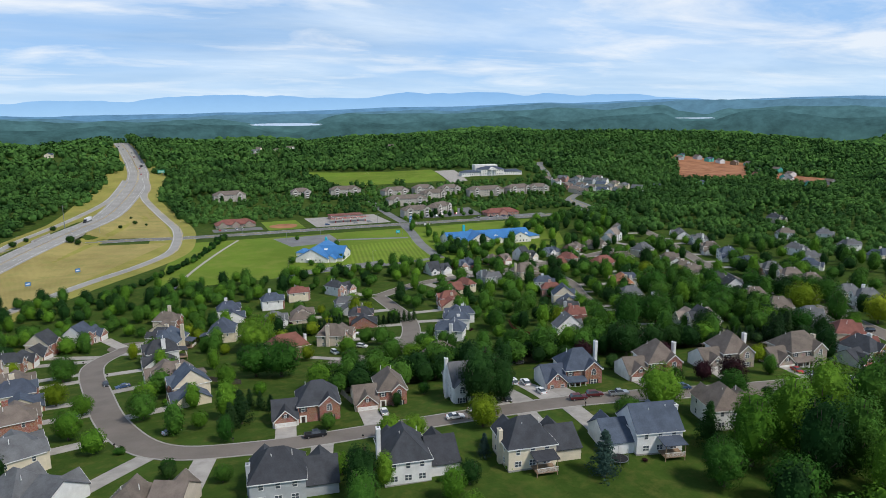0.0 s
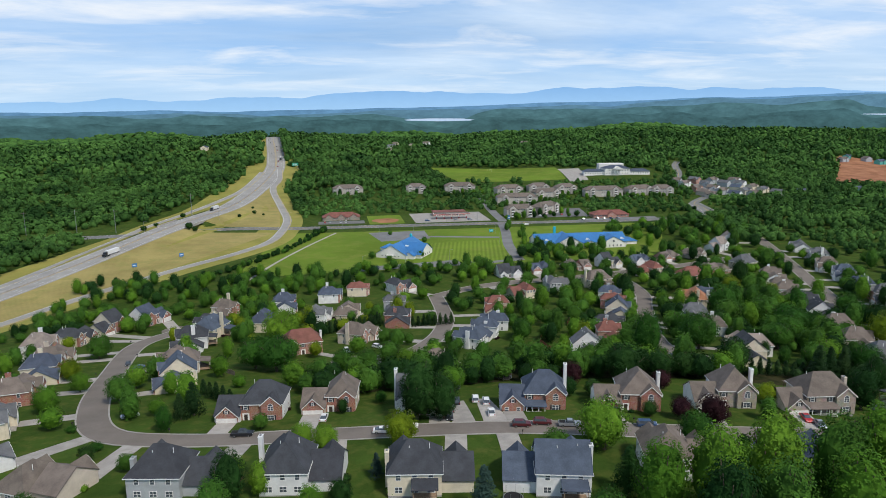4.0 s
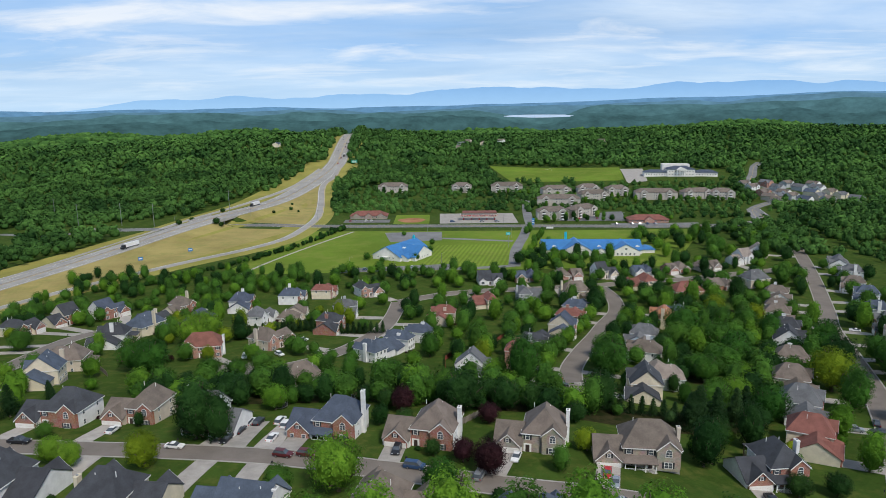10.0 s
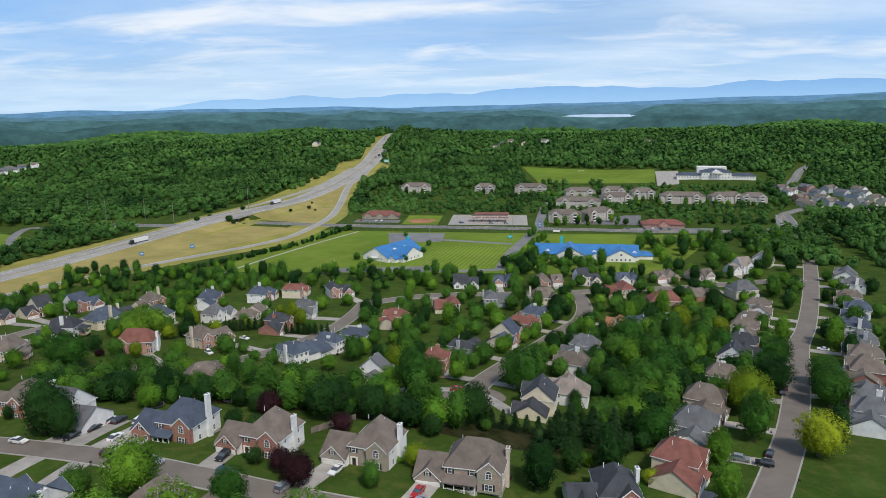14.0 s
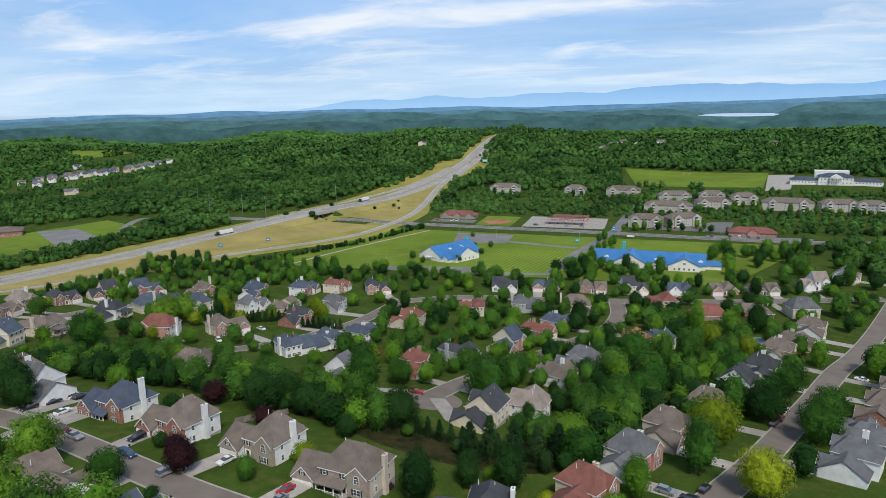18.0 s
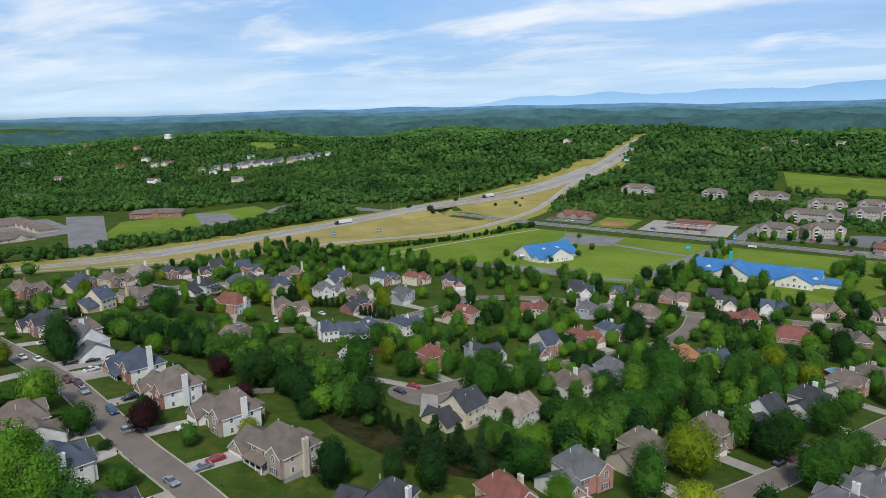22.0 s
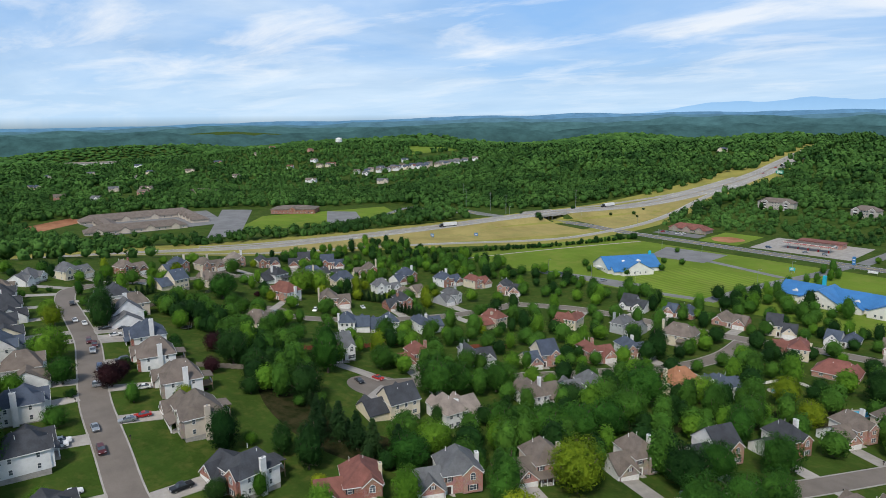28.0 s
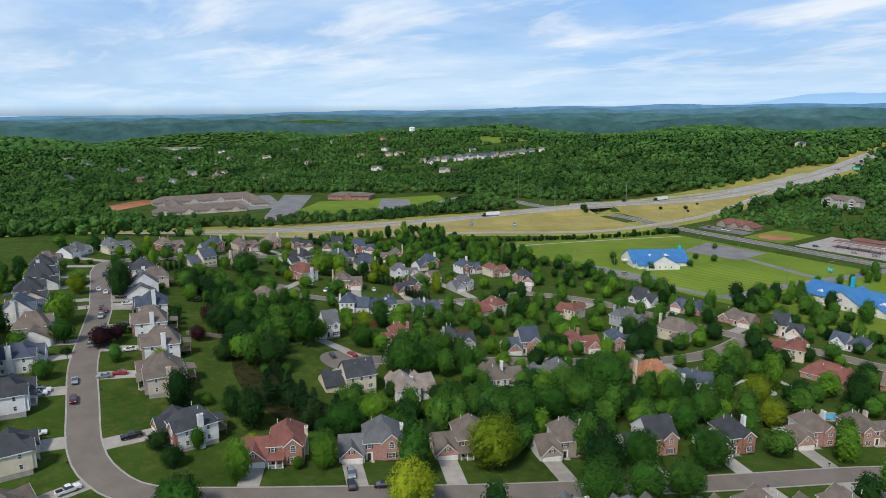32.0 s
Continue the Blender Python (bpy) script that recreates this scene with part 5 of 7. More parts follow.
# the tall wood on the ridge behind the street
for wx, wy, wr, wk in ((-22, 100, 5.5, "mid"), (-10, 104, 6.6, "fresh"), (2, 105, 7.2, "fresh"), (14, 106, 7.6, "fresh"), (26, 103, 7.4, "mid"), (38, 104, 7.8, "fresh"), (50, 103, 7.6, "fresh"), (62, 102, 7.2, "mid"), (72, 98, 6.4, "fresh"), (-4, 92, 6.8, "dark"), (8, 93, 7.2, "mid"),
                       (21, 91, 7.4, "fresh"), (34, 91, 7.4, "mid"), (47, 90, 7.4, "fresh"), (60, 89, 7.0, "mid"), (73, 85, 6.5, "mid"), (-16, 88, 6.0, "mid"), (2, 80, 6.5, "fresh"), (28, 79, 7.0, "mid"), (41, 77, 7.0, "fresh"), (16, 118, 4.2, "fresh")):
    tree(wx, wy, wr, wk, "oval" if wr > 6 else "round", 1.08)
# round trees beside the cul-de-sac
for wx, wy, wr, wk in ((80, 257, 5.6, "mid"), (59, 262, 5.0, "mid"), (43, 233, 5.2, "mid"), (31, 220, 5.0, "fresh"), (8, 262, 5.2, "mid"), (104, 270, 5.0, "dark"), (120, 242, 5.2, "mid"), (116, 220, 5.0, "fresh"), (103, 229, 4.6, "mid")):
    tree(wx, wy, wr, wk, "round", 1.1)

for k in range(3, len(COURT) - 6, 3):
    for side in (-8.6, 8.6):
        p = COURT[k] + sideways(COURT, k) * side
        tree(p.x, p.y, 3.2 + 0.5 * (k % 4), ("mid", "dark", "fresh", "mid")[(k // 3) % 4], "round", 1.1, joined=True)

# ---- the other garden trees and wooded strips ----
def clear_of(x, y, r, streets=5.0):
    p = Vector((x, y))
    if any((x - a) ** 2 + (y - b) ** 2 < (c * 0.72 + r * 0.75) ** 2 for a, b, c in HOMES):
        return False
    if any((p - q).length < streets + r * 0.6 for line in (MAIN_STREET, COURT, LOOP_STREET, SIDE_COURT) for q in line[::2]):
        return False
    if any((p - q).length < 3.0 + r * 0.45 for q in DRIVES):
        return False
    return True


def fill(x0, x1, y0, y1, count, lo, hi, kinds, seed, gap=0.75, form=("round", "round", "oval"), joined=True, line=None, wide=0.0):
    rng = random.Random(seed)
    tries = 0
    while count and tries < 4000:
        tries += 1
        x, y, r = rng.uniform(x0, x1), rng.uniform(y0, y1), rng.uniform(lo, hi)
        if any((x - a) ** 2 + (y - b) ** 2 < ((r + c) * gap) ** 2 for a, b, c in TREES) or not clear_of(x, y, r):
            continue
        if line and min((Vector((x, y)) - q).length for q in line) > wide:
            continue
        if 58 < x < 104 and 174 < y < 204 and r > 2.6:
            continue
        tree(x, y, r, rng.choice(kinds), rng.choice(form), joined=joined)
        count -= 1


WOOD = ("mid", "dark", "mid", "mid", "fresh")
YARD = ("mid", "mid", "dark", "fresh", "fresh", "lime")
STRIP = curve_points([(-78, 203), (-45, 203), (-12, 205), (14, 200), (40, 192), (66, 184), (92, 188), (112, 206), (118, 226), (112, 246), (122, 266), (140, 286)], 4.0)
# litter strips, coloured darker to carry the shade between the trunks
tagged(ribbon("leaf_litter", curve_points([(98, 232), (112, 255), (128, 276), (143, 300), (158, 322), (170, 345)], 4), -8, 8, 0.05, M_SHADE_LITTER, cuts=4), "leaf litter, coloured dark for tree shade, under tall garden trees", "ground", kind="structure")
tagged(ribbon("leaf_litter", STRIP[:-22], -9, 9, 0.05, M_SHADE_LITTER, cuts=4), "leaf litter, coloured dark for tree shade, under a belt of trees", "ground", kind="structure")
fill(-85, 148, 178, 292, 70, 3.6, 5.4, ("dark", "mid", "mid", "dark", "mid", "fresh"), 46, gap=0.5, line=STRIP, wide=11)
fill(-85, 148, 180, 292, 90, 2.2, 3.6, ("dark", "dark", "mid", "dark", "mid", "fir"), 41, gap=0.5, line=STRIP, wide=11)
for line, seed in ((COURT, 42), (LOOP_STREET, 43), (SIDE_COURT, 44)):
    fill(-60, 260, 215, 440, 13, 2.8, 4.4, ("mid", "mid", "dark", "fresh"), seed, line=line, wide=13)
fill(-70, 12, 188, 234, 10, 3.4, 5.2, WOOD, 1, joined=False)
fill(8, 66, 180, 216, 6, 3.0, 4.6, ("dark", "dark", "mid", "mid"), 2, joined=False)
fill(62, 118, 178, 250, 6, 2.6, 4.2, ("dark", "dark", "mid"), 3, form=("round", "oval"), joined=False)
fill(95, 160, 226, 318, 34, 3.4, 5.6, WOOD, 4, gap=0.62)
fill(115, 192, 300, 388, 26, 3.6, 5.8, WOOD, 5, gap=0.66)
fill(-115, 30, 236, 360, 54, 2.6, 4.6, YARD, 6)
fill(-200, -105, 150, 370, 50, 2.8, 4.8, YARD, 7)
fill(10, 112, 235, 390, 48, 3.2, 5.4, WOOD, 8, gap=0.66)
fill(-130, 125, 150, 188, 12, 1.8, 3.4, YARD, 9, joined=False)
fill(160, 300, 200, 450, 80, 3.4, 5.8, WOOD, 10, gap=0.66)
fill(-140, 270, 385, 446, 130, 2.8, 4.8, WOOD, 11, gap=0.65)
fill(-22, 62, 44, 84, 40, 4.5, 6.5, WOOD + ("fresh", "fresh"), 20, gap=0.55)
fill(-140, 110, 100, 150, 16, 2.6, 4.6, YARD, 12, joined=False)
fill(66, 132, 446, 484, 26, 3.4, 5.0, WOOD, 13, gap=0.6)
fill(165, 275, 450, 560, 48, 4.0, 6.0, WOOD, 14, gap=0.65)
fill(-222, -110, 318, 436, 120, 2.4, 4.2, WOOD, 15, gap=0.55)
# clipped evergreen hedges behind the side court and along the field
for a, b, n in (((-80, 294), (-49, 312), 13), ((-79, 297), (-50, 315), 11), ((-34, 303), (-15, 305), 8), ((-102, 190), (-112, 204), 5), ((62, 188), (98, 189), 12)):
    for k in range(n):
        tree(a[0] + (b[0] - a[0]) * k / (n - 1), a[1] + (b[1] - a[1]) * k / (n - 1), 2.3, "fir", "fir", hedge=True)
hedge_rng = random.Random(21)
HEDGE = curve_points([(-77, 603), (-93, 556), (-105, 524), (-128, 477), (-150, 445), (-165, 423), (-182, 403)], 7.0)
for p, q in zip(HEDGE, HEDGE[1:]):
    for u in (0.0, 0.35, 0.7):
        c = p.lerp(q, u)
        tree(c.x + hedge_rng.uniform(-2.2, 2.2), c.y + hedge_rng.uniform(-1.5, 1.5), hedge_rng.uniform(1.7, 3.0), hedge_rng.choice(("dark", "dark", "mid", "dark")), hedge_rng.choice(("oval", "round")), 0.75, joined=True, hedge=True)
# bushes by the bridge and on the dry grass
for bx, by, br in ((-193, 613, 4.2), (-188, 610, 3.0), (-160, 690, 2.2), (-148, 715, 2.6), (-152, 740, 1.8), (-138, 705, 1.6), (-216, 700, 3.2), (-238, 640, 3.6), (-230, 652, 2.6)):
    tree(bx, by, br, "dark", "round", 0.8, hedge=True)
# shrubs and beds along the fronts of the nearer houses
shrub_rng = random.Random(31)
for hx, hy, hs in list(HOMES)[:62]:
    for k in range(2):
        a = shrub_rng.uniform(0, 2 * math.pi)
        x, y = hx + math.cos(a) * (hs + 0.6), hy + math.sin(a) * (hs - 1.0)
        if all((Vector((x, y)) - q).length > 3.6 for q in DRIVES) and all((Vector((x, y)) - q).length > 5.5 for q in MAIN_STREET):
            tree(x, y, shrub_rng.uniform(0.8, 1.5), shrub_rng.choice(("dark", "mid", "fresh", "plum")), "shrub")


# young trees round the flats and along the main road
flat_rng = random.Random(51)
for ax, ay, aw in ((-48, 832, 36), (91, 831, 38), (146, 800, 34), (119, 655, 30), (150, 668, 32), (139, 738, 46), (182, 764, 34), (184, 801, 26), (214, 787, 26), (251, 760, 46), (295, 756, 34), (322, 752, 26), (36, 833, 24)):
    for k in range(5):
        tree(ax + aw * (k / 4 - 0.5) * 1.25 + flat_rng.uniform(-2, 2), ay - flat_rng.uniform(14, 20), flat_rng.uniform(2.4, 3.6), flat_rng.choice(("mid", "mid", "dark", "fresh")), flat_rng.choice(("round", "oval")), joined=True)
for k in range(16):
    tree(110 + 13 * k + flat_rng.uniform(-3, 3), 632 + flat_rng.uniform(-2, 8) + 0.4 * k, flat_rng.uniform(2.2, 3.4), flat_rng.choice(("mid", "dark", "fresh")), "round", joined=True)
for k in range(14):
    tree(78 + 3.2 * (k % 4) + flat_rng.uniform(-2, 2) + (8 if k > 6 else 0), 466 + 9 * k + flat_rng.uniform(-3, 3), flat_rng.uniform(2.6, 4.0), flat_rng.choice(("mid", "fresh", "mid")), "oval", joined=True)
for tx, ty, tr in ((-6, 478, 3.4), (3, 508, 3.0), (-42, 482, 3.2), (-8, 530, 2.6), (4, 534, 2.8), (-20, 572, 2.4), (14, 448, 3.0), (30, 446, 3.2), (-30, 470, 2.6)):
    tree(tx, ty, tr, "mid", "round", joined=True)


# the trees that nobody would tell apart, one mesh for each kind of leaf
LITE = {}
join_rng = np.random.default_rng(12)
for kind in LEAF:
    chosen = [q for q in JOINED if q[3] == kind]
    if not chosen:
        continue
    all_v, all_f, all_n, base = [], [], [], 0
    for x, y, r, _, form, tall in chosen:
        if form not in LITE:
            LITE[form] = crown_mesh(form, 5, True)
        v, f, c = LITE[form]
        a = join_rng.uniform(0, 6.28)
        ca, sa = math.cos(a) * r, math.sin(a) * r
        v = np.asarray(v)
        h = r * tall * join_rng.uniform(0.9, 1.15)
        all_v.append(np.stack([v[:, 0] * ca - v[:, 1] * sa + x, v[:, 0] * sa + v[:, 1] * ca + y, v[:, 2] * h + ground_z(x, y)], 1))
        all_f += [tuple(i + base for i in q) for q in f]
        base += len(v)
    ob = mesh_object("garden_trees", np.concatenate(all_v).tolist(), all_f, LEAF[kind])
    tagged(ob, f"{LEAF_WORD[kind]} trees between the gardens", "trees", kind="stuff")

# ---- vehicles ----
def paint(name, colour, rough=0.3, metal=0.1):
    return mat(name, colour, rough, 0.05, 2.0, 20.0, 0.0, metal=metal, spec=0.5)


PAINT = {"white": paint("white_car_paint", (0.78, 0.78, 0.78)), "dark": paint("black_car_paint", (0.018, 0.02, 0.026)), "silver": paint("silver_car_paint", (0.42, 0.45, 0.48), 0.35, 0.6),
         "red": paint("red_car_paint", (0.42, 0.02, 0.02)), "maroon": paint("maroon_car_paint", (0.10, 0.018, 0.022)), "blue": paint("blue_car_paint", (0.03, 0.07, 0.16))}
M_TYRE = mat("tyre_rubber", (0.02, 0.02, 0.021), 0.9, 0.2, 3.0, 20.0, 0.1)
M_RIM = mat("alloy_rim", (0.5, 0.5, 0.52), 0.35, 0.1, 3.0, 20.0, 0.0, metal=0.9)
M_LAMP = mat("headlamp_glass", (0.75, 0.77, 0.8), 0.15, 0.05, 3.0, 20.0, 0.0)
M_TAIL = mat("tail_lamp_red", (0.35, 0.01, 0.01), 0.2, 0.05, 3.0, 20.0, 0.0)


def loft(profile, half, tuck):
    """A car shell: a side profile of (x, z, roofward share), drawn in towards the roof."""
    n = len(profile)
    v = [(x, s * half * (1 - tuck * k), z) for s in (-1, 1) for x, z, k in profile]
    return v, [tuple(range(n))[::-1], tuple(range(n, 2 * n))] + [(k, (k + 1) % n, n + (k + 1) % n, n + k) for k in range(n)]


SHAPE = {"sedan": ([(-2.35, 0.35, 0), (2.3, 0.3, 0), (2.4, 0.62, 0), (2.2, 0.8, 0), (1.0, 0.95, 0), (-1.6, 1.0, 0), (-2.3, 0.92, 0), (-2.42, 0.6, 0)],
                   [(1.05, 0.93, 0.06), (0.25, 1.42, 0.26), (-0.95, 1.45, 0.26), (-1.85, 0.98, 0.06)], 0.9),
         "suv": ([(-2.3, 0.42, 0), (2.3, 0.38, 0), (2.4, 0.75, 0), (2.25, 0.98, 0), (1.1, 1.1, 0), (-2.2, 1.12, 0), (-2.4, 0.7, 0)],
                 [(1.15, 1.08, 0.04), (0.45, 1.68, 0.2), (-1.9, 1.72, 0.2), (-2.3, 1.1, 0.04)], 0.95),
         "van": ([(-2.5, 0.35, 0), (2.4, 0.32, 0), (2.5, 0.7, 0), (2.3, 0.95, 0), (1.5, 1.1, 0), (-2.45, 1.1, 0), (-2.55, 0.6, 0)],
                 [(1.6, 1.08, 0.04), (0.8, 1.75, 0.18), (-2.3, 1.78, 0.18), (-2.5, 1.08, 0.04)], 0.98),
         "pickup": ([(-2.8, 0.45, 0), (2.75, 0.42, 0), (2.85, 0.85, 0), (2.7, 1.08, 0), (1.3, 1.16, 0), (-2.75, 1.14, 0), (-2.85, 0.7, 0)],
                    [(1.3, 1.14, 0.04), (0.7, 1.78, 0.2), (-0.7, 1.8, 0.2), (-0.95, 1.14, 0.04)], 0.98)}
WORD = {"sedan": "saloon car", "suv": "sport utility vehicle", "van": "minivan", "pickup": "pickup truck"}
WHEEL = join(*[cone_limb((0, -0.11, 0), (0, 0.11, 0), 0.34, 0.34, 14)])
RIM = join(cone_limb((0, -0.13, 0), (0, 0.13, 0), 0.21, 0.21, 10))


def car_at(x, y, turn, colour, kind, z=None, where="parked on asphalt", near=True):
    prof, cab, half = SHAPE[kind]
    root = new({"sedan": "car", "suv": "car", "van": "minivan", "pickup": "pickup_truck"}[kind])
    root.matrix_world = pose(x, y, (ground_z(x, y) + 0.1) if z is None else z, 0, 0, turn)
    tagged(root, f"{colour if colour != 'dark' else 'black'} {WORD[kind]} {where}", "car", group="cars")
    ln = f"{kind}|{colour}"
    placed("body", shared("body|" + ln, lambda: (*loft(prof, half, 0.0), PAINT[colour])), root, 0, 0, 0)
    top = [p for p in cab]
    glass = placed("glasshouse", shared("glasshouse|" + kind, lambda: (*loft(top, half * 0.97, 1.0), M_GLASS)), root, 0, 0, 0)
    z1, x0, x1 = max(p[1] for p in cab), cab[2][0] + 0.12, cab[1][0] - 0.05
    placed("roof_panel", shared("roof_panel|" + ln, lambda: (*box(x0, -half * 0.74, z1 - 0.03, x1, half * 0.74, z1 + 0.035), PAINT[colour])), root, 0, 0, 0)
    fx = 1.45 if kind != "pickup" else 1.75
    for sx in (-1, 1):
        for sy in (-1, 1):
            wh = placed("wheel", shared("wheel|", lambda: (*WHEEL, M_TYRE)), root, sx * fx, sy * (half - 0.08), 0.34)
            if near:
                placed("rim", shared("rim|", lambda: (*RIM, M_RIM)), wh, 0, 0, 0)
    for sy in (-1, 1) if near else ():
        placed("headlight", shared("headlight|", lambda: (*box(-0.06, -0.2, -0.07, 0.06, 0.2, 0.07), M_LAMP)), root, prof[2][0] - 0.05, sy * (half - 0.26), prof[2][1] + 0.06)
        placed("tail_light", shared("tail_light|", lambda: (*box(-0.05, -0.14, -0.12, 0.05, 0.14, 0.12), M_TAIL)), root, prof[-1][0] + 0.06, sy * (half - 0.18), prof[-1][1] + 0.2)
    if kind == "pickup":
        placed("bed", shared("bed|", lambda: (*box(-2.65, -0.78, 1.13, -1.05, 0.78, 1.17), M_DARK)), root, 0, 0, 0)
    return root


def car(x, y, colour, kind):
    """A parked car, along its driveway where it stands on one, else along its street."""
    p = Vector((x, y))
    best, turn = 1e9, 0
    k = min(range(len(DRIVES) - 1), key=lambda i: (DRIVES[i] - p).length)
    if (DRIVES[k] - p).length < 3.5:
        j = k + 1 if (DRIVES[k + 1] - DRIVES[k]).length < 6 else k - 1
        d = DRIVES[j] - DRIVES[k]
        turn, best = math.degrees(math.atan2(d.y, d.x)), 0
    if best:
        for line in (MAIN_STREET, COURT, LOOP_STREET, SIDE_COURT):
            i = min(range(len(line) - 1), key=lambda i: (line[i] - p).length)
            if (line[i] - p).length < best:
                best = (line[i] - p).length
                d = line[i + 1] - line[i]
                turn = math.degrees(math.atan2(d.y, d.x)) + (90 if best > 9 else 0)
    car_at(x, y, turn, colour, kind)


car(-52.9, 156.0, "white", "sedan")
car(-95.2, 162.1, "dark", "pickup")
car(-39.5, 173.5, "white", "suv")
car(-37.1, 173.9, "dark", "suv")
car(-40.0, 166.9, "dark", "sedan")
car(-41.5, 160.2, "dark", "sedan")
car(-31.4, 174.6, "white", "suv")
car(-29.0, 171.4, "white", "suv")
car(-30.0, 160.7, "white", "sedan")
car(2.1, 152.9, "dark", "suv")
car(6.8, 144.4, "blue", "van")
car(30.7, 149.7, "white", "sedan")
car(50.7, 142.7, "red", "sedan")
car(-128.8, 185.4, "white", "sedan")
car(-74.6, 169.2, "white", "sedan")
car(-19.1, 150.2, "maroon", "suv")
car(-143.3, 249.0, "blue", "sedan")
car(-149.1, 256.7, "dark", "sedan")
car(-66.3, 259.2, "white", "suv")
car(-55.2, 242.2, "silver", "suv")
car(-24.7, 149.9, "maroon", "suv")
car(-12.7, 147.8, "silver", "pickup")
car(21.5, 140.5, "silver", "van")
car(51.4, 138.4, "silver", "sedan")
car(-59.9, 154.3, "white", "sedan")
car(51.1, 130.2, "silver", "sedan")
car(62.8, 128.2, "maroon", "suv")
car(55.4, 120.3, "white", "suv")
car(53.7, 121.4, "white", "suv")
car(75.9, 117.8, "white", "sedan")
car(86.9, 138.8, "dark", "pickup")
car(52.5, 224.1, "red", "sedan")
car(53.0, 215.5, "dark", "sedan")
car(164.0, 240.4, "dark", "suv")
car(166.9, 246.2, "maroon", "suv")
car(26.3, 203.9, "white", "sedan")
car(-53.5, 264.0, "white", "suv")
car(168.1, 256.9, "dark", "suv")
car(104.3, 121.3, "white", "pickup")
car(140.4, 186.5, "dark", "sedan")
car(203.6, 301.8, "white", "sedan")
car(131.4, 182.1, "silver", "suv")
car(136.6, 179.5, "dark", "suv")
car(-49.4, 291.1, "white", "sedan")
car(25.5, 451.9, "dark", "sedan")
car(66.0, 468.3, "white", "sedan")

for corners in ([(-41.5, 156), (-40, 176), (-34.6, 176), (-35.4, 155)], [(-33.4, 155), (-31, 177), (-27, 176), (-26.6, 153.5)]):
    tagged(patch("driveway", corners, 0.085, M_CONC, 3), "pale concrete driveway with parked cars beside a brick house", "driveway", kind="structure")

# traffic on the highway, standing as in one moment
road_rng = random.Random(3)
for k in range(9, 118, 6):
    p, n = HIGH_LINE[k], sideways(HIGH_LINE, k)
    off = road_rng.choice((-9.5, -5.8, 3.5, 7.0))
    q, d = p + n * off, HIGH_LINE[k + 1] - p
    car_at(q.x, q.y, math.degrees(math.atan2(d.y, d.x)) + (0 if off > 0 else 180), road_rng.choice(("white", "dark", "silver", "dark", "red")), road_rng.choice(("sedan", "suv", "suv", "pickup")), level_z(q.x, q.y) + 0.18, "on the highway", False)


def lorry(line, k, off):
    p, n, d = line[k], sideways(line, k), line[k + 1] - line[k]
    q = p + n * off
    root = new("articulated_lorry")
    root.matrix_world = pose(q.x, q.y, ground_z(q.x, q.y) + 0.18, 0, 0, math.degrees(math.atan2(d.y, d.x)))
    tagged(root, "articulated lorry with a long white box trailer", "lorry", group="lorries")
    part("trailer", box(-9.5, -1.25, 1.1, 4.6, 1.25, 4.0), PAINT["white"], root)
    part("chassis", box(-9.3, -0.9, 0.8, 6.5, 0.9, 1.1), M_DARK, root)
    part("cab", loft([(5.0, 0.6, 0), (8.6, 0.6, 0), (8.7, 1.6, 0), (7.4, 1.9, 0), (6.9, 3.2, 0), (5.0, 3.4, 0)], 1.2, 0), PAINT["dark"], root)
    for x in (-8.5, -7.2, 3.0, 4.2, 7.6):
        for s in (-1, 1):
            w = part("wheel", turned(cone_limb((0, -0.18, 0), (0, 0.18, 0), 0.5, 0.5, 12), Matrix.Translation((x, s * 1.05, 0.5))), M_TYRE, root)


lorry(HIGH_LINE, 110, 7.2)
lorry(HIGH_LINE, 150, -8.0)
lorry(HIGH_LINE, 172, 7.0)

# ---- churches with blue metal roofs ----
PLAIN[0] = True
M_BLUEROOF = lapped(mat("blue_metal_roof", (0.042, 0.175, 0.42), 0.5, 0.12, 0.2, 2.0, 0.1, metal=0.0, spec=0.5), 0.45, 0.5, "X")
M_STUCCO = mat("white_stucco", (0.74, 0.72, 0.68), 0.85, 0.08, 0.3, 5.0, 0.2)
M_TEAL = mat("turquoise_panel", (0.03, 0.42, 0.52), 0.4, 0.08, 0.5, 5.0, 0.05)


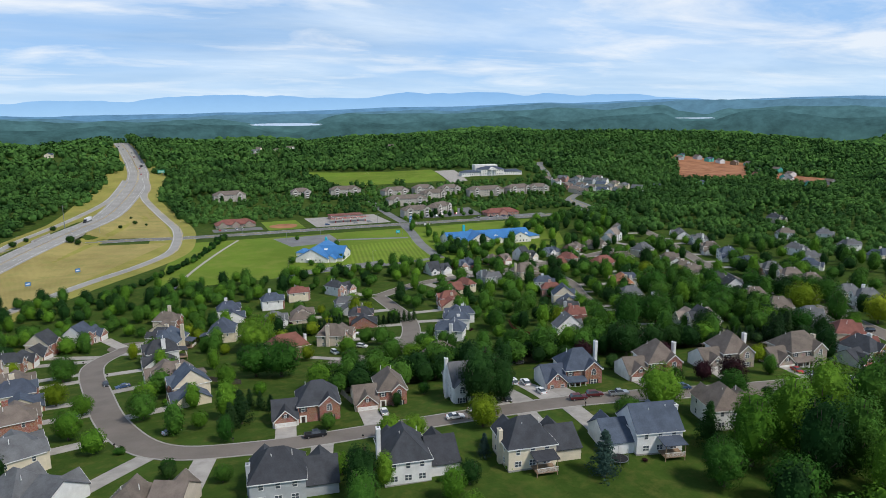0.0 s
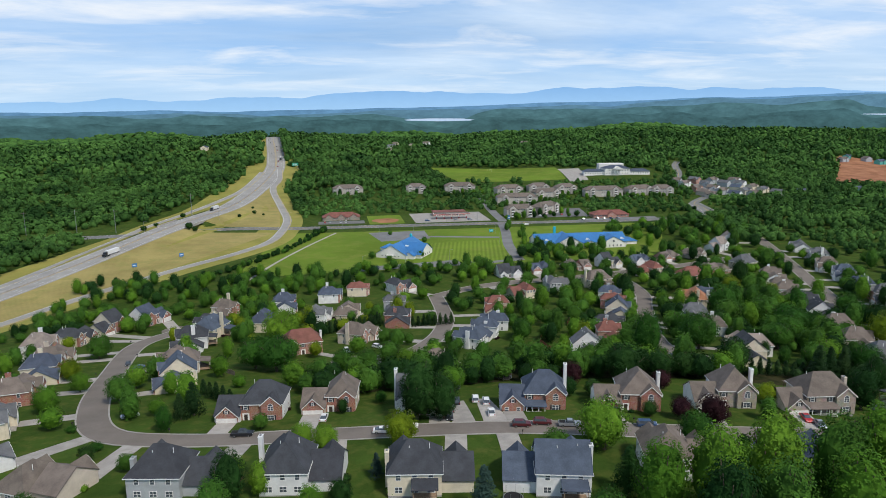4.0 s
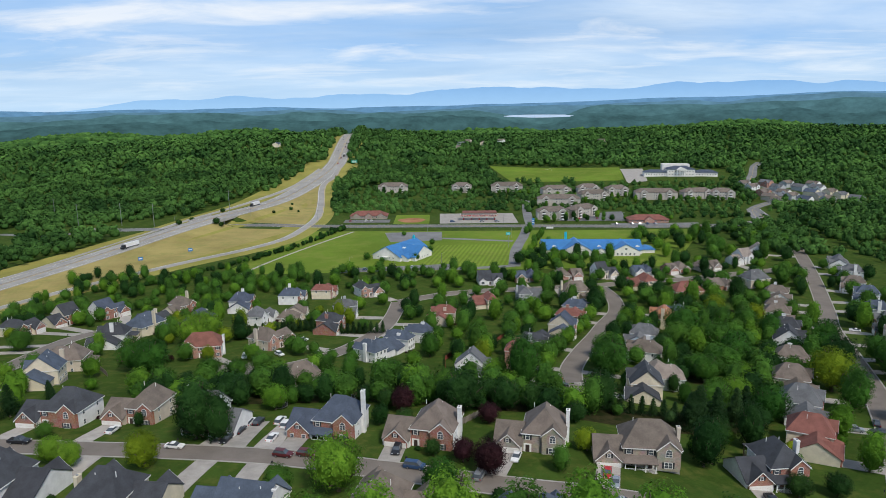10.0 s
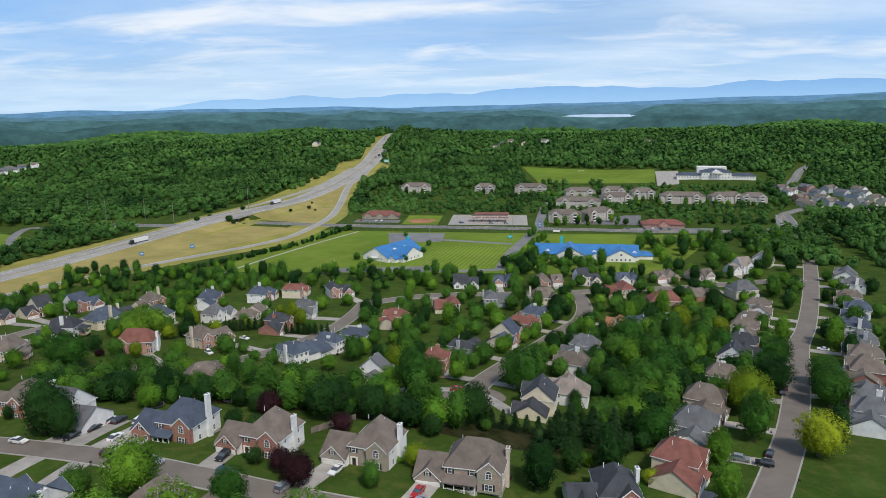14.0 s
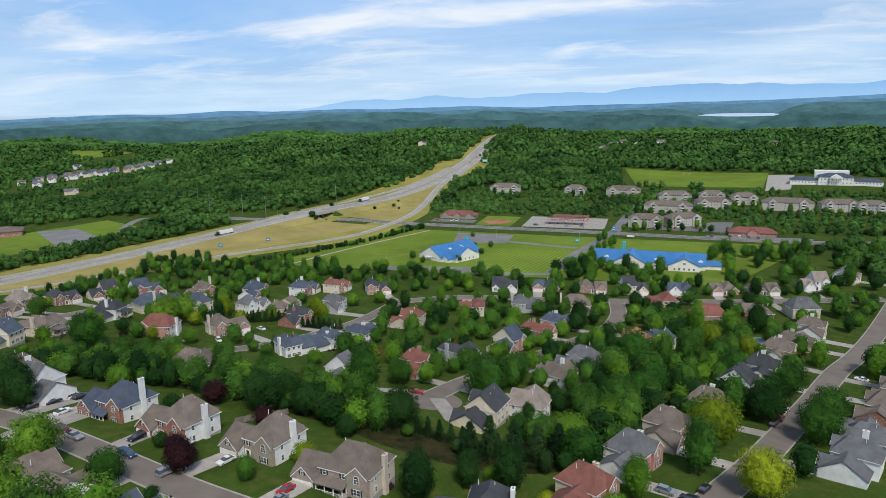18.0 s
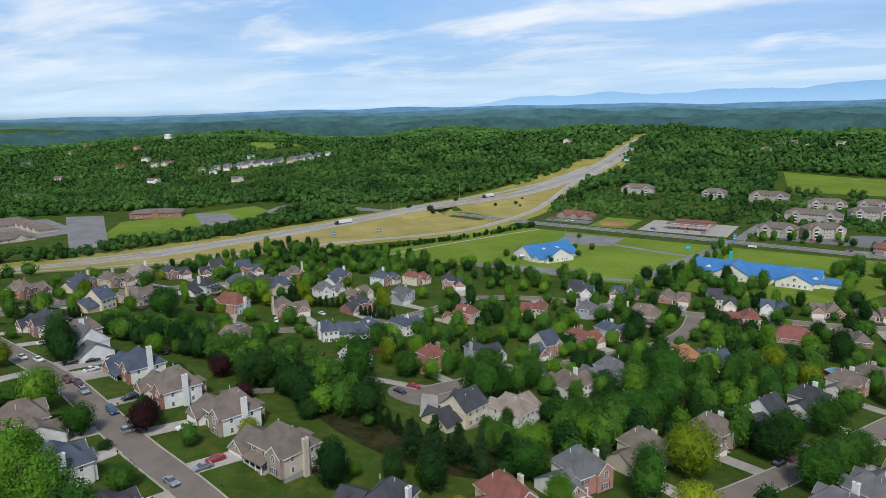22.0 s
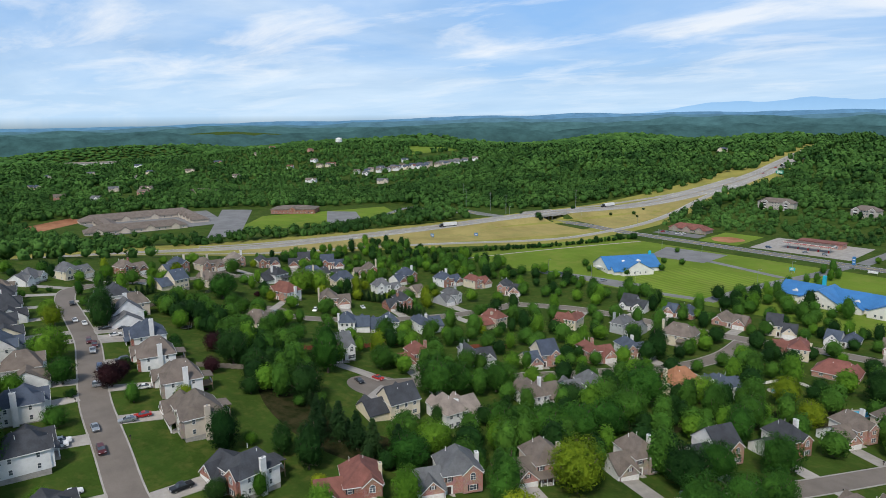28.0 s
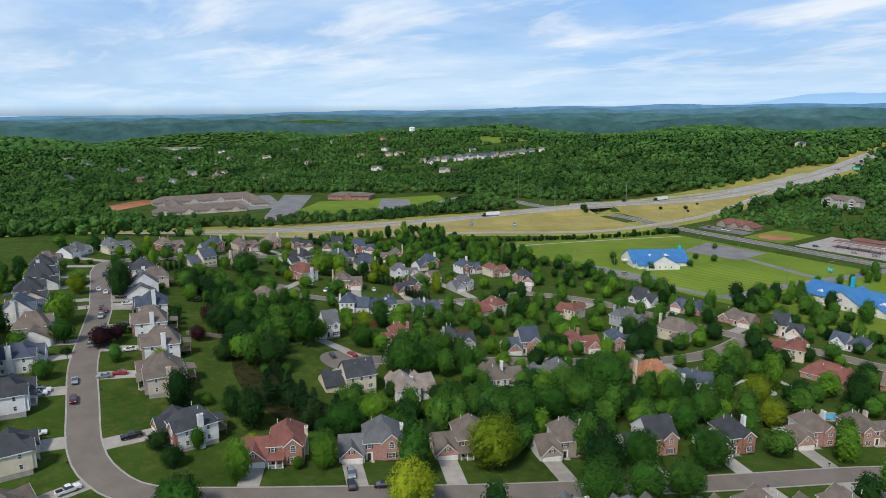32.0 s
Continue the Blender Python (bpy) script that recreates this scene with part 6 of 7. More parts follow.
def church_small():
    x, y = -17.0, 497.0
    root = new("church")
    root.matrix_world = pose(x, y, ground_z(x, y) + 0.1, 0, 0, -30)
    tagged(root, "white stucco church with steep bright blue metal gable roofs", "church")
    part("nave_wall", gable_wall(-13, -20, 11, 20, -0.5, 3.2, 0.55, "y"), M_STUCCO, root)
    part("nave_roof", gable(-13, -20, 11, 20, 3.2, 0.55, 0.6, "y")[0], M_BLUEROOF, root)
    part("wing_wall", gable_wall(4, -14, 20, 9, -0.5, 3.2, 0.55, "x"), M_STUCCO, root)
    part("wing_roof", gable(-1, -14, 20, 9, 3.2, 0.55, 0.6, "x")[0], M_BLUEROOF, root)
    part("side_gable_wall", gable_wall(8, -18, 16, -10, -0.5, 2.6, 0.6, "y"), M_STUCCO, root)
    part("side_gable_roof", gable(8, -18, 16, -4, 2.6, 0.6, 0.5, "y")[0], M_BLUEROOF, root)
    part("side_hall_wall", box(-20, 2, -0.5, -13, 14, 2.8), M_STUCCO, root)
    part("side_hall_roof", hip(-20, 2, -13, 14, 2.8, 0.5, 0.5)[0], M_BLUEROOF, root)
    for dy in (-6, 5):
        dz = 3.2 + (12 - abs(6.0 + 1)) * 0.55
        part("dormer", turned(gable_wall(0, -1.3, 2.6, 1.3, 0, 0.5, 0.8, "x"), pose(4.5, dy, 6.4)), M_STUCCO, root)
    part("cupola", join(box(-1.8, 16.4, 7.5, -0.2, 18.0, 11.2), cone_limb((-1.0, 17.2, 11.2), (-1.0, 17.2, 12.6), 1.2, 0.05, 4)), M_TEAL, root)
    for px in (-8, -5, 2, 5):
        window(root, px, -20.02, 1.4, 1.4, 1.0)
    for py in (-9, -5, -1, 3):
        window(root, 20.02, py, 1.0, 1.2, 1.4, 90)
    part("entrance_canopy", box(-4, -23, 2.4, 1, -20, 2.7), M_STUCCO, root)


def church_large():
    x, y = 123.0, 502.0
    root = new("community_church")
    root.matrix_world = pose(x, y, ground_z(x, y) + 0.1, 0, 0, -3)
    tagged(root, "long cream church hall with bright blue metal roof and gables", "church")
    part("hall_wall", gable_wall(-36, -10, 37, 12, -0.5, 3.8, 0.5, "x"), M_STUCCO, root)
    part("hall_roof", gable(-36, -10, 37, 12, 3.8, 0.5, 0.7, "x")[0], M_BLUEROOF, root)
    for cx, gw, gz in ((-11, 22, 0.56), (24, 20, 0.5)):
        part("gable_wall", gable_wall(cx - gw / 2, -16, cx + gw / 2, 0, -0.5, 3.8, gz, "y"), M_STUCCO, root)
        part("gable_roof", gable(cx - gw / 2, -16, cx + gw / 2, 6, 3.8, gz, 0.7, "y")[0], M_BLUEROOF, root)
        window(root, cx, -16.02, 4.2, 1.6, 1.8)
        for px in (-6, -3, 0, 3, 6):
            window(root, cx + px, -16.02, 0.8, 1.3, 1.5)
    part("porch_gable_wall", gable_wall(2, -14, 11, -8, -0.5, 3.0, 0.55, "y"), M_STUCCO, root)
    part("porch_gable_roof", gable(2, -14, 11, -4, 3.0, 0.55, 0.5, "y")[0], M_BLUEROOF, root)
    part("east_room_wall", box(37, -6, -0.5, 47, 8, 3.0), M_STUCCO, root)
    part("east_room_roof", hip(37, -6, 47, 8, 3.0, 0.35, 0.5)[0], M_BLUEROOF, root)
    for dx in (-27, 6, 34):
        part("dormer", turned(gable_wall(0, -1.6, 3.0, 1.6, 0, 0.4, 0.6, "x"), pose(dx, -7.6, 5.0, 0, 0, 90)), M_STUCCO, root)
    part("cupola", join(box(-17.9, 6.2, 7.5, -16.1, 8.0, 13.5)), M_TEAL, root)


church_small()
church_large()
for corners, label in (([(-60, 442), (-48, 456), (18, 466), (20, 452)], "grey asphalt parking lot behind the church"), ([(-38, 588), (12, 590), (12, 552), (-30, 546)], "grey asphalt church parking lot beside a field")):
    tagged(patch("parking_lot", corners, 0.09, M_LOT, 5), label, "parking lot", kind="structure")
for pts, half, label in (([(90, 615), (82, 570), (74, 535), (68, 505), (62, 456)], 4.2, "grey asphalt church drive between lawns"), ([(12, 560), (40, 553), (70, 545)], 3.0, "narrow asphalt lane along the striped field"), ([(62, 458), (30, 452), (-10, 450)], 3.2, "narrow asphalt lane behind the church")):
    tagged(ribbon("drive", curve_points(pts, 5), -half, half, 0.12, M_LOT, cuts=2), label, "drive", kind="structure")
tagged(ribbon("footpath", curve_points([(-66, 594), (-88, 542), (-110, 482), (-127, 422)], 5), -1.1, 1.1, 0.12, M_CONC, cuts=1), "pale concrete footpath along the edge of the field", "path", kind="structure")


def sign_post(x, y, h, w, material, label):
    root = new("roadside_sign")
    root.matrix_world = pose(x, y, ground_z(x, y))
    tagged(root, label, "sign")
    part("panel", box(-w / 2, -0.25, h * 0.35, w / 2, 0.25, h), material, root)
    part("post", join(box(-w / 2 + 0.1, -0.12, -0.3, -w / 2 + 0.4, 0.12, h * 0.36), box(w / 2 - 0.4, -0.12, -0.3, w / 2 - 0.1, 0.12, h * 0.36)), M_METAL, root)
    for k in range(2):
        part("lettering_bar", box(-w * 0.35, -0.262, h * (0.55 + 0.2 * k), w * 0.35, -0.25, h * (0.62 + 0.2 * k)), M_TRIM, root)


sign_post(94, 604, 9.0, 2.2, M_BLUEROOF, "tall bright blue roadside pylon sign")
sign_post(68, 566, 3.4, 3.6, M_TEAL, "low turquoise church sign on a lawn")
sign_post(108, 597, 2.2, 6.0, M_TRIM, "long low white banner sign beside the road")
for gx, gy, gw, gc in ((-118, 1012, 9.0, M_TEAL),):
    root = new("highway_sign")
    root.matrix_world = pose(gx, gy, ground_z(gx, gy), 0, 0, 8)
    tagged(root, "large green highway direction sign on steel posts", "road sign")
    M_SIGN = mat("sign_green", (0.01, 0.26, 0.17), 0.4, 0.08, 0.5, 5.0, 0.0)
    part("panel", box(-gw / 2, -0.1, 4.5, gw / 2, 0.1, 8.8), M_SIGN, root)
    part("border", join(box(-gw / 2 + 0.2, -0.115, 8.4, gw / 2 - 0.2, -0.1, 8.55), box(-gw / 2 + 0.2, -0.115, 4.75, gw / 2 - 0.2, -0.1, 4.9)), M_TRIM, root)
    for k in range(2):
        part("lettering_bar", box(-gw * 0.36, -0.12, 5.6 + 1.2 * k, gw * 0.36, -0.1, 6.2 + 1.2 * k), M_TRIM, root)
        part("post", box(-3 + 6 * k - 0.15, 0.1, -1, -3 + 6 * k + 0.15, 0.3, 8.6), M_METAL, root)
for sx, sy in ((-205, 480), (-180, 510)):
    root = new("road_sign")
    root.matrix_world = pose(sx, sy, ground_z(sx, sy), 0, 0, 25)
    tagged(root, "blue information sign on the grass verge", "road sign", group="verge signs")
    part("panel", box(-1.6, -0.05, 1.6, 1.6, 0.05, 4.2), M_BLUEROOF, root)
    part("lettering_bar", box(-1.1, -0.065, 2.6, 1.1, -0.05, 3.2), M_TRIM, root)
    part("post", box(-0.1, 0.05, -0.5, 0.1, 0.2, 4.0), M_METAL, root)


# ---- shops, apartments and schools ----
PLAIN[0] = True
def row_windows(root, x0, x1, y, levels, count, w=1.3, h=1.4, turn=0.0):
    for z in levels:
        for k in range(count):
            window(root, x0 + (x1 - x0) * (k + 0.5) / count, y, z, w, h, turn)


def low_building(name, x, y, turn, w, d, eave, pitch, wall, roof, label, category, gables=0, windows=6):
    root = new(name)
    root.matrix_world = pose(x, y, ground_z(x, y), 0, 0, turn)
    tagged(root, label, category)
    part("wall", box(-w / 2, -d / 2, -2, w / 2, d / 2, eave), wall, root)
    part("roof", hip(-w / 2, -d / 2, w / 2, d / 2, eave, pitch, 0.8)[0], roof, root)
    for k in range(gables):
        cx, gw = -w / 2 + w * (k + 0.5) / gables, min(8, w / gables * 0.6)
        part("gable_wall", gable_wall(cx - gw / 2, -d / 2 - 1.2, cx + gw / 2, 0, -2, eave, 0.7, "y"), wall, root)
        part("gable_roof", gable(cx - gw / 2, -d / 2 - 1.2, cx + gw / 2, d * 0.1, eave, 0.7, 0.5, "y")[0], roof, root)
    row_windows(root, -w / 2 + 1, w / 2 - 1, -d / 2 - 0.02, (0.9,), windows)
    return root


low_building("shop_row", -60, 669, 0, 36, 14, 3.4, 0.55, BRICK["tan"], ROOF["red"], "low tan brick office row with red-brown hip roof and gables", "office", 3, 9)
tagged(patch("parking_lot", [(-82, 640), (-38, 640), (-38, 657), (-82, 657)], 0.12, M_DARKROAD, 6), "dark asphalt parking lot before an office row", "parking lot", kind="structure")
low_building("restaurant", 204, 630, -2, 36, 14, 3.4, 0.5, BRICK["rose"], ROOF["red"], "single-storey brick restaurant with red-brown hip roof", "restaurant", 1, 8)
tagged(patch("parking_lot", [(168, 612), (245, 606), (248, 620), (168, 622)], 0.12, M_LOT, 6), "grey asphalt parking lot before a restaurant", "parking lot", kind="structure")
tagged(patch("ballfield", [(-34, 632), (0, 632), (0, 684), (-34, 684)], 0.06, M_FIELD, 6), "small green baseball field", "field", kind="structure")
tagged(disc("infield", -17, 652, 13, 0.12, M_CLAY, wobble=0.1), "orange clay baseball infield", "field", kind="structure")
tagged(patch("forecourt", [(10, 632), (84, 632), (84, 690), (10, 690)], 0.1, M_CONC, 6), "wide pale concrete petrol station forecourt", "forecourt", kind="structure")


def petrol_station():
    root = new("petrol_station")
    root.matrix_world = pose(48, 652, ground_z(48, 652))
    tagged(root, "petrol station with long flat white canopy trimmed in red", "petrol station")
    part("canopy", box(-18, -5, 4.9, 18, 5, 5.6), M_STUCCO, root)
    part("canopy_stripe", join(box(-18.05, -5.05, 5.0, 18.05, -5.0, 5.4), box(-18.05, -5.0, 5.0, -18.0, 5.0, 5.4)), PAINT["red"], root)
    part("canopy_roof", box(-17.6, -4.6, 5.7, 17.6, 4.6, 5.75), ROOF["brown"], root)
    for k in range(5):
        part("canopy_post", join(box(-15 + 7.5 * k - 0.3, -0.3, -0.5, -15 + 7.5 * k + 0.3, 0.3, 4.8)), M_TRIM, root)
        part("fuel_pump", box(-15 + 7.5 * k - 0.5, -1.6, 0, -15 + 7.5 * k + 0.5, -0.9, 1.8), PAINT["red"], root)
    part("shop_wall", box(-15, 18, -0.5, 18, 30, 4.0), BRICK["rose"], root)
    part("shop_roof", box(-15.5, 17.5, 4.0, 18.5, 30.5, 4.4), ROOF["red"], root)
    row_windows(root, -13, 16, 17.98, (0.6,), 7, 2.6, 2.2)


petrol_station()
M_APT = siding("taupe_apartment_siding", (0.44, 0.41, 0.37))


def apartments(x, y, turn, w=28.0):
    root = new("apartment_building")
    root.matrix_world = pose(x, y, ground_z(x, y), 0, 0, turn)
    tagged(root, "three-storey taupe apartment building with grey roof and white gables", "apartments", group="apartment buildings")
    d, e = 13.0, 8.2
    part("wall", box(-w / 2, -d / 2, -2, w / 2, d / 2, e), M_APT, root)
    part("roof", hip(-w / 2, -d / 2, w / 2, d / 2, e, 0.6, 0.6)[0], ROOF["brown"], root)
    for cx in (-w * 0.3, w * 0.3):
        part("gable_wall", gable_wall(cx - 3.4, -d / 2 - 1.3, cx + 3.4, 0, -2, e, 0.75, "y"), M_APT, root)
        part("gable_roof", gable(cx - 3.4, -d / 2 - 1.3, cx + 3.4, 1, e, 0.75, 0.4, "y")[0], ROOF["brown"], root)
        part("gable_trim", join(*[slab([(cx + s * 3.75, -d / 2 - 1.62, e - 0.3), (cx + s * 3.75, -d / 2 - 1.56, e - 0.3), (cx, -d / 2 - 1.56, e + 2.6), (cx, -d / 2 - 1.62, e + 2.6)], 0.35) for s in (-1, 1)]), M_TRIM, root)
        for z in (0.9, 3.6, 6.3):
            part("balcony", join(box(cx - 1.6, -d / 2 - 2.4, z - 0.8, cx + 1.6, -d / 2 - 1.3, z - 0.65), box(cx - 1.6, -d / 2 - 2.42, z - 0.65, cx + 1.6, -d / 2 - 2.36, z + 0.3)), M_TRIM, root)
            # flat dark panel in place of a shaded recess; the wall behind is closed
            part("balcony_recess", box(cx - 1.4, -d / 2 - 1.33, z - 0.6, cx + 1.4, -d / 2 - 1.3, z + 1.5), M_DARK, root)
    row_windows(root, -4, 4, -d / 2 - 0.02, (0.9, 3.6, 6.3), 3)


for ax, ay, at, aw in ((-48, 832, 4, 36), (91, 831, -3, 38), (146, 800, 8, 34), (119, 655, 0, 30), (150, 668, 35, 32), (139, 738, -4, 46), (182, 764, 14, 34), (184, 801, 0, 26), (214, 787, 5, 26), (251, 760, -4, 46),
                       (295, 756, 8, 34), (322, 752, -8, 26), (36, 833, -4, 24)):
    apartments(ax, ay, at, aw)
tagged(patch("parking_lot", [(120, 640), (186, 636), (196, 690), (180, 690)], 0.1, M_DARKROAD, 7), "dark asphalt apartment parking lot", "parking lot", kind="structure")
tagged(ribbon("access_road", curve_points([(94, 624), (98, 680), (104, 740), (110, 800)], 6), -4.5, 4.5, 0.12, M_LOT, cuts=2), "tree-lined asphalt access road", "road", kind="structure")


def white_school():
    x, y = 316, 872
    root = new("school_building")
    root.matrix_world = pose(x, y, ground_z(x, y), 0, 0, -8)
    tagged(root, "white school hall with columns, pediment and dark roofed wings", "school")
    part("hall_wall", box(-17, -8, -2, 17, 12, 8.5), M_STUCCO, root)
    part("hall_roof", hip(-17, -8, 17, 12, 8.5, 0.35, 0.8)[0], ROOF["slate"], root)
    part("rear_block", box(-20, 12, -2, 14, 26, 13), M_STUCCO, root)
    part("portico", gable_wall(-6, -12, 6, 0, 7.0, 8.2, 0.5, "y"), M_STUCCO, root)
    for k in range(6):
        part("column", cone_limb((-5.4 + 2.16 * k, -11.4, -1), (-5.4 + 2.16 * k, -11.4, 7.0), 0.4, 0.34, 10), M_TRIM, root)
    row_windows(root, -16, 16, -8.02, (1.0, 5.0), 9)
    for s in (-1, 1):
        part("wing_wall", box(s * 31 - 14, -6, -2, s * 31 + 14, 8, 4.5), M_STUCCO, root)
        part("wing_roof", hip(s * 31 - 14, -6, s * 31 + 14, 8, 4.5, 0.4, 0.8)[0], ROOF["slate"], root)
        row_windows(root, s * 31 - 13, s * 31 + 13, -6.02, (1.0,), 8)


white_school()
tagged(patch("parking_lot", [(242, 845), (268, 848), (286, 935), (258, 945)], 0.2, M_CONC, 8), "pale concrete school parking lot", "parking lot", kind="structure")
root = new("football_goal")
root.matrix_world = pose(164, 975, ground_z(164, 975) + 0.15)
tagged(root, "white football goal frame on a field", "goal")
for piece in (box(-3.7, -0.06, 0, -3.58, 0.06, 2.5), box(3.58, -0.06, 0, 3.7, 0.06, 2.5), box(-3.7, -0.06, 2.4, 3.7, 0.06, 2.52)):
    part("post", piece, M_TRIM, root)

# west of the highway: brick school, care home and lots
low_building("brick_school", -470, 498, 45, 52, 26, 5.5, 0.25, BRICK["red"], ROOF["brown"], "low red brick school with grey roof among lawns", "school", 1, 12)
for cx, cy, tw, ww, dd in ((-552, 345, 83, 120, 22), (-470, 315, 80, 95, 20), (-512, 300, -8, 60, 18), (-508, 390, -8, 60, 18)):
    low_building("care_home", cx, cy, tw, ww, dd, 3.6, 0.5, SIDE["beige"], ROOF["brown"], "sprawling single-storey care home with brown hip roofs", "care home", 4, 16)
tagged(patch("courtyard", [(-585, 285), (-455, 285), (-455, 405), (-565, 430)], 0.1, M_LOT, 9), "grey asphalt yards between the wings of a care home", "parking lot", kind="structure")
tagged(patch("parking_lot", [(-556, 446), (-528, 472), (-364, 374), (-378, 348)], 0.15, M_LOT, 8), "large empty grey asphalt lot", "parking lot", kind="structure")
tagged(patch("parking_lot", [(-448, 528), (-420, 550), (-352, 512), (-360, 470)], 0.15, M_LOT, 8), "grey school parking lot with islands", "parking lot", kind="structure")
tagged(patch("school_lawn", [(-395, 380), (-470, 455), (-430, 600), (-335, 560)], 0.08, M_FIELD, 9), "bright green school lawn", "field", kind="structure")
tagged(patch("bare_ground", [(-560, 225), (-520, 235), (-575, 300), (-610, 290)], 0.12, M_CLAY, 8), "heap of bare orange clay beside a building", "bare ground", kind="structure")
tagged(ribbon("lane", curve_points([(-250, 618), (-300, 628), (-358, 612), (-398, 618), (-380, 570), (-352, 535)], 7), -4, 4, 0.2, M_LOT, cuts=2), "asphalt lane curving to a school", "road", kind="structure")
for px, py in ((-262, 640), (-300, 655), (-345, 660), (-205, 690), (-390, 700)):
    root = new("power_pole")
    root.matrix_world = pose(px, py, ground_z(px, py))
    tagged(root, "tall grey wooden power pole with crossarm", "power pole", group="power poles")
    part("pole", cone_limb((0, 0, -1), (0, 0, 22), 0.3, 0.18, 8), M_METAL, root)
    part("crossarm", box(-2.5, -0.12, 20, 2.5, 0.12, 20.3), M_BARK, root)

root = new("water_tank")
root.matrix_world = pose(-1217, 1067, ground_z(-1217, 1067))
tagged(root, "white elevated water tank on a wooded hill", "water tank")
part("tank", join(cone_limb((0, 0, 9), (0, 0, 18), 8, 8, 20), cone_limb((0, 0, 18), (0, 0, 20), 8, 2, 20)), M_TRIM, root)
part("stem", cone_limb((0, 0, -5), (0, 0, 9), 3, 3, 14), M_TRIM, root)


# ---- distant houses ----
def cottage(x, y, turn, w, wall, roof, group, label):
    root = new("house")
    root.matrix_world = pose(x, y, ground_z(x, y), 0, 0, turn)
    tagged(root, label, "house", group=group)
    e = 5.2
    part("wall", gable_wall(-w / 2, -5, w / 2, 5, -2, e, 0.6), wall, root)
    part("roof", gable(-w / 2, -5, w / 2, 5, e, 0.6, 0.4)[0], roof, root)
    part("front_gable", gable_wall(w * 0.05, -6.2, w * 0.45, 0, -2, e, 0.8, "y"), wall, root)
    part("front_gable_roof", gable(w * 0.05, -6.2, w * 0.45, 1, e, 0.8, 0.35, "y")[0], roof, root)
    window(root, w * 0.25, -6.22, 3.2, 1.6, 1.5)
    window(root, -w * 0.25, -5.02, 3.2, 1.3, 1.5)


far_rng = random.Random(8)
WALLS, ROOFS = (SIDE["white"], SIDE["beige"], SIDE["cream"], BRICK["rose"], SIDE["grey"]), (ROOF["brown"], ROOF["grey"], ROOF["slate"], ROOF["brown"], ROOF["red"])
# hillside estate in the north-east, terraces in the west, houses under construction
for x0, y0, ax, ay, n, m in ((372, 716, 26, 3, 4, 5), ):
    for i in range(n):
        for j in range(m):
            cottage(x0 + ax * i + far_rng.uniform(-4, 4), y0 + 24 * j + far_rng.uniform(-4, 4), far_rng.choice((-60, 30, 120)), 14, far_rng.choice(WALLS), far_rng.choice(ROOFS), "hillside estate", "pale two-storey estate house with grey roof")
for i in range(34):
    u = i / 33
    cottage(-800 + 125 * u + far_rng.uniform(-8, 8), 850 + 150 * u + (i % 3 - 1) * 22 + far_rng.uniform(-4, 4), 45 + far_rng.uniform(-8, 8), 11, far_rng.choice(WALLS[:3]), far_rng.choice(ROOFS[:3]), "western terraces", "pale terraced estate house with grey roof")
M_WRAP = mat("green_house_wrap", (0.10, 0.42, 0.36), 0.6, 0.12, 0.5, 5.0, 0.05)
SITE = [[(585, 792), (730, 960), (830, 900), (676, 745)], [(660, 690), (790, 800), (790, 690), (677, 614)], [(690, 940), (780, 1020), (840, 900), (760, 860)]]
for corners in SITE:
    tagged(patch("building_site", corners, 0.3, M_CLAY, 14), "orange bare-earth building site cut into the woods", "building site", kind="structure")
for k, (x, y) in enumerate([(768, 991), (785, 967), (786, 940), (792, 919), (801, 896), (815, 878), (811, 844), (804, 809), (771, 755), (483, 720), (557, 717), (709, 640), (665, 639), (710, 763), (740, 790), (770, 830), (745, 970), (725, 725), (700, 700)]):
    cottage(x, y, far_rng.uniform(0, 90), 14, (M_WRAP, SIDE["grey"], M_WRAP, SIDE["white"], M_WOOD)[k % 5], far_rng.choice(ROOFS), "houses under construction", "half-built house in green wrap on bare earth")

# farms and houses scattered through the far woods
SCATTER = [(-1153, 300), (-903, 241), (-1300, 285), (-1299, 884), (-939, 652), (-1270, 216), (-954, 440), (-1180, 960), (-869, 1700), (-269, 1165), (132, 1406), (37, 1224), (63, 1378), (50, 1300), (90, 1330), (316, 1315),
           (-1000, 330), (-1060, 520), (-1120, 640), (-820, 330), (-760, 700), (-1210, 480), (-1350, 620), (-1250, 760), (-1400, 980), (-640, 760), (-1000, 800)]
SCATTER += [(-640 - 700 * far_rng.random(), 240 + 900 * far_rng.random()) for k in range(16)]
for k, (x, y) in enumerate(SCATTER):
    cottage(x, y, far_rng.uniform(0, 90), far_rng.choice((13, 15, 18)), far_rng.choice(WALLS[:4]), far_rng.choice(ROOFS), "houses in the woods", "pale two-storey house in a clearing of the woods")
low_building("warehouse", -747, 504, 35, 46, 22, 4.5, 0.3, SIDE["beige"], ROOF["brown"], "long low building with brown roof among trees", "warehouse", 0, 8)
low_building("warehouse", -1500, 560, 70, 110, 40, 9.0, 0.08, M_STUCCO, ROOF["pale"], "long white flat-roofed warehouse among trees", "warehouse", 0, 10)

# ---- back gardens ----
PLAIN[0] = False
M_FENCE = mat("weathered_fence_boards", (0.19, 0.165, 0.14), 0.9, 0.3, 0.6, 8.0, 0.4, per_object=0.15)
M_REDFENCE = mat("red_cedar_fence_boards", (0.22, 0.065, 0.04), 0.85, 0.25, 0.6, 8.0, 0.4, per_object=0.15)
M_POOL = mat("pool_water", (0.10, 0.42, 0.62), 0.08, 0.08, 0.6, 3.0, 0.1, spec=0.5)


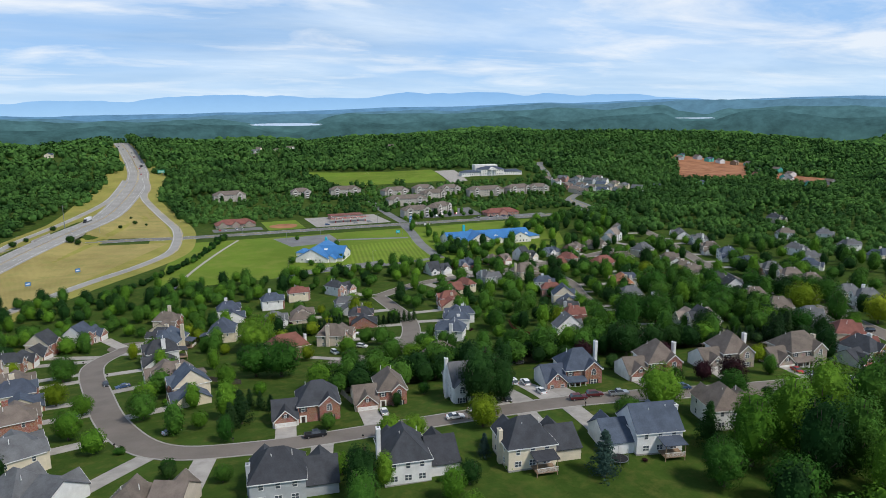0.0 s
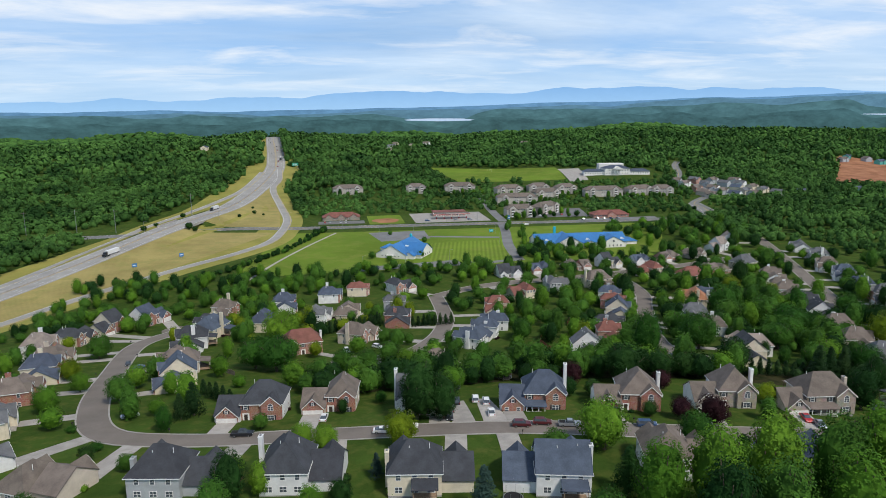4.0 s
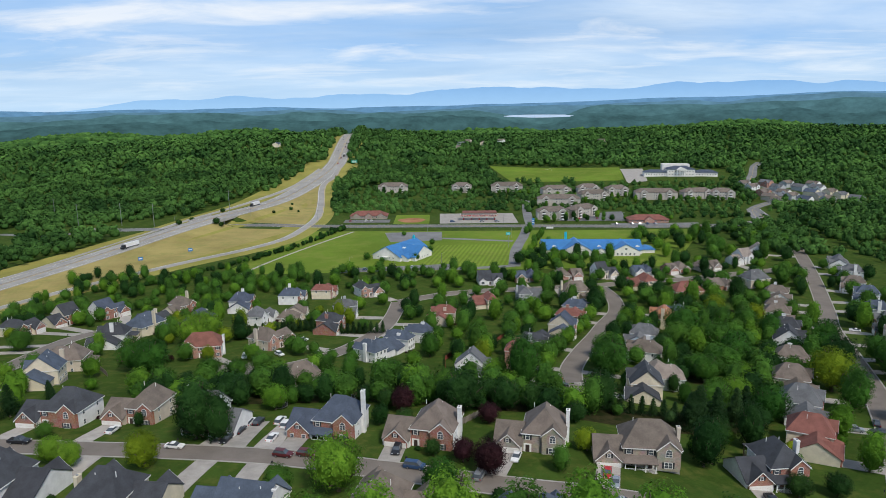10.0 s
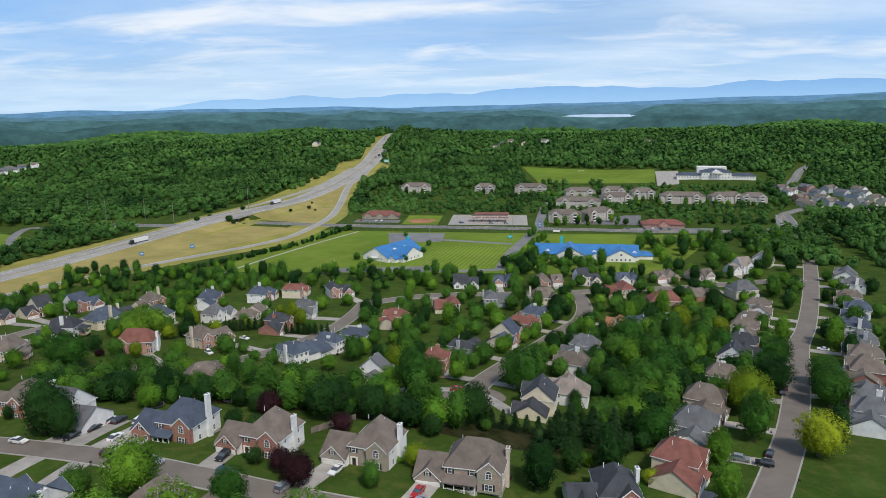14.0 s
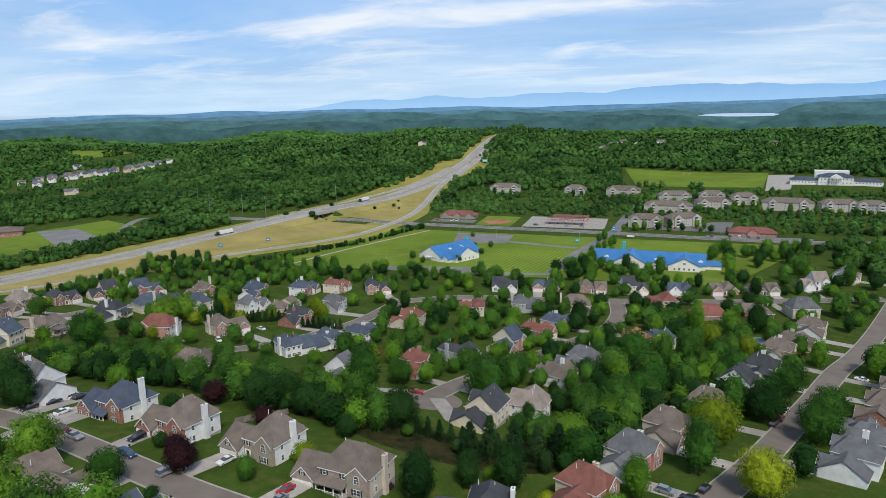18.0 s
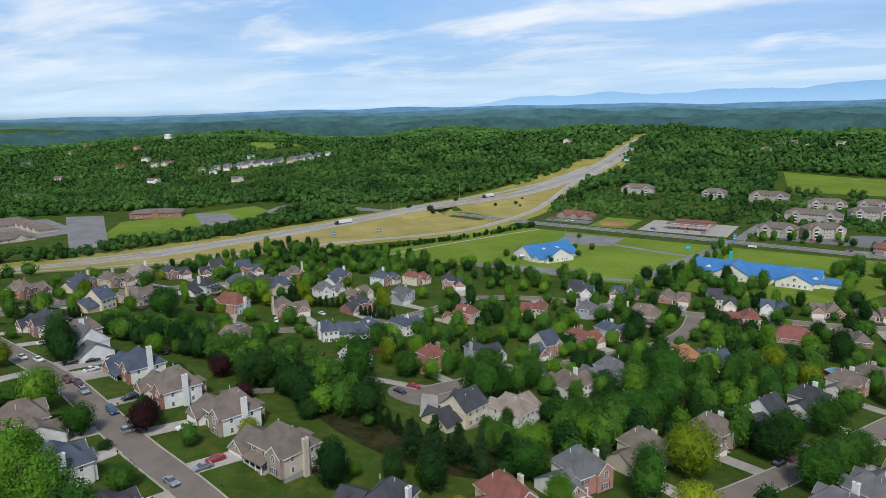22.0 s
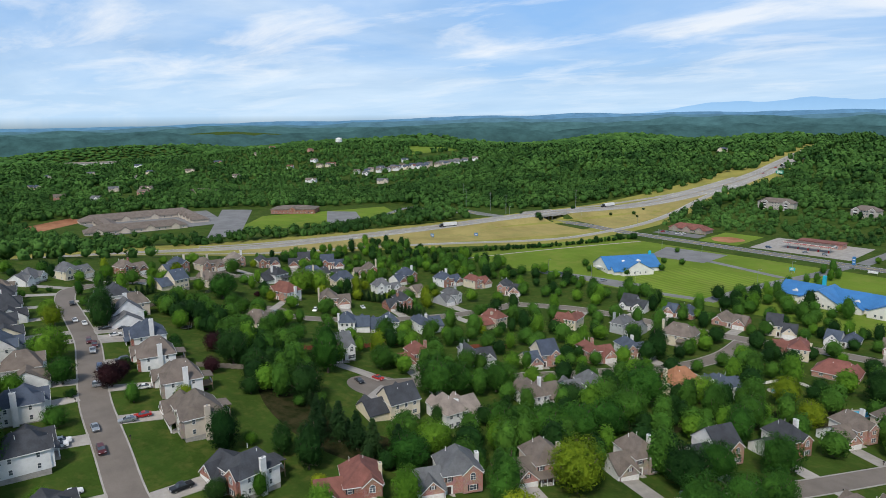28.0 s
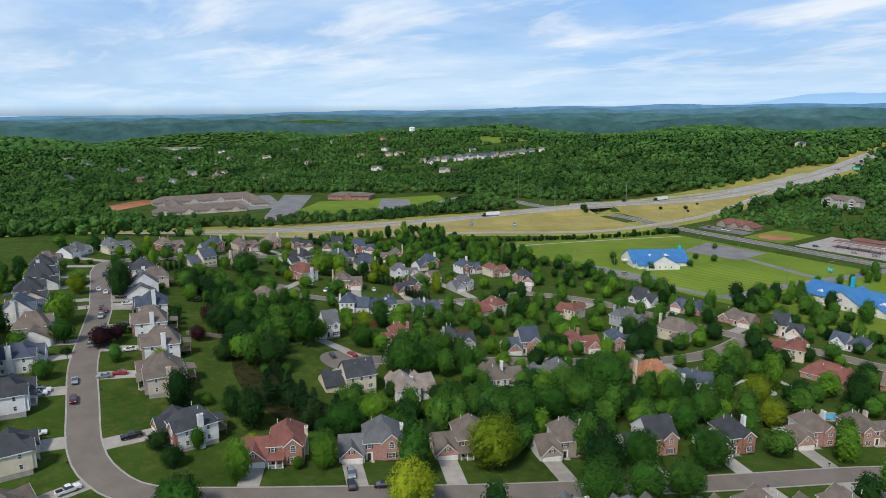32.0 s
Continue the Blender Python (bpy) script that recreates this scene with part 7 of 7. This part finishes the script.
def fence(points, material, label, tall=1.8):
    """Posts, rails and boards along a line of corners."""
    root = new("fence")
    x0, y0 = points[0]
    root.matrix_world = pose(x0, y0, ground_z(x0, y0))
    tagged(root, label, "fence", group="garden fences")
    base = ground_z(x0, y0)
    for (ax, ay), (bx, by) in zip(points, points[1:]):
        run = math.hypot(bx - ax, by - ay)
        n = max(1, round(run / 2.4))
        turn = math.degrees(math.atan2(by - ay, bx - ax))
        for k in range(n):
            px, py = ax + (bx - ax) * k / n, ay + (by - ay) * k / n
            z = ground_z(px, py) - base
            boards = box(0.02, -0.03, 0.08, run / n - 0.02, 0.03, tall + 0.05 * (k % 2))
            part("fence_panel", turned(boards, pose(px - x0, py - y0, z, 0, 0, turn)), material, root)
            part("post", turned(box(-0.07, -0.07, -0.4, 0.07, 0.07, tall + 0.15), pose(px - x0, py - y0, z, 0, 0, turn)), material, root)


fence([(5, 210), (10, 223), (2, 236)], M_REDFENCE, "red-stained board fence behind a cul-de-sac garden")
fence([(14, 242), (14, 256), (20, 272)], M_REDFENCE, "red-stained board fence between gardens")
fence([(37, 286), (45, 303)], M_REDFENCE, "red-brown board fence beside a lawn")
fence([(18, 172), (22, 178), (27, 185)], M_FENCE, "weathered grey board fence closing a back lawn")
fence([(-121, 248), (-113, 238), (-106, 229)], M_FENCE, "weathered grey board fence along a side lawn")
fence([(-80, 176), (-80, 196), (-70, 199)], M_FENCE, "grey board fence behind brick houses")
fence([(138, 342), (137, 352), (142, 366), (153, 362)], M_TRIM, "white picket fence round a swimming pool", 1.2)
fence([(100, 262), (112, 268), (118, 280)], M_FENCE, "weathered board fence under garden trees")
fence([(190, 330), (176, 336), (168, 346)], M_REDFENCE, "red-brown board fence behind a house")


def pool(x, y, rx, ry, turn):
    root = new("swimming_pool")
    root.matrix_world = pose(x, y, ground_z(x, y) + 0.1, 0, 0, turn)
    tagged(root, "oval turquoise swimming pool with pale concrete surround", "pool", group="pools")
    ring = [(math.cos(k * math.pi / 16), math.sin(k * math.pi / 16)) for k in range(32)]
    v = [(c * rx * f, s * ry * f, z) for f, z in ((1.0, 0.12), (1.35, 0.12), (1.35, -0.6), (1.0, -0.3)) for c, s in ring]
    part("surround", (v, [(32 * q + k, 32 * q + (k + 1) % 32, 32 * ((q + 1) % 4) + (k + 1) % 32, 32 * ((q + 1) % 4) + k) for q in range(4) for k in range(32)]), M_CONC, root)
    part("water", ([(c * rx * 1.01, s * ry * 1.01, 0.02) for c, s in ring], [tuple(range(32))]), M_POOL, root)


pool(146, 350, 4.2, 2.8, 20)
pool(173, 349, 4.5, 2.6, 65)


def trampoline(x, y):
    root = new("trampoline")
    root.matrix_world = pose(x, y, ground_z(x, y))
    tagged(root, "round black trampoline with net posts on a lawn", "trampoline", group="trampolines")
    part("mat", cone_limb((0, 0, 0.82), (0, 0, 0.86), 1.9, 1.9, 20), M_DARK, root)
    part("frame", cone_limb((0, 0, 0.74), (0, 0, 0.82), 2.15, 2.15, 20), M_METAL, root)
    for k in range(6):
        a = k * math.pi / 3
        part("net_post", cone_limb((2.1 * math.cos(a), 2.1 * math.sin(a), -0.1), (2.1 * math.cos(a), 2.1 * math.sin(a), 2.6), 0.05, 0.05, 6), M_METAL, root)


trampoline(-16, 199)
trampoline(-36, 117)
trampoline(-35, 190)
trampoline(106, 276)


def mailbox(x, y, turn):
    root = new("mailbox")
    root.matrix_world = pose(x, y, ground_z(x, y), 0, 0, turn)
    tagged(root, "dark mailbox on a wooden post beside the kerb", "mailbox", group="mailboxes")
    part("post", box(-0.06, -0.06, -0.3, 0.06, 0.06, 1.05), M_BARK, root)
    part("box", box(-0.14, -0.26, 1.05, 0.14, 0.26, 1.36), M_DARK, root)


for k in range(6, len(MAIN_STREET) - 70, 7):
    p = MAIN_STREET[k] + sideways(MAIN_STREET, k) * (5.0 if k % 2 else -5.0)
    mailbox(p.x, p.y, k * 20)


def lamp_post(x, y, tall=9.0):
    root = new("street_lamp")
    root.matrix_world = pose(x, y, ground_z(x, y))
    tagged(root, "tall thin grey steel street lamp with an arm", "street lamp", group="street lamps")
    part("pole", cone_limb((0, 0, -0.5), (0, 0, tall), 0.14, 0.08, 8), M_METAL, root)
    part("arm", cone_limb((0, 0, tall - 0.1), (1.6, 0, tall + 0.2), 0.06, 0.05, 6), M_METAL, root)
    part("head", box(1.3, -0.16, tall + 0.12, 2.1, 0.16, tall + 0.28), M_METAL, root)


for x, y in ((-30, 566), (0, 572), (-50, 450), (-20, 458), (12, 460), (64, 520), (70, 560), (-110, 660), (-175, 660), (-230, 610), (120, 636), (180, 628), (-60, 612), (40, 632), (70, 632)):
    lamp_post(x, y)
# cars left in the lots of the church, the flats and the restaurant
lot_rng = random.Random(17)
for x0, y0, dx, dy, n, turn in ((126, 645, 6, 1, 8, 85), (172, 617, 7, -0.4, 6, 90), (-76, 648, 5, 0, 5, 90), (22, 640, 14, 0, 4, 0), (-40, 450, 8, 1.2, 5, 80)):
    for k in range(n):
        if lot_rng.random() < 0.75:
            car_at(x0 + dx * k, y0 + dy * k, turn, lot_rng.choice(("white", "dark", "silver", "red", "blue")), lot_rng.choice(("sedan", "suv", "suv", "pickup")), near=False)

# ---- woodland ----
def blobs(name, label, spots, level, material, seed=1):
    """Many leafy crowns as one mesh; spots: x, y, z of the middle, radius, half height."""
    rng = np.random.default_rng(seed)
    bv, bf = blob_table(level)
    spots = np.asarray(spots, float)
    n, m = len(spots), len(bv)
    turn = rng.uniform(0, 2 * math.pi, n)
    c, s = np.cos(turn)[:, None], np.sin(turn)[:, None]
    v = bv[None] * (1 + rng.uniform(-0.26, 0.26, (n, m)))[:, :, None]
    x = (v[:, :, 0] * c - v[:, :, 1] * s) * spots[:, 3:4] + spots[:, 0:1]
    y = (v[:, :, 0] * s + v[:, :, 1] * c) * spots[:, 3:4] + spots[:, 1:2]
    z = v[:, :, 2] * spots[:, 4:5] + spots[:, 2:3]
    verts = np.stack([x, y, z], -1).reshape(-1, 3)
    faces = (bf[None] + (np.arange(n) * m)[:, None, None]).reshape(-1, 3)
    me = bpy.data.meshes.new(name)
    me.vertices.add(len(verts))
    me.vertices.foreach_set("co", verts.ravel())
    me.loops.add(faces.size)
    me.loops.foreach_set("vertex_index", faces.ravel().astype(np.int32))
    me.polygons.add(len(faces))
    me.polygons.foreach_set("loop_start", np.arange(0, faces.size, 3, dtype=np.int32))
    me.polygons.foreach_set("loop_total", np.full(len(faces), 3, dtype=np.int32))
    me.update(calc_edges=True)
    me.materials.append(material)
    return tagged(new(name, me), label, "woodland", kind="stuff")


def inside(x, y, corners):
    hit = False
    for (x0, y0), (x1, y1) in zip(corners, corners[1:] + corners[:1]):
        if (y0 > y) != (y1 > y) and x < x0 + (y - y0) / (y1 - y0) * (x1 - x0):
            hit = not hit
    return hit


OPEN = [[(-235, 60), (300, 60), (310, 470), (250, 480), (165, 455), (-125, 430), (-235, 380)], [(-140, 430), (250, 430), (250, 620), (-125, 620)],
        [(-118, 640), (-140, 440), (170, 440), (170, 560), (250, 580), (250, 615), (330, 640), (320, 600), (290, 480), (310, 470), (330, 640), (250, 640), (90, 700), (-90, 690)], *SITE, [(-1180, 1240), (-1260, 1400), (-900, 1180), (-920, 1060)],
        [(-142, 990), (-100, 690), (-118, 600), (-250, 390), (-320, 300), (-345, 300), (-292, 440), (-280, 500), (-275, 600), (-400, 640), (-250, 690), (-240, 740), (-195, 850), (-180, 990)],
        [(75, 1045), (275, 975), (255, 840), (85, 870)], [(240, 840), (380, 830), (390, 910), (270, 950)],
        [(-600, 215), (-430, 250), (-350, 330), (-340, 560), (-390, 640), (-450, 610), (-480, 560), (-600, 420)],
        [(365, 705), (470, 705), (470, 810), (365, 810)], [(95, 650), (200, 630), (205, 700), (110, 720)],
        [(-830, 830), (-780, 820), (-660, 980), (-690, 1020)], [(-900, 1020), (-830, 1010), (-800, 1150), (-900, 1180)]]
SPARSE_POINTS = [(a[0], a[1]) for a in ((-48, 838), (92, 828), (138, 752), (182, 764), (212, 768), (238, 751), (266, 753), (292, 742), (320, 740), (-20, 780), (20, 778), (60, 775), (160, 700), (144, 668), (116, 662))]
SPARSE_POINTS += [(o.matrix_world.translation.x, o.matrix_world.translation.y) for o in scene.objects if o.name.startswith(("house", "warehouse", "school", "apartment", "care_home", "brick_school")) and o.parent is None]
LINES = [([p for p in HIGH_LINE if p.y < 1000], 36), ([p for p in HIGH_LINE if p.y >= 985], 18), ([p for p in SOUTH_RAMP if p.y < 650], 34), ([p for p in SOUTH_RAMP if p.y >= 640], 13), (NORTH_RAMP, 14), (HILL_ROAD, 11), (ARTERIAL, 14)]
flat_lines = [(np.array([(p.x, p.y) for p in line]), d) for line, d in LINES]
sparse = np.array(SPARSE_POINTS)


def grows(x, y):
    if any(inside(x, y, c) for c in OPEN):
        return False
    p = np.array((x, y))
    if any(((line - p) ** 2).sum(1).min() < d * d for line, d in flat_lines):
        return False
    return ((sparse - p) ** 2).sum(1).min() > 144


def leafy(name, label, spots, sprays, size, material, seed):
    """Many woodland crowns as one mesh: sprays of leaves round a ragged core; spots: x, y, foot, radius, height."""
    rng = np.random.default_rng(seed)
    forms = []
    for k in range(5):
        m = 9
        u = rng.normal(size=(m, 3))
        u /= np.linalg.norm(u, axis=1)[:, None]
        u[:, 2] = np.abs(u[:, 2]) - 0.25
        c = u * rng.uniform(0.45, 0.72, (m, 1))
        c[0] = (0, 0, 0.4)
        r = rng.uniform(0.3, 0.5, m)
        v, f = leaf_cloud(rng, c, r, sprays // m, size, (0, 0, -0.1))
        bv, bf = blob_table(0)
        core = bv * rng.uniform(0.6, 0.95, (len(bv), 1)) * [0.8, 0.8, 0.85] - [0, 0, 0.2]
        forms.append((v, f, core, bf))
    spots = np.asarray(spots, float)
    pick = rng.integers(0, 5, len(spots))
    turn = rng.uniform(0, 2 * math.pi, len(spots))
    verts, quads, tris, base = [], [], [], 0
    for k, (v, f, core, bf) in enumerate(forms):
        sel = spots[pick == k]
        t = turn[pick == k]
        every = np.concatenate([v, core])
        ca, sa = (np.cos(t) * sel[:, 3])[:, None], (np.sin(t) * sel[:, 3])[:, None]
        x = every[None, :, 0] * ca - every[None, :, 1] * sa + sel[:, 0:1]
        y = every[None, :, 0] * sa + every[None, :, 1] * ca + sel[:, 1:2]
        z = every[None, :, 2] * sel[:, 3:4] + sel[:, 2:3] + np.maximum(sel[:, 4:5] - sel[:, 3:4], sel[:, 3:4] * 0.6)
        verts.append(np.stack([x, y, z], -1).reshape(-1, 3))
        at = base + (np.arange(len(sel)) * len(every))[:, None, None]
        quads.append((f[None] + at).reshape(-1, 4))
        tris.append((bf[None] + len(v) + at).reshape(-1, 3))
        base += len(sel) * len(every)
    verts, quads, tris = np.concatenate(verts), np.concatenate(quads), np.concatenate(tris)
    me = bpy.data.meshes.new(name)
    me.vertices.add(len(verts))
    me.vertices.foreach_set("co", verts.ravel())
    me.loops.add(quads.size + tris.size)
    me.loops.foreach_set("vertex_index", np.concatenate([quads.ravel(), tris.ravel()]).astype(np.int32))
    me.polygons.add(len(quads) + len(tris))
    me.polygons.foreach_set("loop_start", np.concatenate([np.arange(0, quads.size, 4), quads.size + np.arange(0, tris.size, 3)]).astype(np.int32))
    me.polygons.foreach_set("loop_total", np.concatenate([np.full(len(quads), 4), np.full(len(tris), 3)]).astype(np.int32))
    me.update(calc_edges=True)
    me.materials.append(material)
    return tagged(new(name, me), label, "woodland", kind="stuff")


wood_rng = random.Random(77)
near_spots, next_spots, mid_spots, far_spots = [], [], [], []
for pace, lo, hi, out in ((8.6, 0, 560, near_spots), (10.3, 560, 950, next_spots), (15, 950, 1650, mid_spots), (24, 1650, 2700, far_spots)):
    k = int(hi / pace) + 1
    for i in range(-k, k + 1):
        for j in range(-3, k + 1):
            x, y = (i + wood_rng.uniform(-0.45, 0.45)) * pace, 100 + (j + wood_rng.uniform(-0.45, 0.45)) * pace
            far = math.hypot(x, y - 100)
            if not lo <= far < hi or (y - 60) < -0.25 * abs(x) or x > 1.75 * (y + 40) + 60 or (far < 330 and y < 90):
                continue
            if far < 1500 and not grows(x, y):
                continue
            if -300 < x < -120 and 250 < y < 470:
                continue
            r = pace * wood_rng.uniform(0.42, 0.78)
            h = wood_rng.uniform(9, 16) * (1 + 0.3 * noise.noise((x * 0.01, y * 0.01, 3)))
            if -95 < x < 350 and 600 < y < 850:
                h, r = h * 0.45, r * 0.7
            if x > 300 and y < 500:
                h, r = h * 0.62, r * 0.8
            if 560 < x < 900 and 560 < y < 900:
                h = h * 0.7
            if x < -560 and 520 < y < 1100:
                h, r = h * 0.5, r * 0.75
            if any(((a - x) ** 2 + (b - y) ** 2) < 3600 and math.hypot(x - 100, y - 60) < math.hypot(a - 100, b - 60) + 8 for a, b in SCATTER):
                if wood_rng.random() < 0.7:
                    continue
                h = h * 0.4
            z = ground_z(x, y)
            if out is far_spots:
                out.append((x, y, z + h * 0.5, r, h * 0.6))
            else:
                out.append((x, y, z - 0.5, r, h))
for k, p in enumerate(HIGH_LINE):
    if 1070 < p.y < 1560:
        for off in (16.5, 24):
            q = p + sideways(HIGH_LINE, k) * (off + wood_rng.uniform(-1, 1))
            mid_spots.append((q.x, q.y, ground_z(q.x, q.y) - 0.5, wood_rng.uniform(5.5, 7), wood_rng.uniform(18, 22)))
leafy("woodland", "dense green deciduous woodland on the slopes", near_spots, 81, 0.175, M_LEAF_FAR, 1)
leafy("woodland", "dense green woodland either side of the highway", next_spots, 63, 0.2, M_LEAF_FAR, 4)
leafy("woodland", "green wooded ridges beyond the highway", mid_spots, 18, 0.34, M_LEAF_FAR, 2)
blobs("woodland", "distant wooded hills", far_spots, 0, M_LEAF_FAR, 3)

tagged(patch("hill_meadow", [(-1180, 1240), (-1260, 1400), (-900, 1180), (-920, 1060)], 0.5, M_FIELD, 12), "pale green meadow on a wooded hill", "field", kind="structure")

# lakes between the far hills
for bearing, half, z in ((6.9, 3.0, 34.5), (41, 1.6, 52.0)):
    ring = [(bearing + half * math.cos(k * math.pi / 16) * (1 + 0.15 * math.sin(5 * k)), 3270 + 500 * math.sin(k * math.pi / 16)) for k in range(32)]
    ob = mesh_object("water", [(80 + math.sin(radians(a)) * d, 60 + math.cos(radians(a)) * d, z) for a, d in ring], [tuple(range(32))[::-1]], M_WATER)
    tagged(ob, "pale blue lake between wooded hills", "lake", kind="structure")


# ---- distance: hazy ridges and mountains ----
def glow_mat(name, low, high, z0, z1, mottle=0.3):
    """A far ridge seen through miles of air: the haze is put into its colour, as a glow."""
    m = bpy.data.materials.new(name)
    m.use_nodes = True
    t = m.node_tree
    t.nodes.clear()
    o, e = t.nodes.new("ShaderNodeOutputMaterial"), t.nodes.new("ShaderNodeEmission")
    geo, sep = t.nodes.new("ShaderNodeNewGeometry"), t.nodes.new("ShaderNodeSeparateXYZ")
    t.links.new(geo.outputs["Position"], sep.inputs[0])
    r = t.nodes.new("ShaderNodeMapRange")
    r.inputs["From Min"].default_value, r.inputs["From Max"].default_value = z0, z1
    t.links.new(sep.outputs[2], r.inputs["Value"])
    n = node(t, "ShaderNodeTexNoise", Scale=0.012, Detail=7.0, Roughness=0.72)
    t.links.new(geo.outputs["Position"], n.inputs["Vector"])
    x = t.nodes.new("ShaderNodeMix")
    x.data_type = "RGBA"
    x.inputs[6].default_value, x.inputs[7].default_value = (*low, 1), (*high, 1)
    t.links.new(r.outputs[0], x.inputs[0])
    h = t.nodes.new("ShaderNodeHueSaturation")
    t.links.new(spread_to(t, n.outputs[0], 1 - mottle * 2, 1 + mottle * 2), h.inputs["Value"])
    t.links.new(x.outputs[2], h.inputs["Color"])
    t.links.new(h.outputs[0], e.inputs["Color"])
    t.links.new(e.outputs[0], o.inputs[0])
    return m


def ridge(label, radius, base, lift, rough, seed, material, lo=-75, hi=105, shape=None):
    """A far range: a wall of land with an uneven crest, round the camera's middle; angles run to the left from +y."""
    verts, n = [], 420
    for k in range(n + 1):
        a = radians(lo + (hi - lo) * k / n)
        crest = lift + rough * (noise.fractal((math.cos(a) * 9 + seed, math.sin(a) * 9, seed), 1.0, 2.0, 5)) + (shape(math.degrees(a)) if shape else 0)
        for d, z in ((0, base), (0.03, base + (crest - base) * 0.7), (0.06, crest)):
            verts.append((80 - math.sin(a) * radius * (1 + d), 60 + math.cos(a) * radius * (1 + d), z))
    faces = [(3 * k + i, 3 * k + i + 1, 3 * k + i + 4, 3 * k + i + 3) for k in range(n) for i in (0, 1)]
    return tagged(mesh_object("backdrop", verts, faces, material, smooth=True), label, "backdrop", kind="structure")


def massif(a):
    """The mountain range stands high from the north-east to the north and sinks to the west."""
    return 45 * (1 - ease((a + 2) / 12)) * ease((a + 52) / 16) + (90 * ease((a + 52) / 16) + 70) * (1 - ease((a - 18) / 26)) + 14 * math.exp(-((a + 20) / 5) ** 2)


def rim(a):
    """The far hills rise towards the north-east and sink towards the west, in metres at 3.7 km."""
    return 3.3 * (22 * ease((8 - a) / 55) - 19 * ease((a - 15) / 70))


def dip(a):
    """A gap in the nearer hills, through which the lake shows."""
    return -26 * (math.exp(-((a + 6.6) / 3.2) ** 4) + math.exp(-((a + 41) / 2) ** 4))


# aerial haze is painted into these glowing colours, bluer from ridge to ridge
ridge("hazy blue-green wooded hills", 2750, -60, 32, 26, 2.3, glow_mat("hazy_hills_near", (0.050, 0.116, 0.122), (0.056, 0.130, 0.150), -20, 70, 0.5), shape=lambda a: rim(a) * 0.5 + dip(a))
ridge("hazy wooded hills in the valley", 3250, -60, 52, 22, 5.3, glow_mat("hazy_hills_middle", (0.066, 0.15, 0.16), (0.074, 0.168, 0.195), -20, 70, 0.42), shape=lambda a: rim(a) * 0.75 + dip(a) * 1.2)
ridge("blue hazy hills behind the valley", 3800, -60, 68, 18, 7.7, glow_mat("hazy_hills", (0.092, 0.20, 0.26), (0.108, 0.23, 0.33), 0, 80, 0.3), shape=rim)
ridge("far-off hills tinted pale blue for haze", 4250, -60, 84, 12, 4.1, glow_mat("hazy_hills_far", (0.12, 0.27, 0.44), (0.13, 0.28, 0.47), 20, 90), shape=lambda a: rim(a) * 1.05)
ridge("mountain range on the horizon, tinted pale blue for haze", 4560, -60, 2, 34, 11.9, glow_mat("haze_blue_mountains", (0.38, 0.63, 0.92), (0.25, 0.48, 0.82), 60, 230, 0.03), shape=massif)
